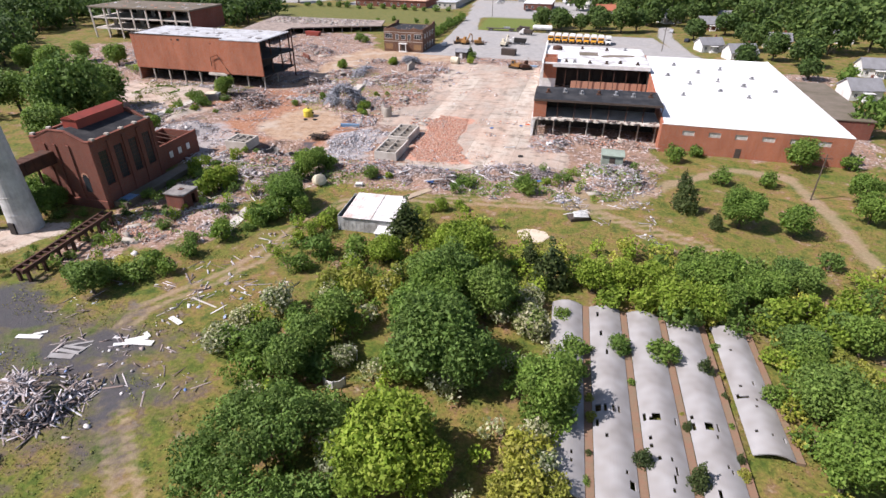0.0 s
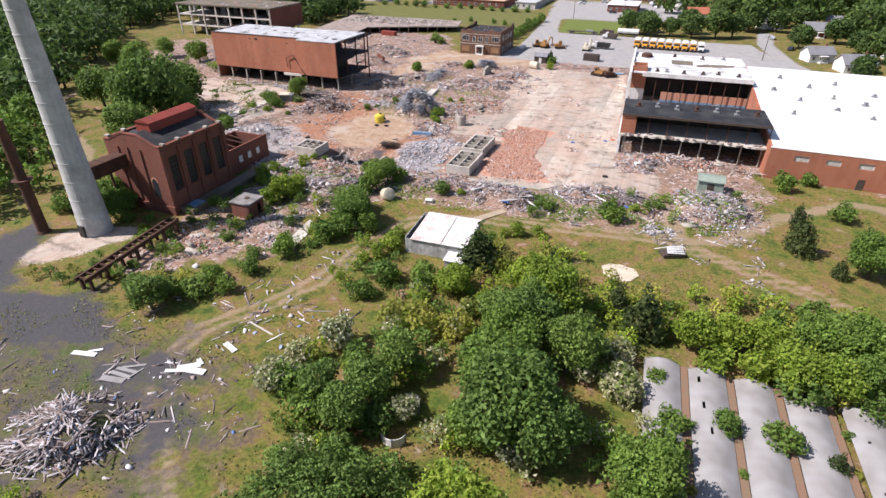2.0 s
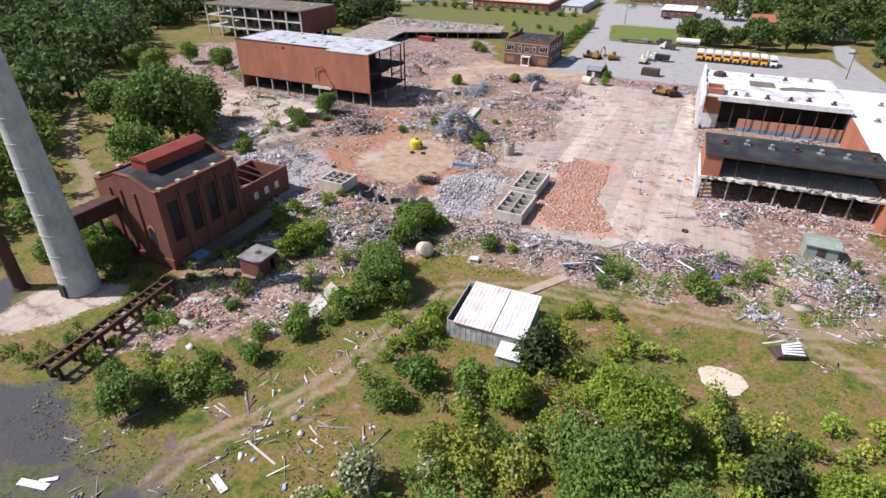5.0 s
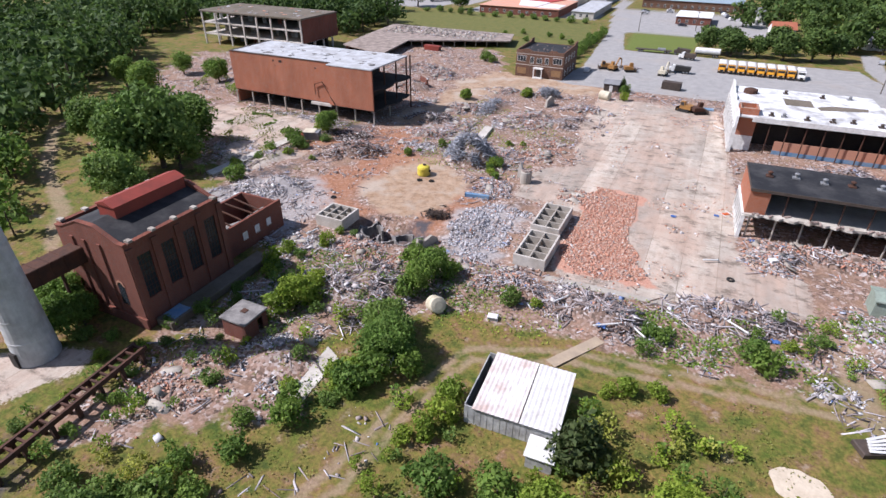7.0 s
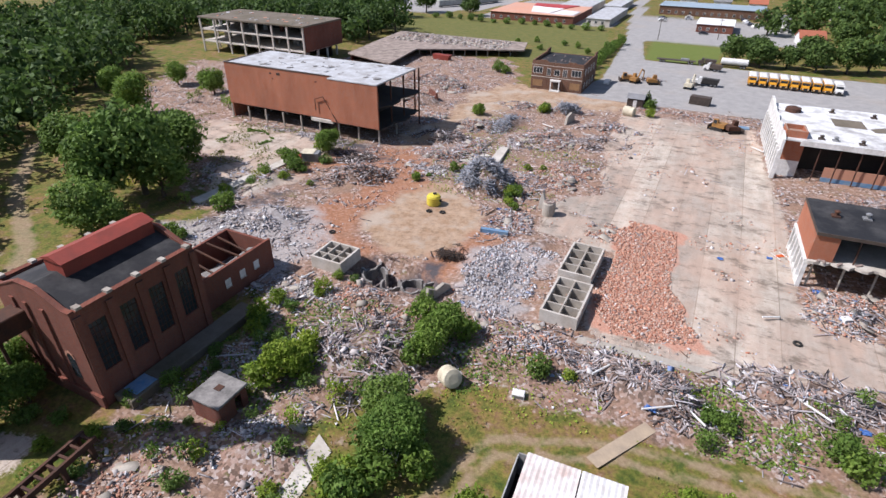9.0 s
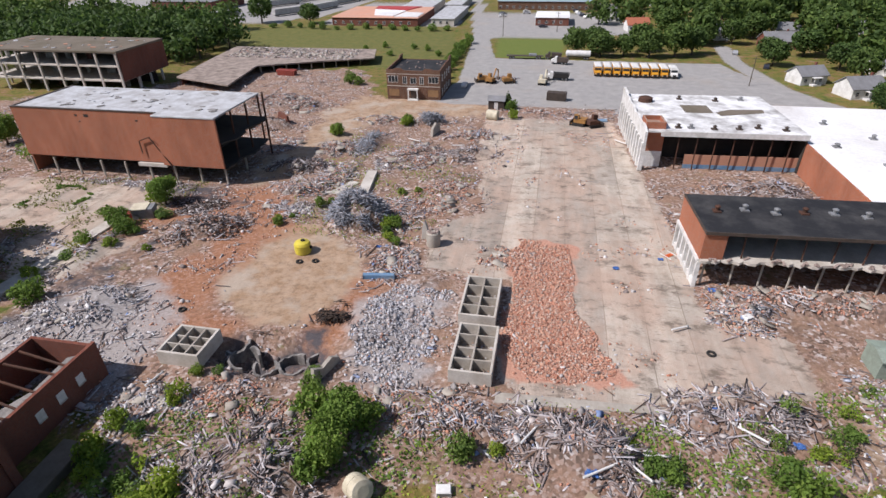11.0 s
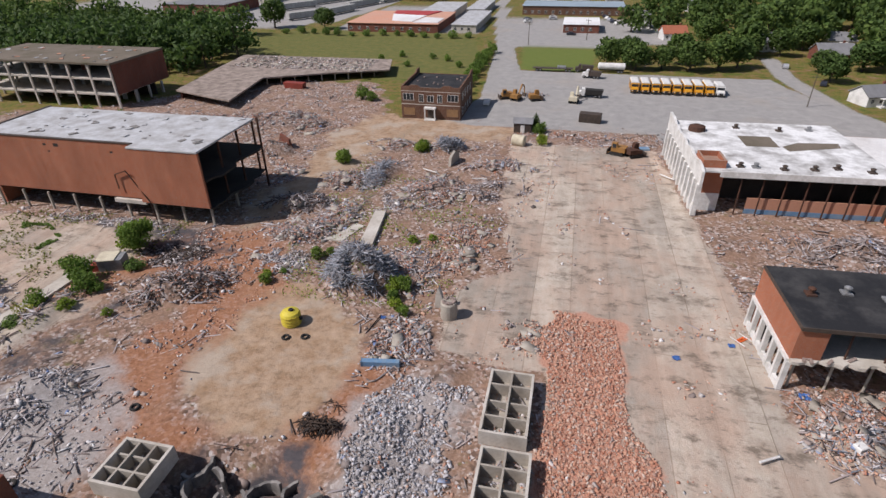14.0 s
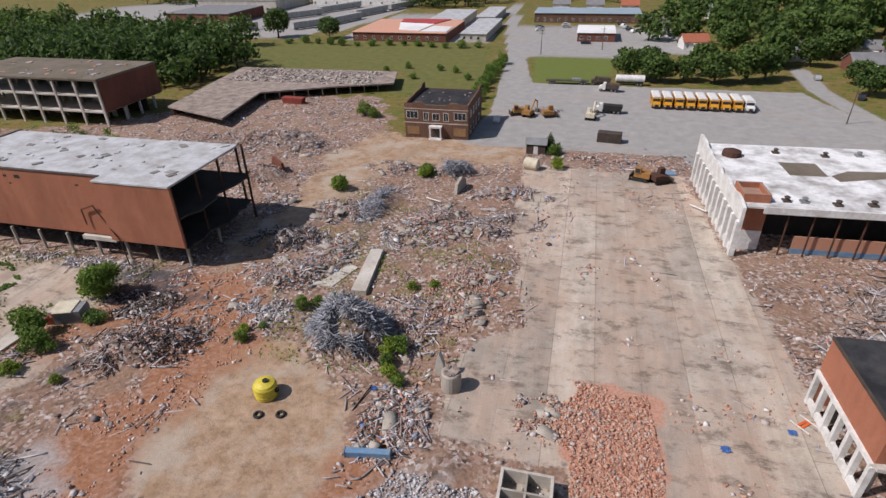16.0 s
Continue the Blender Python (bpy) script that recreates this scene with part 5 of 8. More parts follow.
DARK_A = [
    (33.5, -48.9, 5.9), (36.3, -50.3, 4.3), (30.8, -35.2, 4.5), (36.5, -37.1, 4.0), (26.8, -32.0, 3.5), (18.9, -44.8, 3.2), (18.2, -49.8, 3.1),
    (17.5, -53.8, 3.0), (12.4, -51.0, 2.8), (20.8, -52.3, 2.3), (66.5, -18.1, 2.4), (71.8, -17.9, 2.6), (75.9, -18.8, 2.8), (78.2, -20.4, 2.8), (83.7, -12.5, 2.1),
    (70.4, -30.3, 2.3), (60.8, -32.9, 2.5), (66.4, -31.1, 2.1), (73.0, -45.3, 4.4), (73.7, -35.8, 3.0), (72.4, -34.6, 2.6), (79.3, -29.6, 2.6), (-16.7, -45.9, 3.1),
    (-17.5, -42.8, 2.3), (-21.9, -43.5, 2.0), (-13.3, -40.5, 2.4), (-14.7, -41.3, 1.7), (-7.0, -11.3, 3.4), (-3.9, -13.6, 3.0),
]
DARK_B = [
    (-6.9, -14.7, 2.4), (5.2, 2.1, 1.9), (-12.9, 9.6, 1.3), (-29.5, -5.6, 1.6), (-76.9, 15.4, 9.4), (-78.9, 9.4, 7.5), (-82, 28.5, 7.6), (-70.8, 0.2, 6.2),
    (-67, 1.0, 4.4), (-72.5, 15.9, 6.1), (-101.2, 18.5, 6.0), (-24.3, -21.6, 0.7), (-28.8, -14.1, 0.9), (-20.2, -27.1, 1.3), (-29.5, -30.3, 1.1),
]
BRIGHT_A = [
    (32.4, -62.8, 5.5), (30.4, -64.7, 3.2), (35.6, -63.4, 3.2), (32.2, -27.2, 4.5), (29.3, -25.2, 3.8), (19.3, -27.4, 3.0), (49.7, -27.1, 3.1), (53.5, -26.0, 3.0),
    (57.2, -25.9, 3.0), (60.2, -30.6, 3.6), (63.6, -30.6, 3.2), (52.0, -30.5, 2.4), (56.3, -30.2, 2.4), (73.2, -28.9, 2.7), (76.7, -27.9, 2.6), (81.5, -25.1, 2.4),
    (76.9, -33.4, 2.5), (70.7, -37.2, 1.7), (-6.7, -20.8, 2.0), (-5.3, -19.2, 1.7), (-8.6, -20.0, 1.4), (-20.6, -11.4, 2.8), (-19.1, -9.8, 2.5), (-21.7, -13.0, 2.4),
    (-19.9, -7.3, 1.9), (-30.4, -4.5, 1.9), (-31.0, -0.6, 1.5), (-26.6, 3.9, 1.5), (-60.7, 49.3, 2.7), (-40.7, 92.7, 2.0),
]
BRIGHT_B = [
    (-14.6, 46.4, 1.5), (-13.1, 42.6, 1.2), (2.0, 111.2, 1.7), (-25.1, 102.0, 2.0), (23.1, -8.1, 1.5), (26.3, -7.4, 1.4), (21.1, -9.4, 1.2), (5.4, -17.2, 1.9), (6.0, -20.4, 2.0), (5.2, -23.2, 1.7), (3.4, -24.8, 1.4),
]
MID_A = [
    (29.6, -44.4, 4.7), (29.6, -50.9, 3.2), (30.3, -39.0, 4.3), (45.9, -51.7, 3.9), (46.9, -46.0, 2.6), (45.0, -53.0, 2.4), (47.3, -53.0, 2.1), (14.7, -45.7, 2.5),
    (13.7, -54.5, 2.7), (9.6, -51.4, 2.5), (14.7, -27.1, 2.6), (8.8, -28.6, 2.7), (8.6, -22.1, 2.1), (11.5, -16.9, 1.9), (8.0, -32.8, 1.9), (63.5, -22.3, 3.2),
    (66.9, -23.2, 3.3), (70.1, -25.0, 3.1), (66.5, -29.5, 2.9), (59.3, -20.0, 2.5), (63.7, -16.4, 2.4), (73.2, -23.8, 2.9), (73.2, -37.7, 2.8), (80.9, -33.0, 3.1),
    (72.5, -53.9, 3.9), (75.7, -48.5, 2.9), (69.0, -44.0, 1.7), (77.7, -43.4, 2.7), (73.3, -1.6, 4.1), (81.6, -2.4, 3.3),
]
MID_B = [
    (91.1, 30.0, 4.1), (65.5, 27.6, 2.4), (70.5, 32.6, 2.0), (65.8, 35.2, 1.7), (73.4, 17.4, 2.3), (81.9, 18.4, 2.1), (100.9, 32.8, 2.4), (96.2, 13.1, 3.4),
    (95.4, 6.0, 3.2), (58.1, -40.0, 2.2), (53.2, -39.7, 1.9), (48.0, -41.5, 1.8), (48.5, -45.4, 1.5), (46.1, -35.3, 1.3), (-5.1, -21.4, 2.4), (-3.7, -14.7, 3.8),
    (-3.9, -18.7, 2.7), (-0.5, -16.0, 2.3), (-9.7, -26.2, 1.8), (-10.5, -33.7, 1.9), (-10.4, -38.9, 1.8), (-14.0, -37.0, 1.5), (-8.4, -28.1, 2.0), (-12.7, -30.2, 1.4),
    (-6.7, 3.3, 3.2), (-7.1, -0.6, 2.8), (-10.9, 5.0, 2.3), (-4.9, 4.4, 2.0), (-8.3, -2.7, 2.1), (-65.3, 41.7, 1.9),
]
MID_C = [
    (-58.7, 17.5, 2.7), (-90.1, 62.0, 2.3), (-119.6, 48.2, 6.2), (-117.8, 72.5, 4.7), (-137.3, 76.0, 4.3), (-139.6, 55.9, 4.9), (-46.6, -25.6, 3.3), (-42.4, -26.9, 2.8),
    (-43.3, -28.6, 3.2), (-58.7, 5.4, 1.9), (-56.8, 6.1, 1.5), (35.8, 4.1, 2.2), (37.0, 2.6, 2.1), (23.8, 3.5, 1.4), (25.5, 2.7, 1.2), (-13.2, 46.8, 1.4),
    (-13.9, 44.2, 1.2), (-11.6, 41.4, 1.0), (-33.9, 44.7, 1.2), (-61.6, 39.4, 2.3), (-58.8, 37.4, 2.0), (-58.6, 48.7, 3.2), (-40, 92.0, 2.1), (-24.7, 102.4, 1.9),
    (0.5, 119.3, 1.7), (-54, 142.1, 2.5), (-50.8, 140.7, 2.1), (-29.2, 52.6, 1.3), (-27.5, 54.0, 1.1), (-62.8, 32.8, 1.6),
]
CEDAR_A = [
    (20.3, -20.4, 3.5), (44.0, -27.6, 2.9), (40.4, -23.0, 1.9), (64.7, 2.6, 2.9), (65.8, 12.1, 1.8), (69.3, -3.4, 1.4), (62.5, -41.2, 1.2), (55.2, -55.8, 1.2),
    (60.0, -56.9, 1.3), (53.4, -38.7, 0.7),
]
BLOSSOM_A = [
    (42.8, -38.8, 2.7), (41.9, -33.6, 2.3), (10.0, -42.8, 2.7), (7.4, -51.3, 2.9), (7.7, -47.2, 2.3), (34.7, -51.4, 2.2), (22.5, -50.3, 1.7), (27.2, -63.9, 1.7),
    (44.8, -56.6, 2.3), (45.9, -59.4, 2.0),
]
YELLOW_A = [
    (44.4, -58.4, 2.8), (44.3, -61.8, 2.4), (47.2, -61.3, 1.9), (42.8, -62.8, 1.6), (18.5, -36.6, 2.7), (15.0, -36.3, 2.4), (22.3, -35.9, 2.3), (77.0, -37.0, 2.1),
    (72.7, -40.5, 1.7), (78.6, -39.3, 2.1), (73.2, -49.7, 1.8),
]

KINDS = {
    "dark": (L_DARK, "tree", "dark green broadleaf"), "mid": (L_MID, "tree", "mid green broadleaf"), "bright": (L_BRIGHT, "tree", "bright green broadleaf"),
    "yellow": (L_YELLOW, "bush", "yellow-green"), "blossom": (L_BLOSSOM, "bush", "white-flowering green"), "cedar": (L_CEDAR, "cedar", "dark olive cedar"),
}
FRESH = set()
PROTO = {}
for i, (key, (lm, shape, word)) in enumerate(KINDS.items()):
    for v in range(2):
        if shape == "tree":
            PROTO[key, "big", v] = tree_proto(100 + i * 10 + v, 4.0, 3900, 0.245, lm, "tree", "tree", word + " tree with a full uneven crown", "tree")
            PROTO[key, "small", v] = tree_proto(105 + i * 10 + v, 2.0, 680, 0.22, lm, "bush", "bush", word + " bush growing on rough ground", "bush")
        elif shape == "bush":
            PROTO[key, "big", v] = PROTO[key, "small", v] = tree_proto(105 + i * 10 + v, 2.5, 1200, 0.22, lm, "bush", "bush", word + " bush in rough grass", "bush")
        else:
            PROTO[key, "big", v] = PROTO[key, "small", v] = tree_proto(105 + i * 10 + v, 2.2, 1300, 0.22, lm, "cedar", "cedar_tree", word + " tree, dense and pointed", "tree")
SIZE = {k: (4.0 if k[1] == "big" and KINDS[k[0]][1] == "tree" else {"tree": 2.0, "bush": 2.5, "cedar": 2.2}[KINDS[k[0]][1]]) for k in PROTO}
tr = random.Random(11)


PROTO["dark", "huge", 0] = tree_proto(171, 6.0, 8600, 0.275, L_DARK, "tree", "tree", "large dark green tree with a billowing crown", "tree")
PROTO["bright", "huge", 0] = tree_proto(172, 6.0, 8600, 0.275, L_BRIGHT, "tree", "tree", "large bright green tree with a billowing crown", "tree")
PROTO["mid", "huge", 0] = tree_proto(173, 6.0, 8600, 0.275, L_MID, "tree", "tree", "large green tree with a full crown", "tree")
SIZE["dark", "huge", 0] = SIZE["bright", "huge", 0] = SIZE["mid", "huge", 0] = 6.0
for fk, fm in (("dark", L_FOREST), ("mid", L_FOREST)):
    PROTO[fk, "far", 0] = tree_proto(180, 6.0, 1900, 0.52, fm, "tree", "tree", "tall " + fk.replace("mid", "mid-green").replace("dark", "dark green") + " street tree", "tree")
    SIZE[fk, "far", 0] = 6.0
# footprints that stay clear of plants
CLEAR = [(6.6, 18.2, -22.5, -11.4), (-47.6, -33.5, -24.4, 7), (33, 63, 37, 50), (62, 101, 33, 112), (-98.5, -51, 58, 77.5), (-27, -21.5, -21, -16), (1.5, 8, 12, 33)]


def plant(key, x, y, R, squash=1.0):
    if any(a < x < b and c < y < d for a, b, c, d in CLEAR):
        return None
    size = "big" if R > 2.7 else "small"
    k = (key, size, tr.randrange(2))
    if R > 3.6 and y < 0 and (key, "huge", 0) in PROTO:
        k = (key, "huge", 0)
    if y > 100 and R > 2.7 and (key, "far", 0) in PROTO:
        k = (key, "far", 0)
    z = float(ground_height(x, y))
    s = R / SIZE[k]
    ob = PROTO[k]
    m = pose(x, y, z - 0.1 * s, tr.uniform(-3, 3), tr.uniform(-3, 3), tr.uniform(0, 360))
    if id(ob) not in FRESH:
        FRESH.add(id(ob))
        ob.matrix_basis = m
    else:
        ob = copy_thing(ob, m)
    ob.scale = (s, s, s * squash * tr.uniform(0.85, 1.1))
    return ob


# the wide dome is a clump of several stems
def thicket(x, y, R, H, leaves, mat, label, seed):
    g = np.random.default_rng(seed)
    t = thing("thicket", x, y, 0, 0, label, "bush")
    lobes, tb = [], Build()
    for i in range(90):
        a, q = g.uniform(0, 6.283), math.sqrt(g.random())
        zz = H * (1 - q ** 2.2) * 0.85
        lobes.append((R * q * math.cos(a), R * q * math.sin(a), max(0.5, zz), g.uniform(0.8, 1.6)))
        if i % 4 == 0:
            tb.bar((lobes[-1][0] * 0.7, lobes[-1][1] * 0.7, -0.3), (lobes[-1][0], lobes[-1][1], max(0.5, zz)), 0.14, n=5)
    p, d = crown_points(g, leaves, lobes)
    tagged(part("stems", tb, M_BARK, t), kind="stuff")
    part("crown", leaf_mesh("crown", p, d, 0.185, seed), mat, t)


thicket(20.6, -63.8, 8.6, 5.6, 22000, L_DARK, "wide domed thicket of dark green shrubs", 81)
for row in DARK_A:
    plant('dark', *row)
for row in DARK_B:
    plant('dark', *row)
for row in BRIGHT_A:
    plant('bright', *row)
for row in BRIGHT_B:
    plant('bright', *row)
for row in MID_A:
    plant('mid', *row)
for row in MID_B:
    plant('mid', *row)
for row in MID_C:
    plant('mid', *row)
for row in CEDAR_A:
    plant('cedar', *row)
for row in BLOSSOM_A:
    plant('blossom', *row)
for row in YELLOW_A:
    plant('yellow', *row)

# bushes and saplings on the site and beside the far lane
for key, pts in (("mid", [(-26 + 0.9 * math.sin(i * 2.1), 148 + i * 4.2, 1.9 + 0.8 * math.sin(i * 1.3) ** 2) for i in range(17)]),
                 ("dark", [(-132 + i * 7.0, 247 + 2.0 * math.sin(i), 2.2 + 0.5 * math.sin(i * 2.2)) for i in range(14)]),
                 ("mid", [(-66 + i * 6.5, 196 + 9 * math.sin(i * 2.3), 1.6) for i in range(6)])):
    for x, y, r in pts:
        plant(key, x, y, r)

# park trees behind the lot and street trees among the houses
for x, y, r in ((19, 196, 6.0), (29, 194, 6.5), (38, 197, 5.5), (47, 195, 6.5), (57, 198, 7.0), (64, 203, 6.0), (27, 204, 6.0), (45, 206, 6.5), (-146, 262, 8.0), (-118, 262, 6.5)):
    plant("dark", x, y, r, 0.95)
for x, y, r in ((108, 166, 6), (88, 186, 5.5), (104, 204, 7), (112, 148, 6), (98, 128, 5), (120, 140, 7), (96, 240, 7), (72, 222, 6), (60, 244, 7), (126, 160, 7), (90, 200, 5), (116, 118, 5), (84, 226, 6), (108, 182, 6)):
    plant(tr.choice(("dark", "mid")), x, y, r, 0.95)
# bushes along the kerb, the lane and the rubble belt
for x, y, r in ((-58, 33, 1.4), (-57, 37.5, 1.2), (-62, 28, 1.3), (-64, 23, 1.5), (-51.5, 33, 0.9), (-56, 44, 1.6), (-34.8, 46.4, 0.9), (-32.6, 47.6, 0.7), (-20, -8.6, 1.6), (-23, -8, 1.7), (-25.5, -7, 1.4), (-12, -24, 1.1), (-6.4, -24, 1.3), (-27, 8, 1.0), (-24.5, 8.6, 0.8), (-13, 8.4, 1.2), (9, 3, 1.0), (22, 6, 0.9), (40, 8, 1.2), (44, 11, 1.3), (-15.6, 60.5, 1.0), (-12.4, 61.6, 0.9), (-26, 56, 0.8)):
    plant(tr.choice(("dark", "mid", "bright")), x, y, r, 0.85)
# scrub round the boiler house and stack
for x, y, r in ((-32.5, -22, 1.3), (-31, -18, 1.5), (-30.5, -12, 1.2), (-32, -27, 1.4), (-37, -27, 1.2), (-40, -28.5, 1.5), (-35, -30, 1.1), (-29, -7, 1.4), (-28, -1, 1.2), (-48, -30, 2.0), (-50, -26, 2.4), (-54, -30, 2.6), (-30, -25, 1.0), (-27, -34, 1.1), (-33, -41, 1.0), (-28, -39, 1.0)):
    plant(tr.choice(("dark", "mid", "bright")), x, y, r, 0.85)
for k in range(26):
    plant(tr.choice(("yellow", "mid", "cedar")), 50.0 + 4.78 * tr.randrange(4) + tr.uniform(-.3, .3), tr.uniform(-60, -33), tr.uniform(0.35, 0.8), 0.9)


# ---- woodland ----
def woodland(name, area, spacing, rad, mat, seed, label, leaves=240, avoid=(), category="woodland"):
    """A far wood as one mesh of many crowns."""
    g = np.random.default_rng(seed)
    ax, ay = np.array(area).T
    xs, ys = np.meshgrid(np.arange(ax.min(), ax.max(), spacing), np.arange(ay.min(), ay.max(), spacing))
    x, y = xs.ravel() + g.uniform(-.45, .45, xs.size) * spacing, ys.ravel() + g.uniform(-.45, .45, xs.size) * spacing
    ok = inside_distance(x, y, area) > 0
    for cx, cy, cr in avoid:
        ok &= np.hypot(x - cx, y - cy) > cr
    cs, ns, tb = [], [], Build()
    for px, py in zip(x[ok], y[ok]):
        R = rad * g.uniform(0.65, 1.25)
        lobes = [(px, py, R * 0.95, R * 0.62)]
        for i in range(8):
            a, e, o = g.uniform(0, 6.28), g.uniform(-0.8, 1.1), R * g.uniform(0.45, 0.75)
            lobes.append((px + o * math.cos(a) * math.cos(e), py + o * math.sin(a) * math.cos(e), R * 0.95 + o * math.sin(e), R * g.uniform(0.28, 0.46)))
        p, d = crown_points(g, int(leaves * (R / rad) ** 2), lobes)
        cs.append(p)
        ns.append(d)
        tb.tube([(px, py, -0.3, 0.05 * R), (px, py, R * 1.3, 0.025 * R)], 5)
    t = thing(name, float(ax.mean()), float(ay.mean()), 0, 0, label, category, kind="stuff")
    o = np.array([ax.mean(), ay.mean(), 0])
    me = leaf_mesh("crowns", np.concatenate(cs) - o, np.concatenate(ns), rad * 0.135, seed)
    part("crowns", me, mat, t)
    tb.v = [(a - o[0], b - o[1], c) for a, b, c in tb.v]
    part("trunks", tb, M_BARK, t)


woodland("woodland", [(-112, 4), (-128, 26), (-150, 52), (-168, 84), (-200, 108), (-205, 150), (-280, 180), (-270, 60), (-170, -10)], 9.0, 7.6, L_FOREST, 61, "dense dark green woodland beyond the path")
woodland("woodland", [(-98, -2), (-112, 6), (-180, -10), (-130, -60), (-75, -55), (-62, -30), (-58, -42), (-70, -18)], 7.0, 4.6, L_MID, 62, "green woodland edge behind the stack")
woodland("woodland", [(-205, 152), (-126, 156), (-122, 200), (-145, 214), (-170, 215), (-300, 190)], 8.6, 7.6, L_FOREST, 63, "dark wood behind the gutted frame building")
woodland("woodland", [(60, 208), (70, 215), (70, 260), (30, 262), (28, 290), (52, 330), (60, 420), (330, 420), (330, 110), (150, 120), (120, 170), (104, 200), (100, 232), (80, 236), (72, 212)], 17.5, 8.6, L_FOREST, 64, "street trees among the houses", 460, [(92, 160, 24), (100, 222, 12), (48, 254, 8), (37, 297, 9), (130, 130, 18), (116, 176, 14), (110, 240, 12), (150, 200, 12), (140, 260, 12)])
woodland("woodland", [(106, 40), (150, 30), (160, 110), (122, 122), (118, 84)], 12, 4.5, L_MID, 65, "scattered green trees by the annex", 420, [(122, 96, 10)])
woodland("woodland", [(-500, 420), (500, 420), (500, 560), (-500, 560)], 20, 8.5, L_FOREST, 66, "far tree line", 100)
woodland("woodland", [(92, -12), (108, 20), (140, 20), (140, -70), (86, -70), (97, -34)], 5.5, 2.4, L_BRIGHT, 67, "bright scrub beside the dirt road", 300)


woodland("woodland", [(-160, 218), (-148, 244), (-200, 244), (-330, 262), (-330, 205)], 9, 7.6, L_FOREST, 68, "dark trees before the far works", 240)
woodland("woodland", [(-330, 380), (-60, 380), (-60, 430), (-330, 430)], 13, 8.0, L_FOREST, 69, "trees behind the far works", 200, [(-155, 417, 40), (-230, 385, 36)])


# low scrub that fills the thickets
for area, gap, rad, seed in (([(24, -70), (44, -66), (46, -40), (42, -26), (30, -24), (12, -30), (8, -46), (12, -58)], 3.7, 1.6, 400),
                             ([(42, -26), (46, -17), (62, -13), (80, -18), (90, -14), (92, -24), (82, -36), (86, -52), (80, -64), (70, -60), (70, -34), (56, -29)], 3.5, 1.6, 410),
                             ([(-1, -20), (5, -13), (6, -22), (20, -25), (14, -34), (2, -34)], 4.0, 1.3, 420),
                             ([(19, -9), (34, -10), (37, -15), (45, -19), (43, -32), (24, -36), (17, -24), (20, -16)], 3.1, 1.6, 430),
                             ([(-30, -26), (-12, -26), (-8, -10), (-3, 2), (-12, 2), (-28, -6)], 5.2, 1.3, 440),
                             ([(-34, -46), (-14, -40), (-8, -30), (-14, -28), (-32, -36)], 5.5, 1.2, 450),
                             ([(20, -3), (40, 4), (58, 6), (58, 20), (46, 18), (20, 2)], 5.4, 1.1, 460),
                             ([(-110, 40), (-62, 40), (-56, 10), (-70, 4), (-112, 26)], 9.5, 1.4, 470),
                             ([(-128, 62), (-100, 62), (-104, 112), (-128, 120)], 7.0, 1.6, 480),
                             ([(44, -60), (48, -60), (47, -36), (44, -34)], 3.8, 1.2, 490),
                             ([(-34, -62), (-18, -68), (-2, -69), (8, -74), (6, -80), (-34, -80)], 4.2, 1.1, 500),
                             ([(-50, -47), (-36, -42), (-32, -30), (-22, -30), (-12, -38), (-14, -45), (-26, -46), (-38, -49)], 4.6, 1.2, 510)):
    gaps = [(19, -54, 3.5), (22, -50, 3.5), (25, -46, 3.0), (26, -39, 3.0), (38, -58, 2.0), (40, -50, 2.2), (41, -44, 2.0), (12.4, -16.4, 6.8), (39.9, -13.4, 3.6)]
    for k, (mt, word) in enumerate(((L_BRIGHT if seed in (410, 430) else L_MID, "green"), (L_BRIGHT, "bright green"), (L_YELLOW if seed % 20 else L_DARK, "mixed green"), (L_BLOSSOM if seed in (400, 490) else L_MID, "pale flowering" if seed in (400, 490) else "green"))):
        woodland("scrub", area, gap * 1.75, rad, mt, seed + k, "low " + word + " scrub in rough grass", 165, gaps, "scrub")


def weeds(name, area, n, mat, seed, label, size=0.26):
    g = np.random.default_rng(seed)
    ax, ay = np.array(area).T
    x, y = g.uniform(ax.min(), ax.max(), n * 2), g.uniform(ay.min(), ay.max(), n * 2)
    ok = (inside_distance(x, y, area) > 0) & (vnoise(x, y, 5, seed) + 0.35 * vnoise(x, y, 1.5, seed + 1) > 0.68)
    for t in TRACKS:
        ok &= line_distance(x, y, t) > 1.7
    x, y = x[ok][:n], y[ok][:n]
    p = np.stack([x, y, ground_height(x, y) + g.uniform(0.02, 0.28, len(x))], 1)
    d = np.tile(np.array([[0, 0, 1.0]]), (len(x), 1))
    ob = new(name, leaf_mesh(name, p, d, size, seed))
    ob.data.materials.append(mat)
    tagged(ob, label, "weeds", kind="stuff")


weeds("weeds", [(-50, -74), (10, -78), (95, -60), (95, 30), (62, 32), (46, 2), (20, -4), (0, -2), (-10, -14), (-12, -30), (-34, -46)], 38000, L_WEED, 71, "rough weeds and tall grass", 0.13)
weeds("weeds", [(-32, -30), (-10, -28), (-6, -8), (44, 2), (58, 16), (40, 12), (0, 10), (-34, 0)], 7000, L_BRIGHT, 72, "weeds growing through the rubble", 0.15)
weeds("weeds", [(-91, 44), (-77, 43), (-75, 50), (-82, 54), (-91, 53)], 7000, L_MID, 75, "green grass patch on the cracked yard", 0.17)
weeds("weeds", [(-34, -28), (-6, -28), (-2, -8), (4, 4), (-10, 8), (-32, 0)], 6000, L_MID, 76, "green creepers over the rubble", 0.2)
weeds("weeds", [(20, -2), (58, 4), (58, 20), (36, 16), (22, 8)], 5000, L_MID, 77, "creepers over the rubble bank", 0.2)
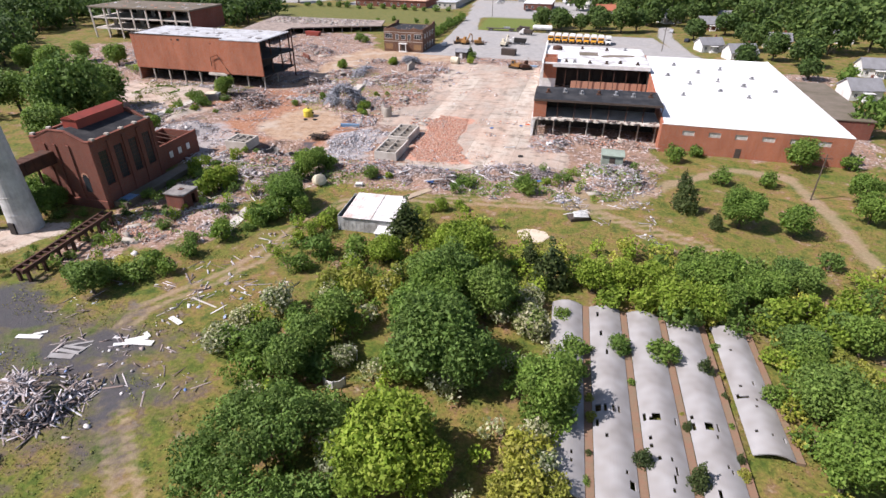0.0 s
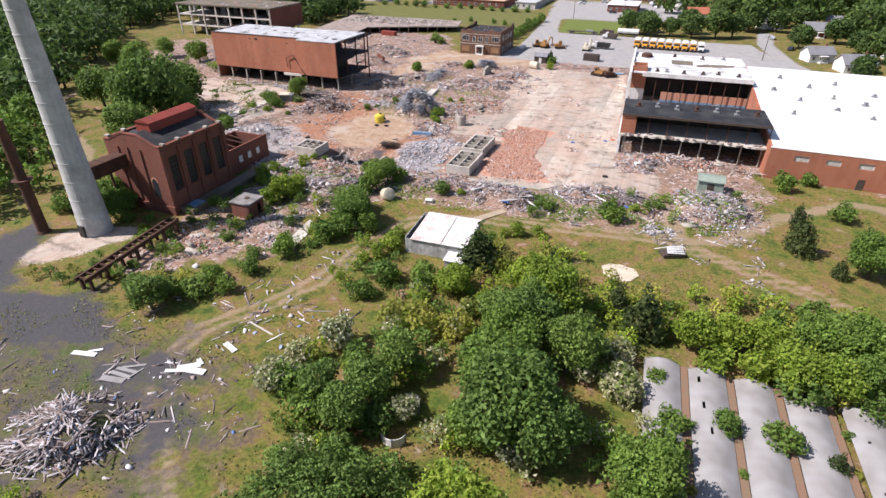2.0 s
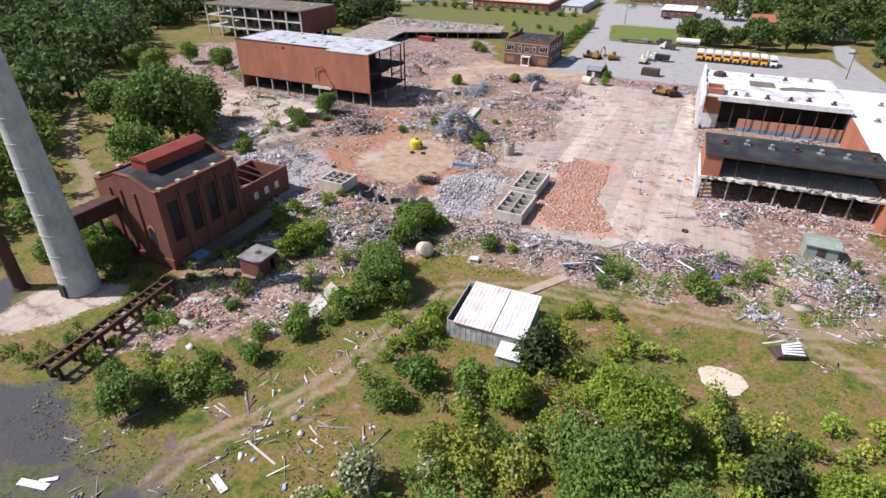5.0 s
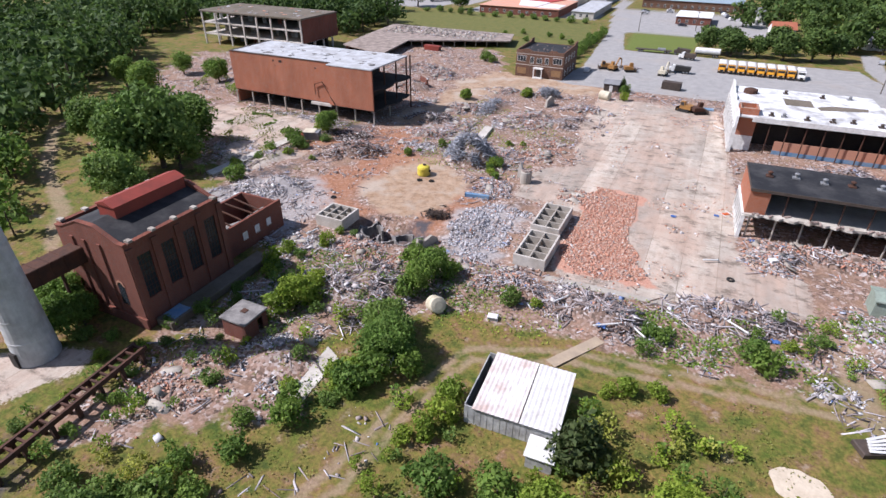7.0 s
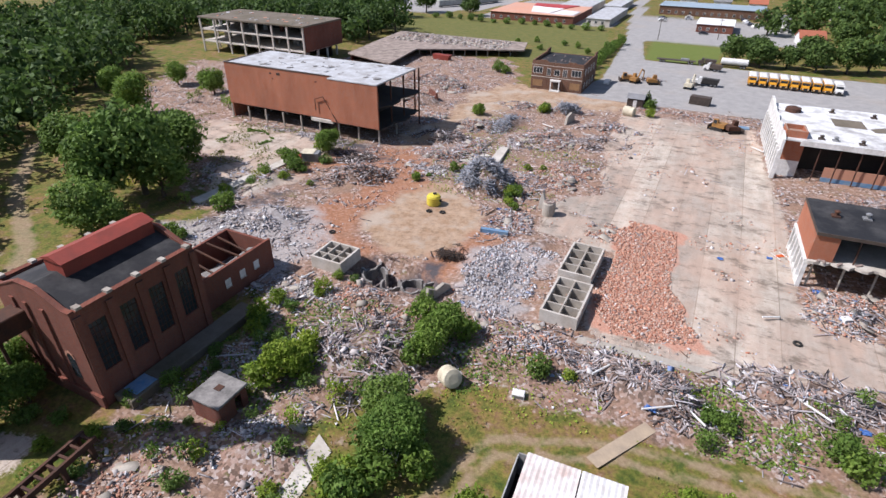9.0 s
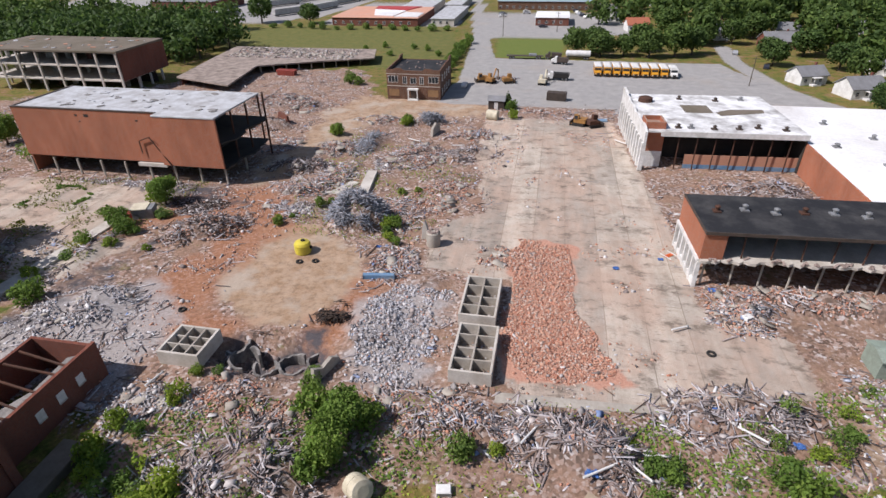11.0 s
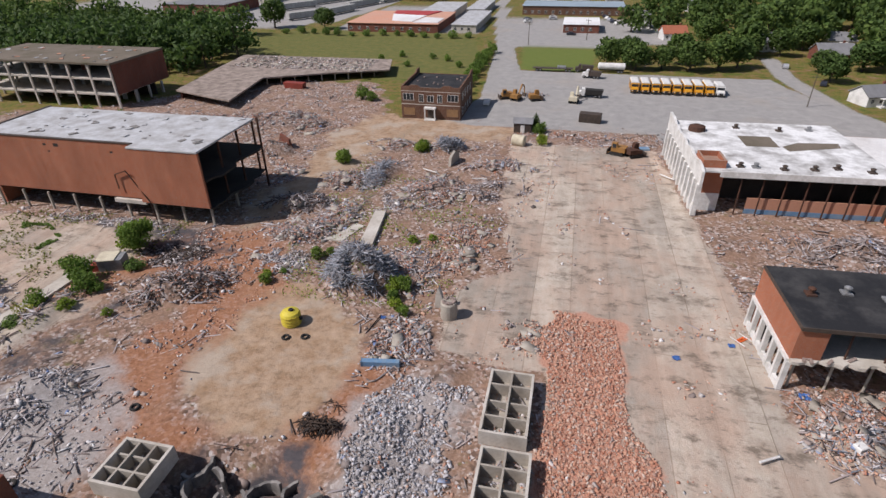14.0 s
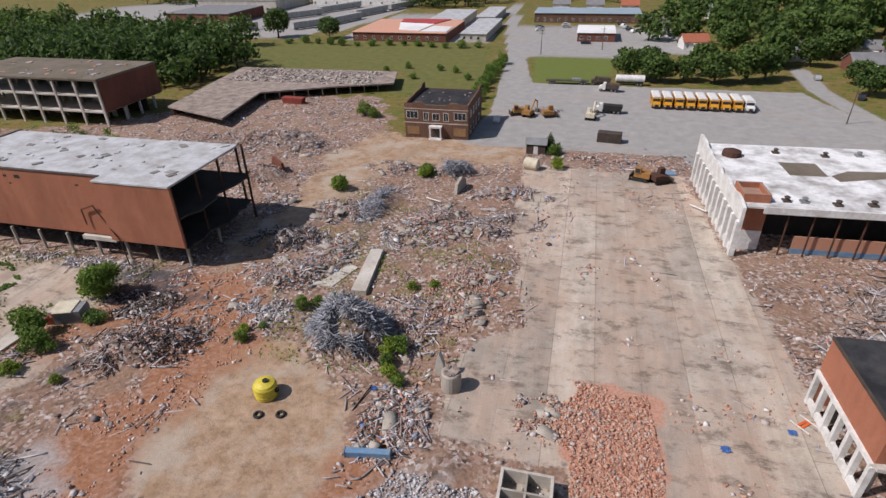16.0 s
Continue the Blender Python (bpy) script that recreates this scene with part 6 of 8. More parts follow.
weeds("weeds", [(-30, 42), (-4, 42), (-2, 72), (-36, 96), (-38, 60)], 4500, L_BRIGHT, 74, "weeds among the rubble heaps", 0.16)
weeds("weeds", [(-110, 10), (-60, 10), (-56, 60), (-110, 60)], 4500, L_WEED, 73, "weeds on the cracked yard", 0.24)

# ---- rubble ----
CUBE = np.array([(-1, -1, -1), (1, -1, -1), (1, 1, -1), (-1, 1, -1), (-1, -1, 1), (1, -1, 1), (1, 1, 1), (-1, 1, 1)], float) * 0.5
CUBE_F = np.array([(4, 5, 6, 7), (0, 1, 5, 4), (1, 2, 6, 5), (2, 3, 7, 6), (3, 0, 4, 7)])
# kind: materials, then length, width and height ranges, and the tilt in degrees
BITS = {
    "brick": (M_BRICKBITS, (0.12, 0.34), (0.1, 0.22), (0.07, 0.16), 40),
    "chunk": (M_CHUNKS, (0.18, 0.7), (0.14, 0.5), (0.08, 0.26), 30),
    "ash": (M_ASHBITS, (0.08, 0.4), (0.07, 0.28), (0.05, 0.16), 25),
    "plank": (M_WOOD, (0.8, 3.2), (0.08, 0.2), (0.04, 0.1), 14),
    "rod": (M_SCRAP, (1.0, 3.0), (0.06, 0.14), (0.05, 0.1), 35),
    "scrap": (M_TRASH, (0.2, 0.8), (0.15, 0.5), (0.03, 0.1), 25),
    "char": (M_CHAR, (0.6, 2.0), (0.05, 0.12), (0.04, 0.1), 35),
    "slab": (M_CONC, (0.9, 2.4), (0.6, 1.6), (0.12, 0.26), 16),
}


def debris(name, label, place, counts, seed, lift=0.25, category="rubble", dome=None, base=0.0):
    """Broken pieces thrown over an area: place(g, n) gives x and y, counts the number of each kind."""
    g = np.random.default_rng(seed)
    V, F, MI, mats = [], [], [], []
    o = 0
    for slot, (kind, n) in enumerate(counts.items()):
        mat, ln, wd, ht, tilt = BITS[kind]
        mats.append(mat)
        x, y = place(g, n)
        n = len(x)
        s = np.stack([g.uniform(*ln, n) * g.choice([0.7, 1, 1.3], n), g.uniform(*wd, n), g.uniform(*ht, n)], 1)
        s = s * np.clip(g.lognormal(-0.42, 0.45, n), 0.3, 1.7)[:, None] if kind in ("brick", "chunk", "ash", "scrap") else s
        v = CUBE[None] * s[:, None, :] * g.uniform(0.72, 1.15, (n, 8, 3))
        rz, rx, ry = g.uniform(0, 2 * np.pi, n), radians(tilt) * g.normal(0, 0.6, n), radians(tilt) * g.normal(0, 0.6, n)
        cz, sz, cx, sx, cy, sy = np.cos(rz), np.sin(rz), np.cos(rx), np.sin(rx), np.cos(ry), np.sin(ry)
        R = np.zeros((n, 3, 3))
        R[:, 0, 0], R[:, 0, 1], R[:, 0, 2] = cz * cy, cz * sy * sx - sz * cx, cz * sy * cx + sz * sx
        R[:, 1, 0], R[:, 1, 1], R[:, 1, 2] = sz * cy, sz * sy * sx + cz * cx, sz * sy * cx - cz * sx
        R[:, 2, 0], R[:, 2, 1], R[:, 2, 2] = -sy, cy * sx, cy * cx
        v = np.einsum("nij,nkj->nki", R, v)
        z = ground_height(x, y) + base + s[:, 2] * 0.3 + g.random(n) ** 2 * lift
        if dome is not None:
            z = z + dome(x, y) * g.random(n) ** 0.5
        v += np.stack([x, y, z], 1)[:, None, :]
        V.append(v.reshape(-1, 3))
        F.append((CUBE_F[None] + (o + np.arange(n) * 8)[:, None, None]).reshape(-1, 4))
        MI.append(np.full(n * 5, slot, np.int32))
        o += n * 8
    V, F = np.concatenate(V), np.concatenate(F)
    mid = np.array([V[:, 0].mean(), V[:, 1].mean(), 0])
    me = bpy.data.meshes.new(name)
    me.vertices.add(len(V))
    me.vertices.foreach_set("co", (V - mid).ravel())
    me.loops.add(F.size)
    me.loops.foreach_set("vertex_index", F.ravel().astype(np.int32))
    me.polygons.add(len(F))
    me.polygons.foreach_set("loop_start", np.arange(0, F.size, 4))
    for mt in mats:
        me.materials.append(mt)
    me.polygons.foreach_set("material_index", np.concatenate(MI))
    me.update()
    me.validate()
    ob = new(name, me)
    ob.location = mid
    return tagged(ob, label, category, kind="stuff")


STRIPS = [[(-23.9, 57.4), (-21.7, 57.6), (-23.2, 69.5), (-25.2, 69.3)], [(-31, 58.5), (-27.5, 58.5), (-25.6, 64.5), (-27.4, 65), (-29.2, 60.6)], [(-29, 70), (-26, 70), (-24, 92), (-28, 92)], [(-9, 68), (-4, 66), (-3, 70), (-9, 72)]]


def blob(x, y, rx, ry, turn=0.0, power=0.6):
    def place(g, n):
        a, r = g.uniform(0, 2 * np.pi, n), g.random(n) ** power * g.uniform(0.8, 1.25, n)
        u, v = np.cos(a) * r * rx, np.sin(a) * r * ry
        c, s = math.cos(radians(turn)), math.sin(radians(turn))
        px, py = x + u * c - v * s, y + u * s + v * c
        keep = vnoise(px, py, 1.6, 5) * 0.6 + vnoise(px, py, 4.5, 6) * 0.4 > 0.44
        for p in STRIPS:
            keep &= inside_distance(px, py, p) < 0.1
        return px[keep], py[keep]
    return place


def over(area, holes=(), grain=3.0, bias=0.42, ragged=4.5):
    ax, ay = np.array(area).T

    def place(g, n):
        x, y = g.uniform(ax.min(), ax.max(), n * 4), g.uniform(ay.min(), ay.max(), n * 4)
        ok = (inside_distance(x, y, area) + (vnoise(x, y, 2.6, 33) - 0.5) * ragged > 0) & (vnoise(x, y, grain, 8) * 0.7 + vnoise(x, y, grain * 3, 9) * 0.3 > bias)
        for h in holes:
            ok &= inside_distance(x, y, h) < 0.3
        return x[ok][:n], y[ok][:n]
    return place


MIX = {"slab": 9, "brick": 640, "chunk": 120, "plank": 150, "rod": 40, "scrap": 60}
TIMBER = {"plank": 520, "brick": 160, "chunk": 80, "scrap": 40}
RED = {"slab": 7, "brick": 900, "chunk": 120, "plank": 50}
GREY = {"slab": 5, "ash": 500, "chunk": 120, "plank": 90, "scrap": 50}


def times(c, k):
    return {a: int(b * k * (1.6 if a in ("brick", "ash") else 1.25)) for a, b in c.items()}


heap_rows = [
    (-45.8, 41, 7, 4.5, 25, {"char": 420, "plank": 260, "brick": 700, "chunk": 120}, 1.3, "dark heap of charred timber and bricks"), (-50, 17, 7, 4.5, 30, GREY, 1.2, "heap of grey rods and timber"),
    (-14, 52, 4, 7, 0, MIX, 1.1, "overgrown rubble heap"), (-35, 60.5, 5, 4, 10, MIX, 1.3, "mixed brick and timber rubble"),
    (-41, 70.5, 6, 4, 15, {"char": 360, "plank": 340, "slab": 12, "brick": 260, "chunk": 160}, 1.3, "dark heap of timber and concrete plates"), (-31, 68, 3.4, 5.5, 0, MIX, 1.0, "rubble heap with broken concrete"),
    (-8, 62, 5, 9, 0, RED, 1.6, "broad low spread of broken bricks"), (-34.6, 51, 4.5, 3, 0, GREY, 0.9, "plates and scraps beside the concrete pad"),
    (-17.5, 80.5, 6.5, 6.5, 10, MIX, 2.0, "heap of demolition rubble"), (-29.3, 87, 3.4, 7.5, -10, {"rod": 420, "scrap": 120, "brick": 200, "plank": 120}, 1.3, "blue-grey ridge of steel scrap and rubble"),
    (-36, 82.5, 5.5, 4, 0, MIX, 1.3, "low brick and steel rubble heap"), (-5.6, 83, 5.8, 3.4, 20, TIMBER, 1.3, "curved ridge of rubble"),
    (-19.6, 104.2, 5.2, 3.4, 0, MIX, 1.0, "rubble heap beside the drive"), (-32.5, 105.5, 6, 3, 0, MIX, 0.8, "low rubble bank by the drive"),
    (-5, 96, 8, 2.6, 5, MIX, 1.1, "rubble bank across the slab end"), (-24, 75, 5, 4, 30, GREY, 0.8, "loose plaster and boards"),
    (-61, 95, 7.5, 5, 0, RED, 1.5, "heap of bricks and concrete plates"), (-66, 116, 14, 9, 0, MIX, 2.6, "wide debris field with roof beams"),
    (-85, 112, 12, 8, 0, RED, 1.0, "low brick debris by the frame building"), (-16, -5, 8, 7.5, 40, TIMBER, 2.8, "large heap of weathered boards"),
    (-20, 5, 6, 3, 0, RED, 1.0, "rubble round the sunken pit"), (3, 7, 8, 3.6, -10, MIX, 1.6, "rubble ridge with boards and sheet"),
    (16, 5, 8, 4, -10, TIMBER, 1.8, "heap of splintered boards and pipes"), (33, 12, 8, 4, 10, TIMBER, 1.3, "rubble ridge along the slab edge"),
    (-16, -20.5, 5, 5, 0, GREY, 1.6, "grey plaster and lath debris"), (48, 57, 13, 5, 0, MIX, 2.0, "collapsed roof timbers in the court"),
    (52, 67, 9, 8, 0, TIMBER, 2.0, "heap of fallen roof timbers"), (49, 35, 14, 3, 0, RED, 1.6, "bank of broken bricks before the wing"),
    (53, 14, 6, 8, 0, GREY, 1.5, "overgrown heap of sheet and boards"), (-8.3, -64.6, 5.5, 4.2, 20, {"plank": 900, "scrap": 160, "ash": 200}, 1.2, "pile of grey boards and sheets"),
    (38.5, 30.5, 4, 4.4, 0, MIX, 1.0, "small heap of scrap and litter"), (-60, 29, 2.6, 8, 5, TIMBER, 0.9, "strip of grey boards along the kerb"), (-72, 30, 6, 5, 0, GREY, 1.1, "grey debris in the yard"),
    (-105, 75, 14, 9, 0, GREY, 1.3, "debris field under the trees"), (-120, 95, 18, 10, 0, MIX, 1.2, "debris field by the wood"), (-72, 57, 11, 2, 0, GREY, 1.2, "boards fallen along the open ground floor"),
    (-30, 2, 6, 4, 0, GREY, 1.2, "grey litter beside the annex"), (-25, -28, 6, 5, 0, RED, 0.7, "scattered bricks on the old floor"), (-48, -5, 4, 7, 0, MIX, 0.9, "rubble behind the boiler house"),
    (-50, 84, 3, 7, 0, MIX, 0.9, "rubble along the torn end"), (44, 2, 3, 2, 0, GREY, 0.4, "small heap by the track"), (6, 40, 4, 3, 0, RED, 0.6, "thin spread of broken bricks"),
    (-10.5, 36, 3.2, 5, 0, MIX, 0.8, "bricks and boards beside the blue beam"), (-53, 48.5, 5.5, 3, 20, {"char": 500, "plank": 160, "chunk": 120}, 1.0, "dark brush and boards by the brick block"), (-24, -11, 5, 4, 0, GREY, 0.9, "plaster litter under the bushes"),
]
for i, (x, y, rx, ry, a, c, k, lab) in enumerate(heap_rows):
    debris("rubble_heap", lab, blob(x, y, rx * 1.08, ry * 1.08, a), times(c, k), 200 + i)
debris("brick_rubble", "field of crushed red brick", over(BRICKS, (), 2.0, 0.12, 2.5), {"brick": 12000, "chunk": 60}, 300, 0.12)
debris("plaster_rubble", "field of crushed grey plaster", over(ASH, (), 1.5, 0.3), {"ash": 4200, "chunk": 200, "scrap": 100, "brick": 300}, 301, 0.2)
debris("plaster_rubble", "grey dust and plaster litter", over(ASH_B, (), 2.5, 0.45), {"ash": 1300, "plank": 200, "scrap": 120}, 302, 0.12)
debris("rubble_litter", "thin litter of brick and wood across the site", over(DIRT, (PLAZA, PAD, PALE, DRIVE, LANE), 3.2, 0.52), {"brick": 11000, "chunk": 4600, "plank": 4000, "scrap": 1900, "ash": 4000}, 303, 0.16)
debris("rubble_litter", "sparse litter on the concrete floor", over(PLAZA, (), 5.0, 0.6), {"brick": 1800, "chunk": 420, "scrap": 160, "plank": 60}, 304, 0.02)
debris("rubble_litter", "crushed brick on red earth", over(REDDIRT, (), 2.0, 0.45), {"brick": 1500, "chunk": 160}, 305, 0.05)
debris("rubble_litter", "litter on the low warehouse roof", lambda g, n: (g.uniform(-112, -62, n), g.uniform(164, 183, n)), {"slab": 160, "brick": 500, "chunk": 700, "plank": 500}, 306, 0.15, base=2.75)
debris("site_litter", "boards and scraps lying in the grass", over([(-30, -62), (6, -68), (10, -40), (0, -20), (-12, -40)], (), 3.0, 0.5), {"plank": 160, "scrap": 90, "chunk": 120}, 307, 0.03)
debris("site_litter", "boards and scraps beside the track", over([(14, -4), (44, -2), (60, -12), (60, 12), (20, 6)], (), 3.0, 0.5), {"plank": 260, "scrap": 110, "chunk": 160}, 308, 0.03)
debris("scrap_steel_pile", "tangled pile of grey scrap steel", blob(-20.4, 48.4, 4.6, 4.0, 0, 0.5), {"rod": 4200}, 310, 0.5, "scrap pile", dome=lambda x, y: 1.2 * np.clip(1 - ((x + 20.4) / 5) ** 2 - ((y - 48.4) / 4.4) ** 2, 0, 1))
debris("scrap_steel_pile", "low pile of blue-grey scrap steel", blob(-29.6, 87, 2.4, 6.0, -10, 0.55), {"rod": 900, "scrap": 80}, 311, 0.5, "scrap pile")
debris("scrap_steel_pile", "scrap steel beside a wall stub", blob(-18.4, 104, 2.4, 2.6, 0, 0.55), {"rod": 700}, 312, 0.6, "scrap pile", dome=lambda x, y: 1.0 + 0 * x)
debris("burnt_brush_pile", "dark pile of charred brush", blob(-15, 21.5, 2.6, 2.0, 0, 0.55), {"char": 420}, 313, 0.3, "brush pile", dome=lambda x, y: 1.0 + 0 * x)

# ---- yard things ----
def gz(x, y):
    return float(ground_height(x, y))


def lying_drum(name, x, y, r, length, rz, mat, label, category, tip=0.0):
    t = thing(name, x, y, gz(x, y) + r * 0.9, rz, label, category)
    b = Build().tube([(0, 0, -length / 2, r * 0.55), (0, 0, -length / 2 + 0.12, r * 0.93), (0, 0, -length / 2 + 0.25, r), (0, 0, length / 2 - 0.25, r), (0, 0, length / 2 - 0.1, r * 0.93), (0, 0, length / 2, r * 0.5)], 20)
    ob = part("shell", b, mat, t, smooth=False)
    ob.rotation_euler = (radians(90 - tip), 0, 0)
    hoop = part("band", Build().tube([(0, 0, -0.08, r + 0.03), (0, 0, 0.08, r + 0.03)], 20), mat, t)
    hoop.rotation_euler = ob.rotation_euler
    return t


def yellow_tank():
    x, y = -25.8, 36.6
    t = thing("plastic_tank", x, y, gz(x, y), 0, "yellow plastic tank standing on the concrete pad", "tank")
    part("shell", Build().tube([(0, 0, 0, 1.2), (0, 0, 0.15, 1.3), (0, 0, 1.6, 1.3), (0, 0, 1.9, 1.15), (0, 0, 2.15, 0.6), (0, 0, 2.2, 0.1)], 24), M_YELLOW, t)
    for z in (0.5, 1.0, 1.5):
        part("rib", Build().tube([(0, 0, z, 1.34), (0, 0, z + 0.1, 1.34)], 24), M_YELLOW, t)
    part("lid", Build().tube([(0.2, 0, 2.15, 0.34), (0.2, 0, 2.32, 0.34), (0.2, 0, 2.36, 0.25)], 14), M_TYRE, t, "black screw lid")
    part("outlet", Build().box(1.25, 1.6, -0.2, 0.2, 0.9, 1.3), M_TYRE, t, "black valve fitting")


def tyre(x, y, tilt=0):
    t = thing("old_tyre", x, y, gz(x, y), 0, "worn black tyre lying on dusty concrete", "tyre", "loose tyres")
    b = Build()
    n, k = 16, 8
    vs = [((0.42 + 0.16 * math.cos(2 * math.pi * j / k)) * math.cos(2 * math.pi * i / n), (0.42 + 0.16 * math.cos(2 * math.pi * j / k)) * math.sin(2 * math.pi * i / n), 0.14 + 0.14 * math.sin(2 * math.pi * j / k)) for i in range(n) for j in range(k)]
    fs = [(i * k + j, ((i + 1) % n) * k + j, ((i + 1) % n) * k + (j + 1) % k, i * k + (j + 1) % k) for i in range(n) for j in range(k)]
    part("tread", b.add(vs, fs), M_TYRE, t)


yellow_tank()
for x, y in ((-25.2, 33.6), (-22.8, 34.2), (-41, 8), (-36, 19), (33, 22)):
    tyre(x, y)
lying_drum("storage_tank", -3.1, -3.8, 1.15, 2.3, 50, M_CREAM, "cream plastic tank lying in grass", "tank", 25)
lying_drum("storage_tank", -3.4, 110.4, 1.3, 3.2, 75, M_CREAM, "cream tank lying at the slab edge", "tank")
for x, y, w, d, h, rz, lab in ((-4.1, -15.6, 1.9, 1.3, 0.7, 20, "dented white metal box lying in weeds"), (-7.2, -13.0, 1.2, 0.9, 0.6, 60, "white broken appliance among bushes"), (38.6, 28.7, 1.1, 0.9, 0.5, 30, "white foam block on the concrete"), (4.6, -2.2, 1.4, 1.0, 0.6, 10, "pale block at the rubble edge")):
    t = thing("white_box", x, y, gz(x, y), rz, lab, "box")
    part("body", Build().box(-w / 2, w / 2, -d / 2, d / 2, -0.05, h, bevel=0.08), M_WHITE, t)
    part("panel", Build().box(-w / 2 + 0.1, w / 2 - 0.1, -d / 2 - 0.02, -d / 2, 0.1, h - 0.12), M_GREYMETAL, t)

# concrete stub with a rubble cap
t = thing("concrete_pier", -5.5, 42.3, 0, 0, "round broken concrete pier stub", "pier")
part("shaft", Build().tube([(0, 0, -0.2, 1.15), (0, 0, 2.3, 1.15), (0.05, 0, 2.5, 1.0)], 20), M_CONC, t)
pr = random.Random(6)
for i in range(14):
    a = pr.uniform(0, 6.28)
    part("broken_top", Build().box(-.25, .25, -.18, .18, -.1, .25, m=pose(0.7 * math.cos(a), 0.7 * math.sin(a), 2.5, pr.uniform(-30, 30), pr.uniform(-30, 30), pr.uniform(0, 90))), M_CHUNKS, t)
part("stub_wall", Build().prism([(-2.4, 0), (-1.2, 0), (-1.3, 1.8), (-1.8, 3.4), (-2.2, 2.2)], "y", 1.5, 2.3), M_CONC_PALE, t)

t = thing("blue_beam", -11.5, 31.2, gz(-11.5, 31.2), 9, "faded blue steel box beam on the ground", "beam")
part("web", Build().box(-2.3, 2.3, -0.35, 0.35, -0.05, 0.75, bevel=0.05), M_BLUE, t)
part("end_plate", Build().box(-2.36, -2.3, -0.42, 0.42, -0.05, 0.8), M_BLUE, t)

t = thing("road_barrier", 31.6, 45.0, 0, 40, "tipped orange plastic road barrier", "barrier")
part("board", Build().box(-0.8, 0.8, -0.3, -0.06, 0.02, 0.12), M_ORANGE, t)
part("board", Build().box(-0.8, 0.8, 0.06, 0.3, 0.02, 0.12), M_ORANGE, t)
for s in (-0.8, 0.8):
    part("leg", Build().box(s - 0.06, s + 0.06, -1.1, 1.0, 0.12, 0.2), M_WHITE, t)
for x, y, k in ((23.2, 39.9, 0.45), (36.1, 36.0, 0.6), (30.2, 43.6, 0.4), (18.0, 1.8, 0.6), (-14.2, 40.2, 0.4), (38.5, 9.0, 0.5), (31.3, 12.0, 0.4)):
    t = thing("tarpaulin", x, y, gz(x, y), 0, "crumpled blue plastic tarpaulin", "tarpaulin", "blue tarpaulins")
    n = 8
    q = random.Random(int(x * 10))
    vs = [((i / n - 0.5) * 2 * k + q.uniform(-.1, .1), (j / n - 0.5) * 1.6 * k + q.uniform(-.1, .1), 0.06 + q.random() * 0.4 * k) for i in range(n + 1) for j in range(n + 1)]
    b = Build().add(vs, [(i * (n + 1) + j, (i + 1) * (n + 1) + j, (i + 1) * (n + 1) + j + 1, i * (n + 1) + j + 1) for i in range(n) for j in range(n)])
    ob = part("sheet", b, M_TARP, t)

# pale concrete strips left among the rubble
for name, pts, lab in (("concrete_strip", [(-23.9, 57.4), (-21.7, 57.6), (-23.2, 69.5), (-25.2, 69.3)], "pale narrow concrete strip among rubble"),
                       ("concrete_strip", [(-31, 58.5), (-27.5, 58.5), (-25.6, 64.5), (-27.4, 65), (-29.2, 60.6)], "bent pale concrete walk"),
                       ("concrete_strip", [(-66.5, 17), (-64.0, 16.4), (-62.4, 44), (-64.6, 44)], "long pale concrete kerb walk"),
                       ("concrete_strip", [(-10.7, -27.4), (-8.8, -27), (-9.4, -17.6), (-11.8, -16.4)], "short grey concrete walk"),
                       ("concrete_strip", [(8, 9.6), (33, 11.6), (33, 12.4), (8, 11.2)], "raised concrete slab edge")):
    t = thing(name, 0, 0, 0, 0, lab, "concrete slab")
    part("slab", Build().prism(pts, "z", -0.2, 0.4 if "kerb" in lab else 0.75 if "narrow" in lab else 0.1), M_CONC if "edge" in lab else M_CONC_PALE, t)

# big plank, broken boards, white sheets in the grass
def boards(name, label, x, y, rows, mat, rz=0.0):
    t = thing(name, x, y, gz(x, y), rz, label, "boards")
    for (dx, dy, ln, w, a) in rows:
        part("board", Build().box(-ln / 2, ln / 2, -w / 2, w / 2, 0.0, 0.09, m=pose(dx, dy, 0.06 + 0.02 * abs(dx), 0, 2, a)), mat, t)
    return t


boards("wooden_ramp", "long weathered plywood ramp", 16.2, -3.8, [(0, 0, 8.6, 1.5, 59)], worn("weathered_plywood", (0.46, 0.36, 0.25), (0.30, 0.24, 0.18), 0.9, big=0.6, fine=4))
boards("board_stack", "row of grey weathered boards on dirt", -10.2, -56.6, [(0.2, 1.6, 2.6, 0.35, 35), (0, 0.8, 2.7, 0.45, 8), (0, 0, 2.8, 0.5, 3), (-0.3, -0.9, 2.9, 0.8, 12), (1.4, 0.9, 1.8, 0.2, 80)], M_VAULT)
boards("white_sheets", "white plastic sheets lying on dirt", -3.6, -53.0, [(-0.4, 0.3, 2.6, 0.9, 40), (0.9, 0.0, 2.2, 0.9, 12), (-1.0, -0.7, 3.0, 0.5, 25), (0.2, 1.4, 1.2, 0.5, -30)], M_WHITE)
boards("white_board", "single white board in grass", -1.9, -48.2, [(0, 0, 2.2, 0.7, -20)], M_WHITE)
boards("white_board", "pale board near the dark pool", -17.3, -55.6, [(0, 0, 3.0, 0.7, 15), (0.8, 0.9, 1.6, 0.4, 40)], M_WHITE)
boards("fallen_branch", "bleached fallen branch in the grass", -0.8, -43.8, [(0, 0, 4.4, 0.22, -12), (-1.6, 0.8, 1.8, 0.2, 50)], M_CONC_PALE)

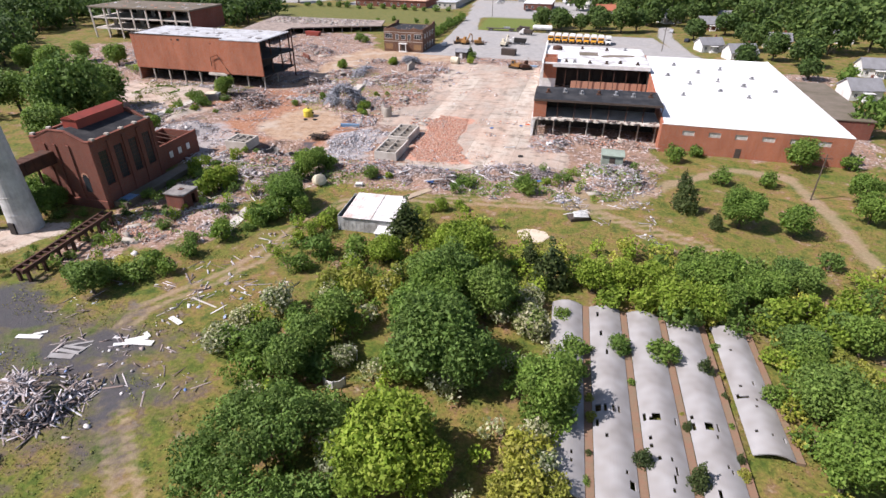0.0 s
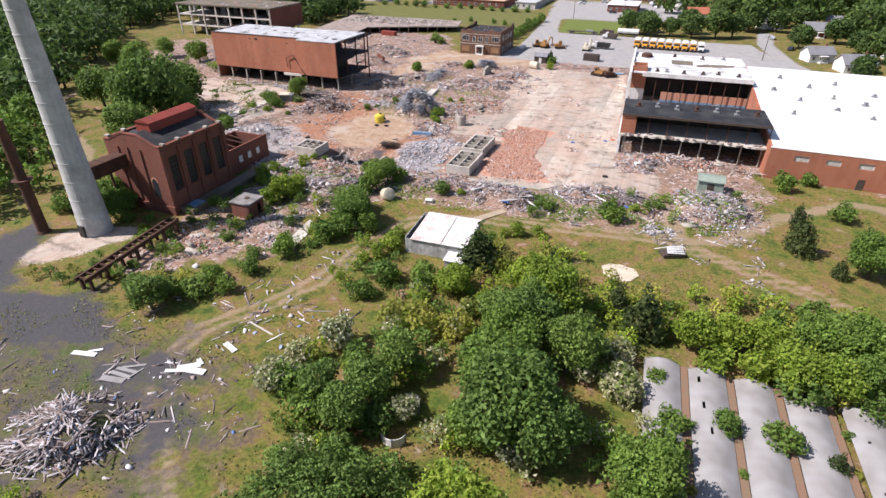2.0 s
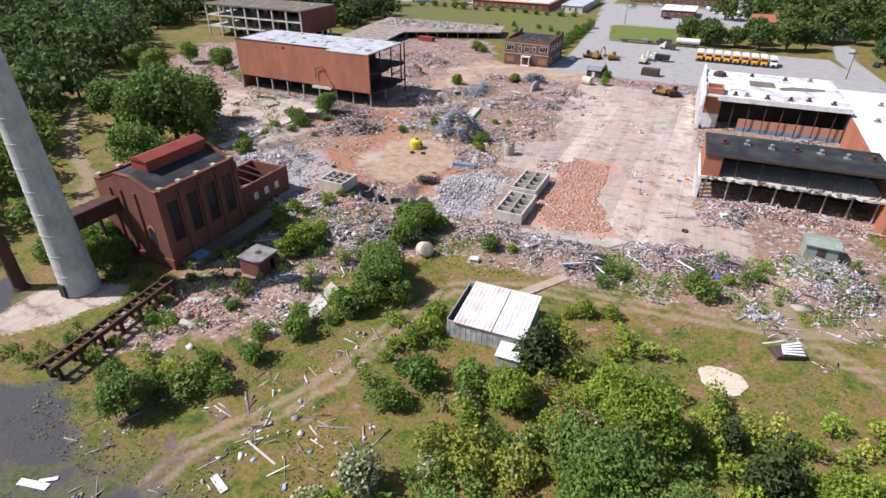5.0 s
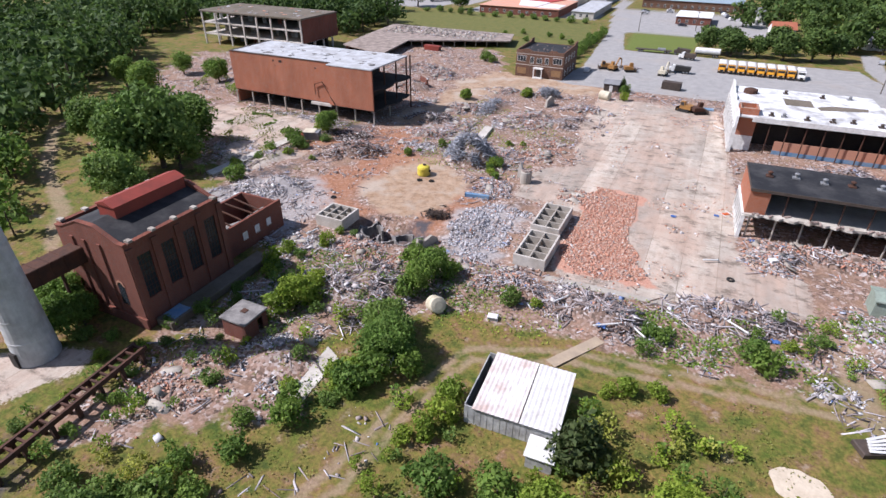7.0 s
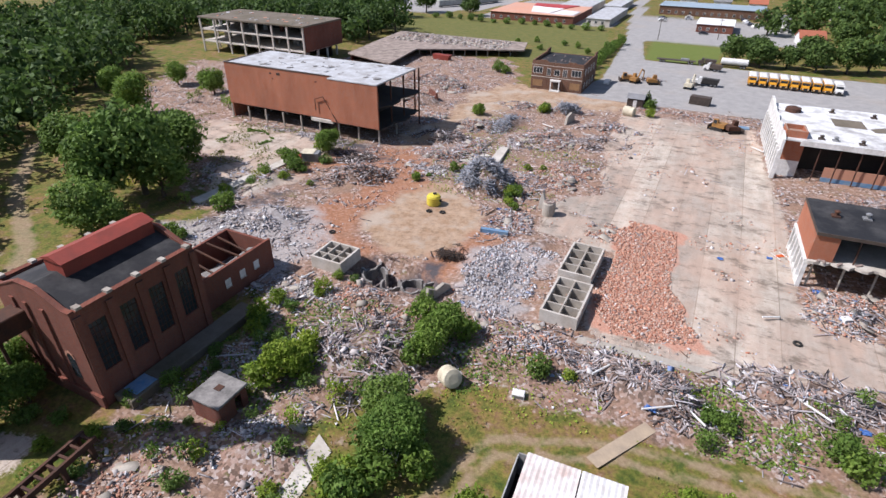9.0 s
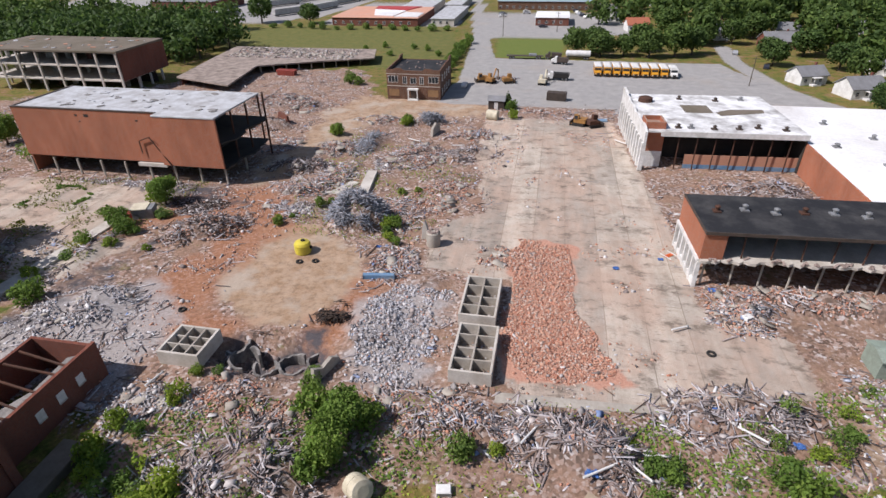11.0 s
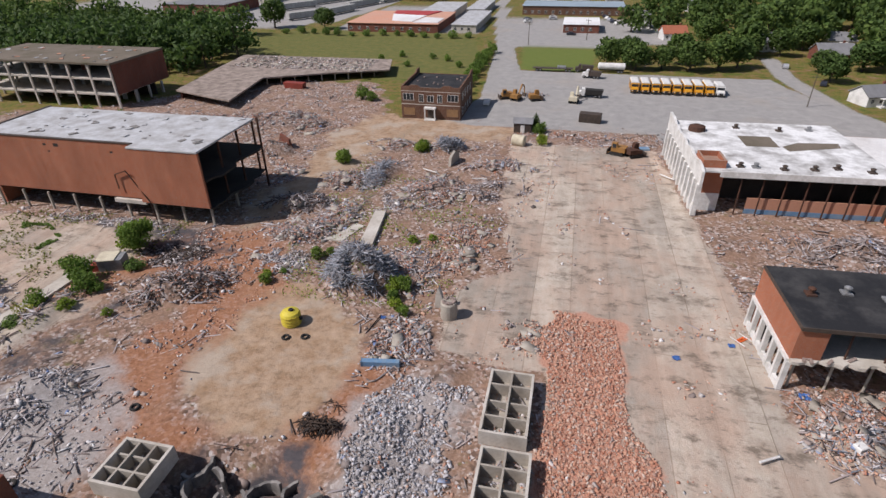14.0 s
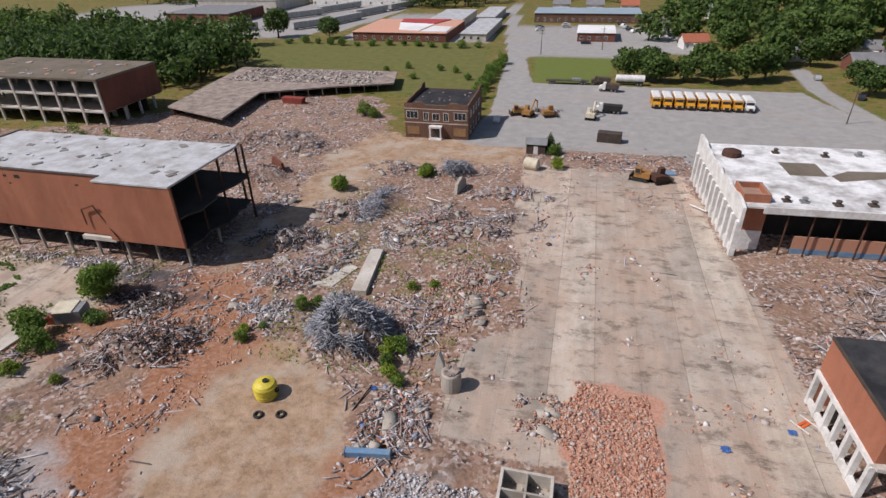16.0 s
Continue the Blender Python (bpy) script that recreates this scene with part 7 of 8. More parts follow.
# sand ring, curved screens, wreck, sheds
t = thing("sand_patch", 39.9, -13.4, gz(39.9, -13.4), 0, "round pale sand patch in the grass", "sand")
part("sand", Build().prism([((2.55 + 0.2 * math.sin(3 * a) + 0.12 * math.sin(7 * a + 1)) * math.cos(a), (2.35 + 0.2 * math.sin(2 * a + 2) + 0.1 * math.sin(9 * a)) * math.sin(a)) for a in np.linspace(0, 2 * math.pi, 48, endpoint=False)], "z", -0.3, 0.06), worn("pale_sand", (0.66, 0.56, 0.43), (0.5, 0.41, 0.3), 0.95, big=0.6, fine=3), t)
for x, y, rz in ((22.7, -53.6, 15), (22.6, -48.4, 150)):
    t = thing("curved_screen", x, y, gz(x, y), rz, "small curved white sheet screen in dry grass", "screen", "curved screens")
    n = 12
    vs, fs = [], []
    for i in range(n + 1):
        a = math.pi * (1.15 + 0.7 * i / n)
        for r in (1.25, 1.31):
            for z in (0.0, 1.1):
                vs.append((r * math.cos(a), r * math.sin(a) + 0.8, z))
    for i in range(n):
        k = i * 4
        fs += [(k, k + 4, k + 5, k + 1), (k + 2, k + 3, k + 7, k + 6), (k + 1, k + 5, k + 7, k + 3)]
    part("panel", Build().add(vs, fs), M_WHITE, t)
    for i in (0, n // 2, n):
        a = math.pi * (1.15 + 0.7 * i / n)
        part("post", Build().box(-.05, .05, -.05, .05, 0, 1.2, m=pose(1.36 * math.cos(a), 1.36 * math.sin(a) + 0.8, 0)), M_GREYMETAL, t)
t = thing("crushed_trailer", 46.9, -5.2, gz(46.9, -5.2), 25, "crushed trailer with white slats beside the track", "wreck")
part("chassis", Build().box(-1.8, 1.8, -1.0, 1.0, 0.1, 0.7, bevel=0.1), M_DARKMETAL, t)
for i in range(5):
    part("slat", Build().box(-1.3, 1.5, -0.15, 0.15, 0, 0.08, m=pose(0.1 * i, -0.8 + i * 0.4, 0.8 + 0.05 * i, 4, 6, 4 * i)), M_WHITE, t)
t = thing("metal_shed", 52.4, 22.5, gz(52.4, 22.5), 0, "faded green sheet-metal shed among debris", "shed")
part("wall", Build().box(-2.2, 2.2, -1.8, 1.8, 0, 2.5), M_GREENBOX, t)
part("roof", Build().prism([(-2.1, 2.5), (2.1, 2.5), (2.1, 2.65), (0, 3.1), (-2.1, 2.65)], "x", -2.4, 2.4), M_GREENBOX, t)
part("door", Build().box(-0.6, 0.6, -1.84, -1.8, 0, 2.1), M_DARKMETAL, t)
t = thing("broken_shed", -59.5, 43.8, gz(-59.5, 43.8), 20, "small broken shed with tan roof", "shed")
part("wall", Build().box(-1.8, 1.8, -1.3, 1.3, 0, 1.9), M_GREYMETAL, t)
part("roof", Build().box(-2.0, 0.9, -1.5, 1.5, 1.9, 2.05, bevel=0.03), M_CREAM, t)
part("red_panel", Build().box(-2.9, -1.85, -1.2, 1.0, 0.0, 1.2), M_RED_METAL, t, "rust red side panel")
t = thing("skip_container", -80.5, 150.5, gz(-80.5, 150.5), -5, "red steel rubble skip", "container")
part("body", Build().prism([(-3.2, 0), (3.2, 0), (3.6, 1.8), (-3.6, 1.8)], "y", -1.2, 1.2), M_RED_METAL, t)
for i in range(5):
    part("rib", Build().box(-2.6 + i * 1.3, -2.5 + i * 1.3, -1.28, -1.2, 0.1, 1.8), M_RED_METAL, t)
for x, y, rz in ((88.6, 14.0, 0), (72.5, 155.8, 0), (-12.5, 236, 0), (12, 250, 0)):
    t = thing("utility_pole", x, y, gz(x, y), rz, "brown wooden utility pole with crossarm", "utility pole", "utility poles")
    part("pole", Build().tube([(0, 0, -0.3, 0.16), (0, 0, 9, 0.1)], 8), M_BARK, t)
    part("crossarm", Build().box(-1.1, 1.1, -0.06, 0.06, 8.2, 8.34), M_BARK, t)

for x, y, w, d, sd in ((4.3, 26.9, 4.1, 8.4, 1), (4.9, 16.3, 4.2, 8.0, 2), (-30.0, 11.4, 4.6, 4.4, 3)):
    debris("bin_rubble", "broken plaster and bricks inside the bin", lambda g, n: (x + g.uniform(-w / 2, w / 2, n), y + g.uniform(-d / 2, d / 2, n)), {"ash": 160, "chunk": 60, "brick": 80, "plank": 12}, 340 + sd, 0.5, base=0.2)
for x, y, rz, ln in ((46, 58, -55, 5), (50, 55, -50, 6), (56, 60, 20, 5), (28.5, 96, -40, 3.5), (30, 26, 30, 2.5), (22, 3, -40, 4), (19, 2, 35, 4.5), (24, 5, 10, 3.5), (12, 5, 60, 3), (-31, 6, 80, 2.6), (34, 9, -30, 3), (-20, 90, -20, 3.5), (-9, 88, 15, 3)):
    t = thing("pipe", x, y, gz(x, y) + 0.45, rz, "loose pale pipe lying on rubble", "pipe", "loose pipes")
    part("tube", Build().bar((-ln / 2, 0, 0.1), (ln / 2, 0, -0.05), 0.2, n=8), M_WHITE, t)
    part("flange", Build().bar((ln / 2 - 0.1, 0, -0.05), (ln / 2, 0, -0.05), 0.34, n=8), M_GREYMETAL, t)
# sunken pit: broken round walls
for k, (x, y, r, h, rz) in enumerate(((-23.5, 12.5, 1.7, 1.6, 20), (-20.2, 11.6, 1.3, 1.2, 160), (-17.0, 12.6, 1.6, 1.4, 60), (-25.6, 14.6, 1.5, 1.7, 250), (-13.9, 13.6, 1.4, 1.5, 120))):
    t = thing("broken_tank_wall", x, y, -2.0, rz, "broken curved concrete tank wall in the pit", "tank wall", "pit tank walls")
    n = 14
    vs, fs = [], []
    for i in range(n + 1):
        a = math.pi * 1.5 * i / n
        hh = h * (0.8 + 0.16 * math.sin(i * 0.8 + k) + 0.07 * math.sin(i * 2.9))
        for q in (r, r + 0.3):
            vs += [(q * math.cos(a), q * math.sin(a), -0.9), (q * math.cos(a), q * math.sin(a), hh)]
    for i in range(n):
        m0 = i * 4
        fs += [(m0, m0 + 1, m0 + 5, m0 + 4), (m0 + 2, m0 + 6, m0 + 7, m0 + 3), (m0 + 1, m0 + 3, m0 + 7, m0 + 5)]
    fs += [(0, 2, 3, 1), (n * 4, n * 4 + 1, n * 4 + 3, n * 4 + 2)]
    part("ring", Build().add(vs, fs), M_MOULD, t)
t = thing("wall_stub", -12.0, 11.0, -0.3, 70, "leaning broken brick wall stub", "wall")
part("masonry", Build().prism([(-2.4, 0), (2.4, 0), (2.2, 1.1), (1.0, 1.9), (-0.6, 1.5), (-2.0, 2.4)], "y", -0.25, 0.25), M_CONC, t)
t = thing("wall_stub", -58, 99, 0, -35, "tilted slab of dark brick wall", "wall")
part("masonry", Build().prism([(-3.0, 0), (3.0, 0), (2.4, 2.4), (-1.6, 2.9)], "y", -0.3, 0.3), M_BRICK_DARK, t)
t = thing("wall_stub", -16.2, 96.5, 0, 80, "broken concrete wall end", "wall")
part("masonry", Build().prism([(-2.6, 0), (2.6, 0), (2.5, 1.6), (0.4, 2.7), (-2.0, 2.0)], "y", -0.3, 0.3), M_CONC, t)

# ---- vehicles ----
def wheel(parent, x, y, r, w=0.3):
    o = Build().tube([(0, 0, -w / 2, r * 0.9), (0, 0, -w / 2 + 0.05, r), (0, 0, w / 2 - 0.05, r), (0, 0, w / 2, r * 0.9)], 14)
    ob = part("wheel", o, M_TYRE, parent)
    ob.matrix_basis = pose(x, y, r, 0, 90, 0)
    rim = part("rim", Build().tube([(0, 0, -w / 2 - 0.02, r * 0.5), (0, 0, w / 2 + 0.02, r * 0.5)], 10), M_GREYMETAL, ob)
    return ob


def school_bus(x, y, paint, label, length=9.2):
    t = thing("school_bus", x, y, 0, 0, label, "bus", "parked buses")
    L = length / 2
    part("body", Build().prism([(-L + 1.6, 0.5), (L, 0.5), (L, 2.6), (L - 0.2, 2.85), (-L + 1.8, 2.85), (-L + 1.6, 2.6)], "x", -1.2, 1.2), paint, t)
    part("roof", Build().prism([(-1.2, 2.86), (1.2, 2.86), (0.9, 3.06), (-0.9, 3.06)], "y", -L + 1.7, L - 0.1), M_WHITE, t, "white painted roof")
    part("hood", Build().prism([(-L, 0.55), (-L + 1.6, 0.55), (-L + 1.6, 1.75), (-L + 0.15, 1.5), (-L, 1.3)], "x", -1.0, 1.0), paint, t)
    part("windscreen", Build().box(-1.0, 1.0, -L + 1.57, -L + 1.598, 1.75, 2.5), M_GLASS, t)
    for s in (-1, 1):
        for k in range(7):
            w0 = -L + 2.0 + k * (2 * L - 2.4) / 7
            part("side_window", Build().box(min(s * 1.2, s * 1.215), max(s * 1.2, s * 1.215), w0, w0 + (2 * L - 2.4) / 7 - 0.15, 1.75, 2.4), M_GLASS, t)
        part("rub_rail", Build().box(min(s * 1.2, s * 1.22), max(s * 1.2, s * 1.22), -L + 1.7, L - 0.1, 1.3, 1.4), M_TYRE, t)
        part("headlight", Build().box(s * 0.75 - 0.14, s * 0.75 + 0.14, -L - 0.03, -L, 0.85, 1.1), M_WHITE, t)
        wheel(t, s * 1.02, -L + 0.9, 0.5)
        wheel(t, s * 1.02, L - 2.4, 0.5)
    part("bumper", Build().box(-1.15, 1.15, -L - 0.2, -L - 0.04, 0.4, 0.7), M_TYRE, t)
    part("grille", Build().box(-0.5, 0.5, -L - 0.025, -L, 0.7, 1.25), M_TYRE, t)
    return t


for i in range(8):
    school_bus(26.6 + i * 3.06, 166.6 - i * 0.05, M_BUS, "orange-yellow school bus with white roof")
school_bus(26.6 + 8 * 3.06, 165.6, M_WHITE, "white bus at the end of the row", 7.6)


def truck(x, y, rz, cab, bed, label, long=6.6):
    t = thing("truck", x, y, 0, rz, label, "truck")
    part("cab", Build().prism([(-3.3, 0.6), (-1.2, 0.6), (-1.2, 2.6), (-2.0, 2.6), (-2.3, 1.8), (-3.3, 1.6)], "y", -1.1, 1.1), cab, t)
    part("windscreen", Build().box(-2.2, -2.05, -0.95, 0.95, 1.85, 2.45), M_GLASS, t)
    part("bed", Build().prism([(-1.0, 0.9), (long - 3.3, 0.9), (long - 3.0, 2.2), (-1.0, 2.4)], "y", -1.2, 1.2), bed, t)
    part("chassis", Build().box(-3.2, long - 3.4, -0.5, 0.5, 0.5, 0.89), M_TYRE, t)
    for wx in (-2.5, long - 5.2, long - 4.0):
        for s in (-1, 1):
            w = wheel(t, wx, s * 1.0, 0.5)
            w.matrix_basis = pose(wx, s * 1.0, 0.5, 90, 0, 0)
    return t


def excavator(x, y, rz, paint, label, arm=True):
    t = thing("excavator", x, y, gz(x, y), rz, label, "excavator")
    for s in (-1, 1):
        part("track", Build().prism([(-1.7, 0.3), (-1.4, 0.0), (1.4, 0.0), (1.7, 0.3), (1.4, 0.75), (-1.4, 0.75)], "y", s * 1.0 - 0.3, s * 1.0 + 0.3), M_TYRE, t)
    part("house", Build().prism([(-1.9, 0.85), (1.2, 0.85), (1.2, 1.5), (-0.2, 1.9), (-1.9, 1.9)], "y", -1.2, 1.2), paint, t)
    cab = part("cab", Build().prism([(-0.2, 1.5), (1.2, 1.5), (1.1, 2.9), (0.0, 2.9)], "y", 0.25, 1.2), paint, t)
    part("cab_glass", Build().box(0.1, 1.0, 1.2, 1.215, 1.8, 2.7), M_GLASS, cab)
    if arm:
        part("boom", Build().bar((0.9, -0.3, 1.6), (3.0, -0.3, 4.0), 0.45).bar((3.0, -0.3, 4.0), (4.6, -0.3, 3.2), 0.4), paint, t)
        part("stick", Build().bar((4.6, -0.3, 3.2), (4.9, -0.3, 1.0), 0.32), paint, t)
        part("bucket", Build().prism([(4.4, 0.2), (5.4, 0.1), (5.3, 1.0), (4.7, 1.1)], "y", -0.8, 0.2), M_DARKMETAL, t)
    else:
        part("blade", Build().box(1.9, 2.1, -1.5, 1.5, 0.1, 1.2), M_DARKMETAL, t)
        part("push_arm", Build().bar((0.5, -1.2, 0.6), (1.9, -1.2, 0.6), 0.2).bar((0.5, 1.2, 0.6), (1.9, 1.2, 0.6), 0.2), paint, t)
    return t


truck(12.8, 156, 0, M_WHITE, M_TYRE, "white dump truck with black bed", 7.2)
truck(14.0, 180, -10, M_WHITE, M_DARKMETAL, "white road tractor with bare chassis", 6.0)
truck(11.5, 188.5, 0, M_DARKMETAL, M_DARKMETAL, "dark parked truck at the lawn edge", 6.0)
lying = thing("tank_trailer", 20.5, 189, 0, 0, "pale silver tank trailer beside the lawn", "trailer")
tk = part("tank", Build().tube([(0, 0, -4.6, 0.7), (0, 0, -4.4, 1.1), (0, 0, 4.4, 1.1), (0, 0, 4.6, 0.7)], 16), M_WHITE, lying)
tk.matrix_basis = pose(0, 0, 2.2, 0, 90, 0)
part("frame", Build().box(-4.2, 4.2, -0.5, 0.5, 0.7, 1.05), M_TYRE, lying)
for wx in (2.4, 3.5):
    for s in (-1, 1):
        wheel(lying, wx, s * 1.0, 0.5).matrix_basis = pose(wx, s * 1.0, 0.5, 90, 0, 0)
t = thing("flatbed_trailer", 0.5, 188, 0, 2, "long dark flatbed trailer beside the lawn", "trailer")
part("deck", Build().box(-7, 7, -1.2, 1.2, 1.0, 1.2), M_DARKMETAL, t)
part("load", Build().box(1.5, 4.5, -0.9, 0.9, 1.2, 1.9, bevel=0.1), M_GREYMETAL, t)
for wx in (-5.5, -4.4, 4.6, 5.7):
    for s in (-1, 1):
        wheel(t, wx, s * 1.0, 0.5).matrix_basis = pose(wx, s * 1.0, 0.5, 90, 0, 0)
excavator(-11.5, 150, 200, M_MACHINE, "yellow bulldozer parked on the lot", False)
excavator(-8.2, 149, 70, M_MACHINE, "yellow excavator with folded arm")
excavator(-2.6, 149.5, 20, M_MACHINE, "yellow loader parked on the lot", False)
excavator(8.6, 149, 80, M_CREAM, "cream coloured excavator with raised arm")
excavator(19.2, 108.6, 160, M_MACHINE, "muddy orange excavator on the concrete", False)
excavator(22.8, 107.8, 30, M_RUST, "rust brown loader on the concrete", False)
debris("rubble_heap", "low heap of red scrap on the lot", blob(-4, 155, 4.5, 2.5), {"brick": 250, "rod": 90, "chunk": 80}, 330, 0.5)
debris("rubble_heap", "ridge of bricks along the lot edge", blob(8, 118, 12, 2.0, -3), {"brick": 700, "chunk": 120, "plank": 60}, 331, 0.4)
t = thing("shipping_container", 13.2, 131.4, 0, -8, "dark brown steel box container", "container")
part("body", Build().box(-2.8, 2.8, -1.2, 1.2, 0.05, 2.4, bevel=0.05), M_DARKMETAL, t)
for i in range(12):
    part("rib", Build().box(-2.6 + i * 0.46, -2.5 + i * 0.46, -1.26, -1.2, 0.1, 2.3), M_DARKMETAL, t)
t = thing("guard_hut", -3.4, 121.0, 0, 0, "small dark hut with grey gable roof", "hut")
part("wall", Build().box(-2.2, 2.2, -1.6, 1.6, 0, 2.4), M_DARKMETAL, t)
part("roof", Build().prism([(-1.9, 2.4), (1.9, 2.4), (0, 3.5)], "x", -2.5, 2.5), M_SHINGLE, t)
part("door", Build().box(-0.5, 0.5, -1.64, -1.6, 0, 2.0), M_WHITE, t)
plant("mid", 1.0, 120.2, 1.9)
plant("cedar", -0.6, 123.0, 1.8)
t = thing("steel_plate", 24.5, 112.6, gz(24.5, 112.6), 10, "faded blue steel plate by the wall", "steel plate")
part("plate", Build().box(-2, 2, -0.9, 0.9, 0.02, 0.4, bevel=0.05), M_BLUE, t)


def car(x, y, rz, paint, label):
    t = thing("car", x, y, 0, rz, label, "car", "parked cars")
    part("body", Build().prism([(-2.2, 0.3), (2.2, 0.3), (2.2, 0.8), (1.2, 0.95), (0.6, 1.42), (-1.0, 1.45), (-1.8, 0.95), (-2.2, 0.9)], "y", -0.85, 0.85), paint, t)
    part("glass", Build().prism([(1.0, 0.96), (0.55, 1.36), (-0.95, 1.38), (-1.6, 0.96)], "y", -0.865, 0.865), M_GLASS, t)
    for wx in (-1.35, 1.35):
        for s in (-1, 1):
            wheel(t, wx, s * 0.78, 0.33, 0.22).matrix_basis = pose(wx, s * 0.78, 0.33, 90, 0, 0)
    return t


M_SILVER = worn("silver_car_paint", (0.5, 0.51, 0.53), (0.4, 0.4, 0.42), 0.35, 0.3)
M_DARKCAR = worn("dark_car_paint", (0.03, 0.035, 0.05), (0.05, 0.05, 0.06), 0.35)
for i, (x, y, rz) in enumerate(((-18.3, 296, 15), (-18.6, 301, 15), (-19.2, 306, 15), (-6.2, 315, 0), (-5.8, 309, 0), (22, 320, 60), (23, 314, 60), (24, 308, 60), (25.5, 302, 60), (27, 296, 60), (80.6, 206, 80), (85, 182, 70), (-16, 143, 90), (9, 271, 0), (5, 262, 5))):
    car(x, y, rz, (M_WHITE, M_SILVER, M_DARKCAR)[i % 3], ("white parked car", "silver parked car", "dark parked car")[i % 3] + " on grey asphalt")

# ---- town beyond ----
def house(x, y, w, d, h, rz, wall, roof, label):
    t = thing("house", x, y, 0, rz, label, "house", "houses beyond the lot")
    part("wall", Build().prism([(-d / 2, 0), (d / 2, 0), (d / 2, h), (0, h + d * 0.32), (-d / 2, h)], "x", -w / 2, w / 2), wall, t)
    for s in (-1, 1):
        part("roof", Build().prism([(s * (d / 2 + 0.4), h - 0.22), (0, h + d * 0.32 + 0.06), (0, h + d * 0.32 + 0.3), (s * (d / 2 + 0.4), h + 0.04)][::s], "x", -w / 2 - 0.4, w / 2 + 0.4), roof, t)
    for i in range(3):
        window_in_wall(t, "y", -w / 2 + 1.0 + i * (w - 1.2) / 3, -w / 2 + 2.0 + i * (w - 1.2) / 3, 1.0, 2.2, -d / 2, bars=1)
    window_in_wall(t, "x", -0.6, 0.6, 1.0, 2.2, w / 2, bars=1)
    part("chimney", Build().box(w / 4, w / 4 + 0.6, 0.3, 0.9, h + d * 0.2, h + d * 0.32 + 1.0), M_BRICK_DARK, t)
    part("porch", Build().box(-1.4, 1.4, -d / 2 - 1.8, -d / 2, 0, 0.4).box(-1.5, 1.5, -d / 2 - 1.9, -d / 2, 2.4, 2.55).box(-1.3, -1.15, -d / 2 - 1.7, -d / 2 - 1.55, 0.4, 2.4).box(1.15, 1.3, -d / 2 - 1.7, -d / 2 - 1.55, 0.4, 2.4), M_WHITE, t)
    return t


for row in ((91, 163, 9, 7, 2.8, 20, M_WHITE, M_SHINGLE, "small white house with grey roof"), (100, 148, 10, 8, 3.0, 15, M_WHITE, M_SHINGLE, "white house beside the side road"),
            (100, 222, 12, 9, 3.0, 5, M_BRICK_DARK, M_SHINGLE, "brick house with dark roof"), (49, 258, 10, 8, 3.0, 10, M_WHITE, M_SHINGLE_RED, "white house with rust red roof"),
            (38, 290, 9, 8, 5.0, -10, M_WHITE, M_SHINGLE, "tall pale house behind trees"), (82, 240, 10, 9, 3.4, 30, M_WHITE, M_SHINGLE, "white house under street trees"),
            (70, 352, 11, 9, 4, 0, M_WHITE, M_SHINGLE, "far pale house among trees"), (120, 180, 10, 8, 3, 0, M_WHITE, M_SHINGLE, "far white bungalow under trees"), (-12, 372, 10, 8, 4.5, 0, M_WHITE, M_SHINGLE, "far pale house on the rise"), (8, 370, 10, 8, 4.5, 0, M_WHITE, M_SHINGLE, "far grey house on the rise"), (28, 368, 10, 8, 4.5, 0, M_WHITE, M_SHINGLE_RED, "far house with brown roof"),
            (124, 98, 9, 8, 3, 10, M_WHITE, M_SHINGLE, "grey roofed cottage by the annex"), (140, 132, 10, 8, 3, 0, M_WHITE, M_SHINGLE, "pale cottage on the slope"), (112, 250, 10, 8, 3, 0, M_WHITE, M_SHINGLE, "white house among trees"), (150, 200, 10, 8, 3, 0, M_WHITE, M_SHINGLE, "white house in the trees"), (145, 262, 10, 8, 3, 0, M_WHITE, M_SHINGLE, "small white house far off")):
    house(*row)


def low_block(name, x0, x1, y0, y1, h, wall, roof, label, windows=6):
    cx, cy = (x0 + x1) / 2, (y0 + y1) / 2
    t = thing(name, cx, cy, 0, 0, label, "building")
    X, Y = (x1 - x0) / 2, (y1 - y0) / 2
    part("wall", Build().box(-X, X, -Y, Y, 0, h - 0.3), wall, t)
    part("roof", Build().box(-X - 0.4, X + 0.4, -Y - 0.4, Y + 0.4, h - 0.3, h, bevel=0.1), roof, t)
    for i in range(windows):
        a = -X + 1 + i * (2 * X - 2) / windows
        window_in_wall(t, "y", a, a + 1.4, 1.0, 2.4, -Y, bars=1)
    return t


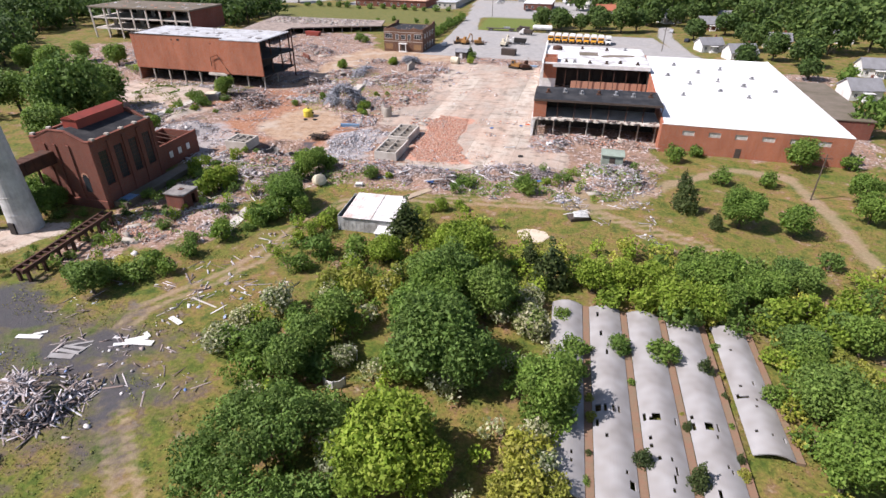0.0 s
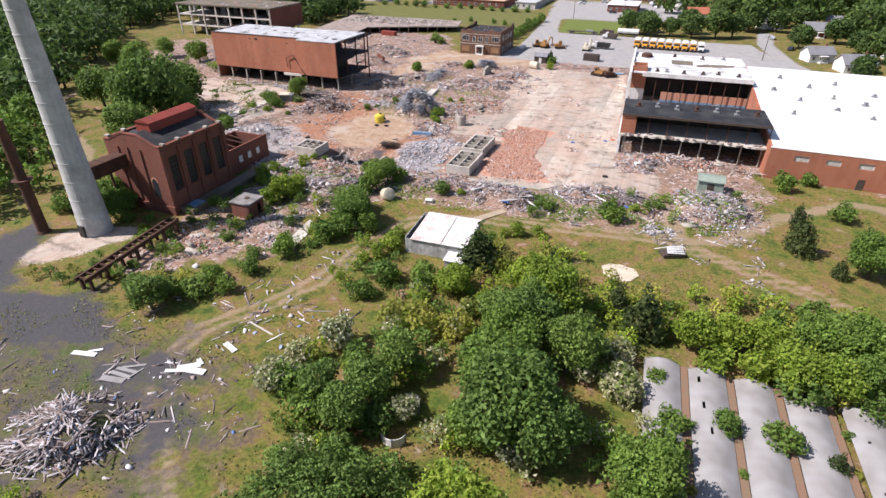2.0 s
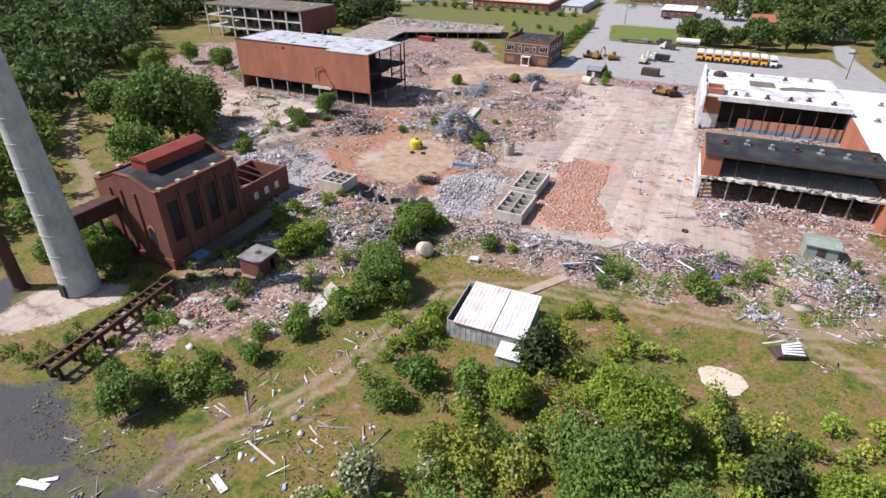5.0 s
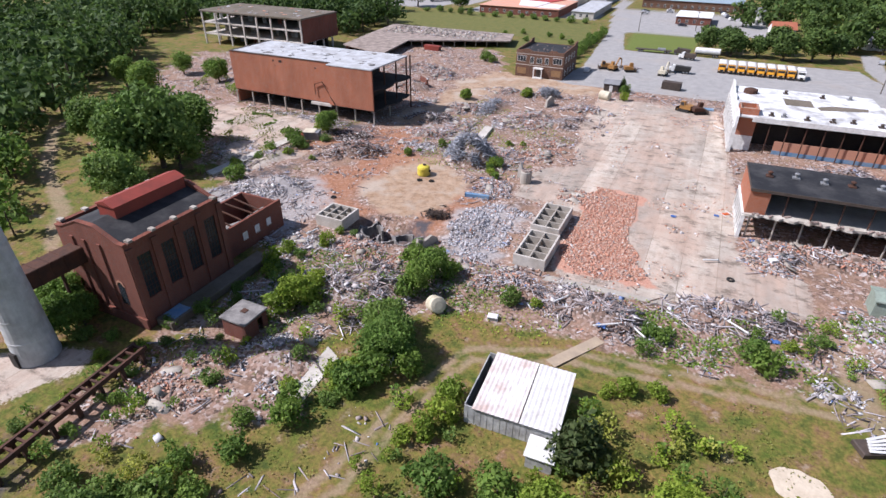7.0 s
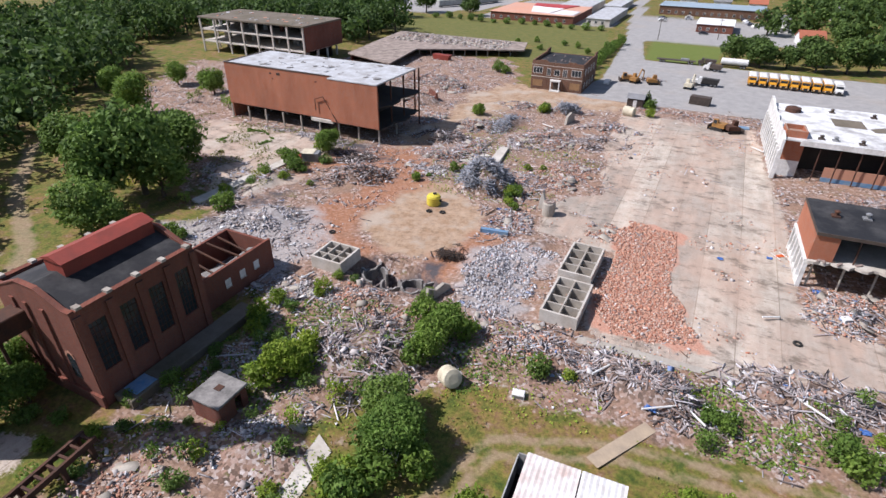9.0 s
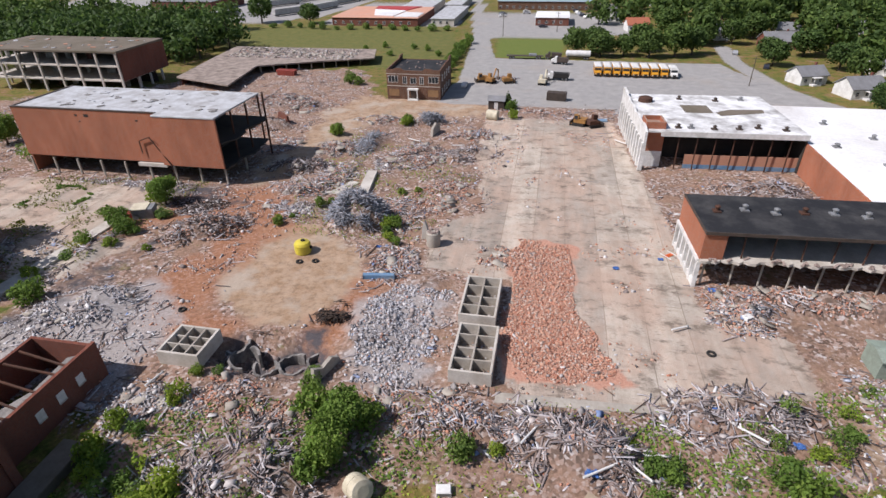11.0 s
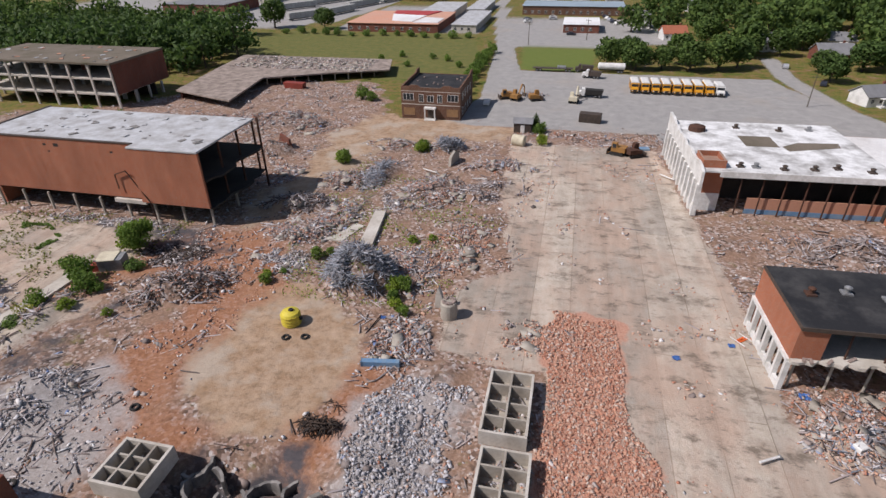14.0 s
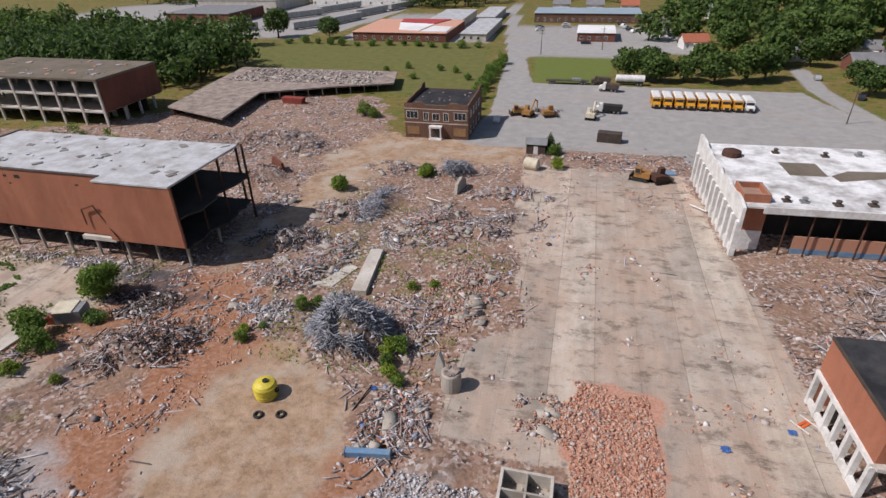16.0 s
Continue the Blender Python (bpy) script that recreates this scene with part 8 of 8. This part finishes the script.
t = low_block("shop_complex", -104, -58, 258, 300, 4.2, M_BRICK_DARK, M_ORANGEROOF, "low shop building with faded orange roof", 10)
part("roof_section", Build().prism([(-2, -14), (9, -17), (11, 4), (-8, 8)], "z", 4.204, 4.5), M_WHITE_ROOF, t, "white roof section")
part("roof_section", Build().prism([(10, -19), (22.5, -19), (22.5, -4), (12, -2)], "z", 4.204, 4.5), M_WHITE_ROOF, t, "white roof section")
part("roof_section", Build().prism([(-8, 9), (11, 5), (16, 20.5), (-10, 20.5)], "z", 4.204, 4.6), M_REDROOF, t, "crimson roof section")
low_block("storage_building", -78, -60, 302, 345, 4.0, M_CONC_PALE, M_GREY_ROOF, "grey roofed storage building", 4)
low_block("storage_row", -52, -40, 262, 312, 3.6, M_CONC_PALE, M_GREY_ROOF, "long grey roofed storage row", 3)
low_block("storage_row", -55, -45, 318, 362, 3.6, M_CONC_PALE, M_GREY_ROOF, "long grey roofed storage row further on", 3)
low_block("motel_building", -24, 32, 325, 348, 5.0, M_BRICK_BROWN, M_BLUEROOF, "long low building with blue-grey roof", 14)
low_block("shop_building", 1, 17.5, 268, 290, 4.0, M_BRICK_DARK, M_WHITE_ROOF, "small brick shop with white roof", 4)
low_block("warehouse", -260, -200, 360, 410, 7.0, M_CONC_PALE, M_GREY_ROOF, "far pale warehouse block", 8)
low_block("warehouse", -190, -120, 395, 440, 6.0, M_WHITE, M_WHITE_ROOF, "far white flat-roofed warehouse building", 8)
low_block("warehouse", -240, -198, 300, 340, 6.0, M_BRICK_DARK, M_SHINGLE, "far dark roofed works", 6)
for i, (x0, y0, x1, y1) in enumerate(((-192, 246, -176, 268), (-186, 262, -172, 286), (-150, 285, -137, 306), (-137, 300, -128, 330), (-134, 335, -124, 365), (-175, 320, -160, 345), (-165, 350, -150, 385), (-122, 366, -114, 392))):
    ln = math.hypot(x1 - x0, y1 - y0)
    t = thing("box_trailer", (x0 + x1) / 2, (y0 + y1) / 2, 0, math.degrees(math.atan2(y1 - y0, x1 - x0)), "long pale grey box trailer", "trailer", "parked trailers")
    part("body", Build().box(-ln / 2, ln / 2, -1.6, 1.6, 1.0, 4.0, bevel=0.1), M_SIDING, t)
    part("frame", Build().box(-ln / 2 + 1, ln / 2 - 1, -0.8, 0.8, 0.5, 1.0), M_TYRE, t)
    for wx in (-ln / 2 + 2, ln / 2 - 2):
        for s in (-1, 1):
            wheel(t, wx, s * 1.2, 0.5).matrix_basis = pose(wx, s * 1.2, 0.5, 90, 0, 0)
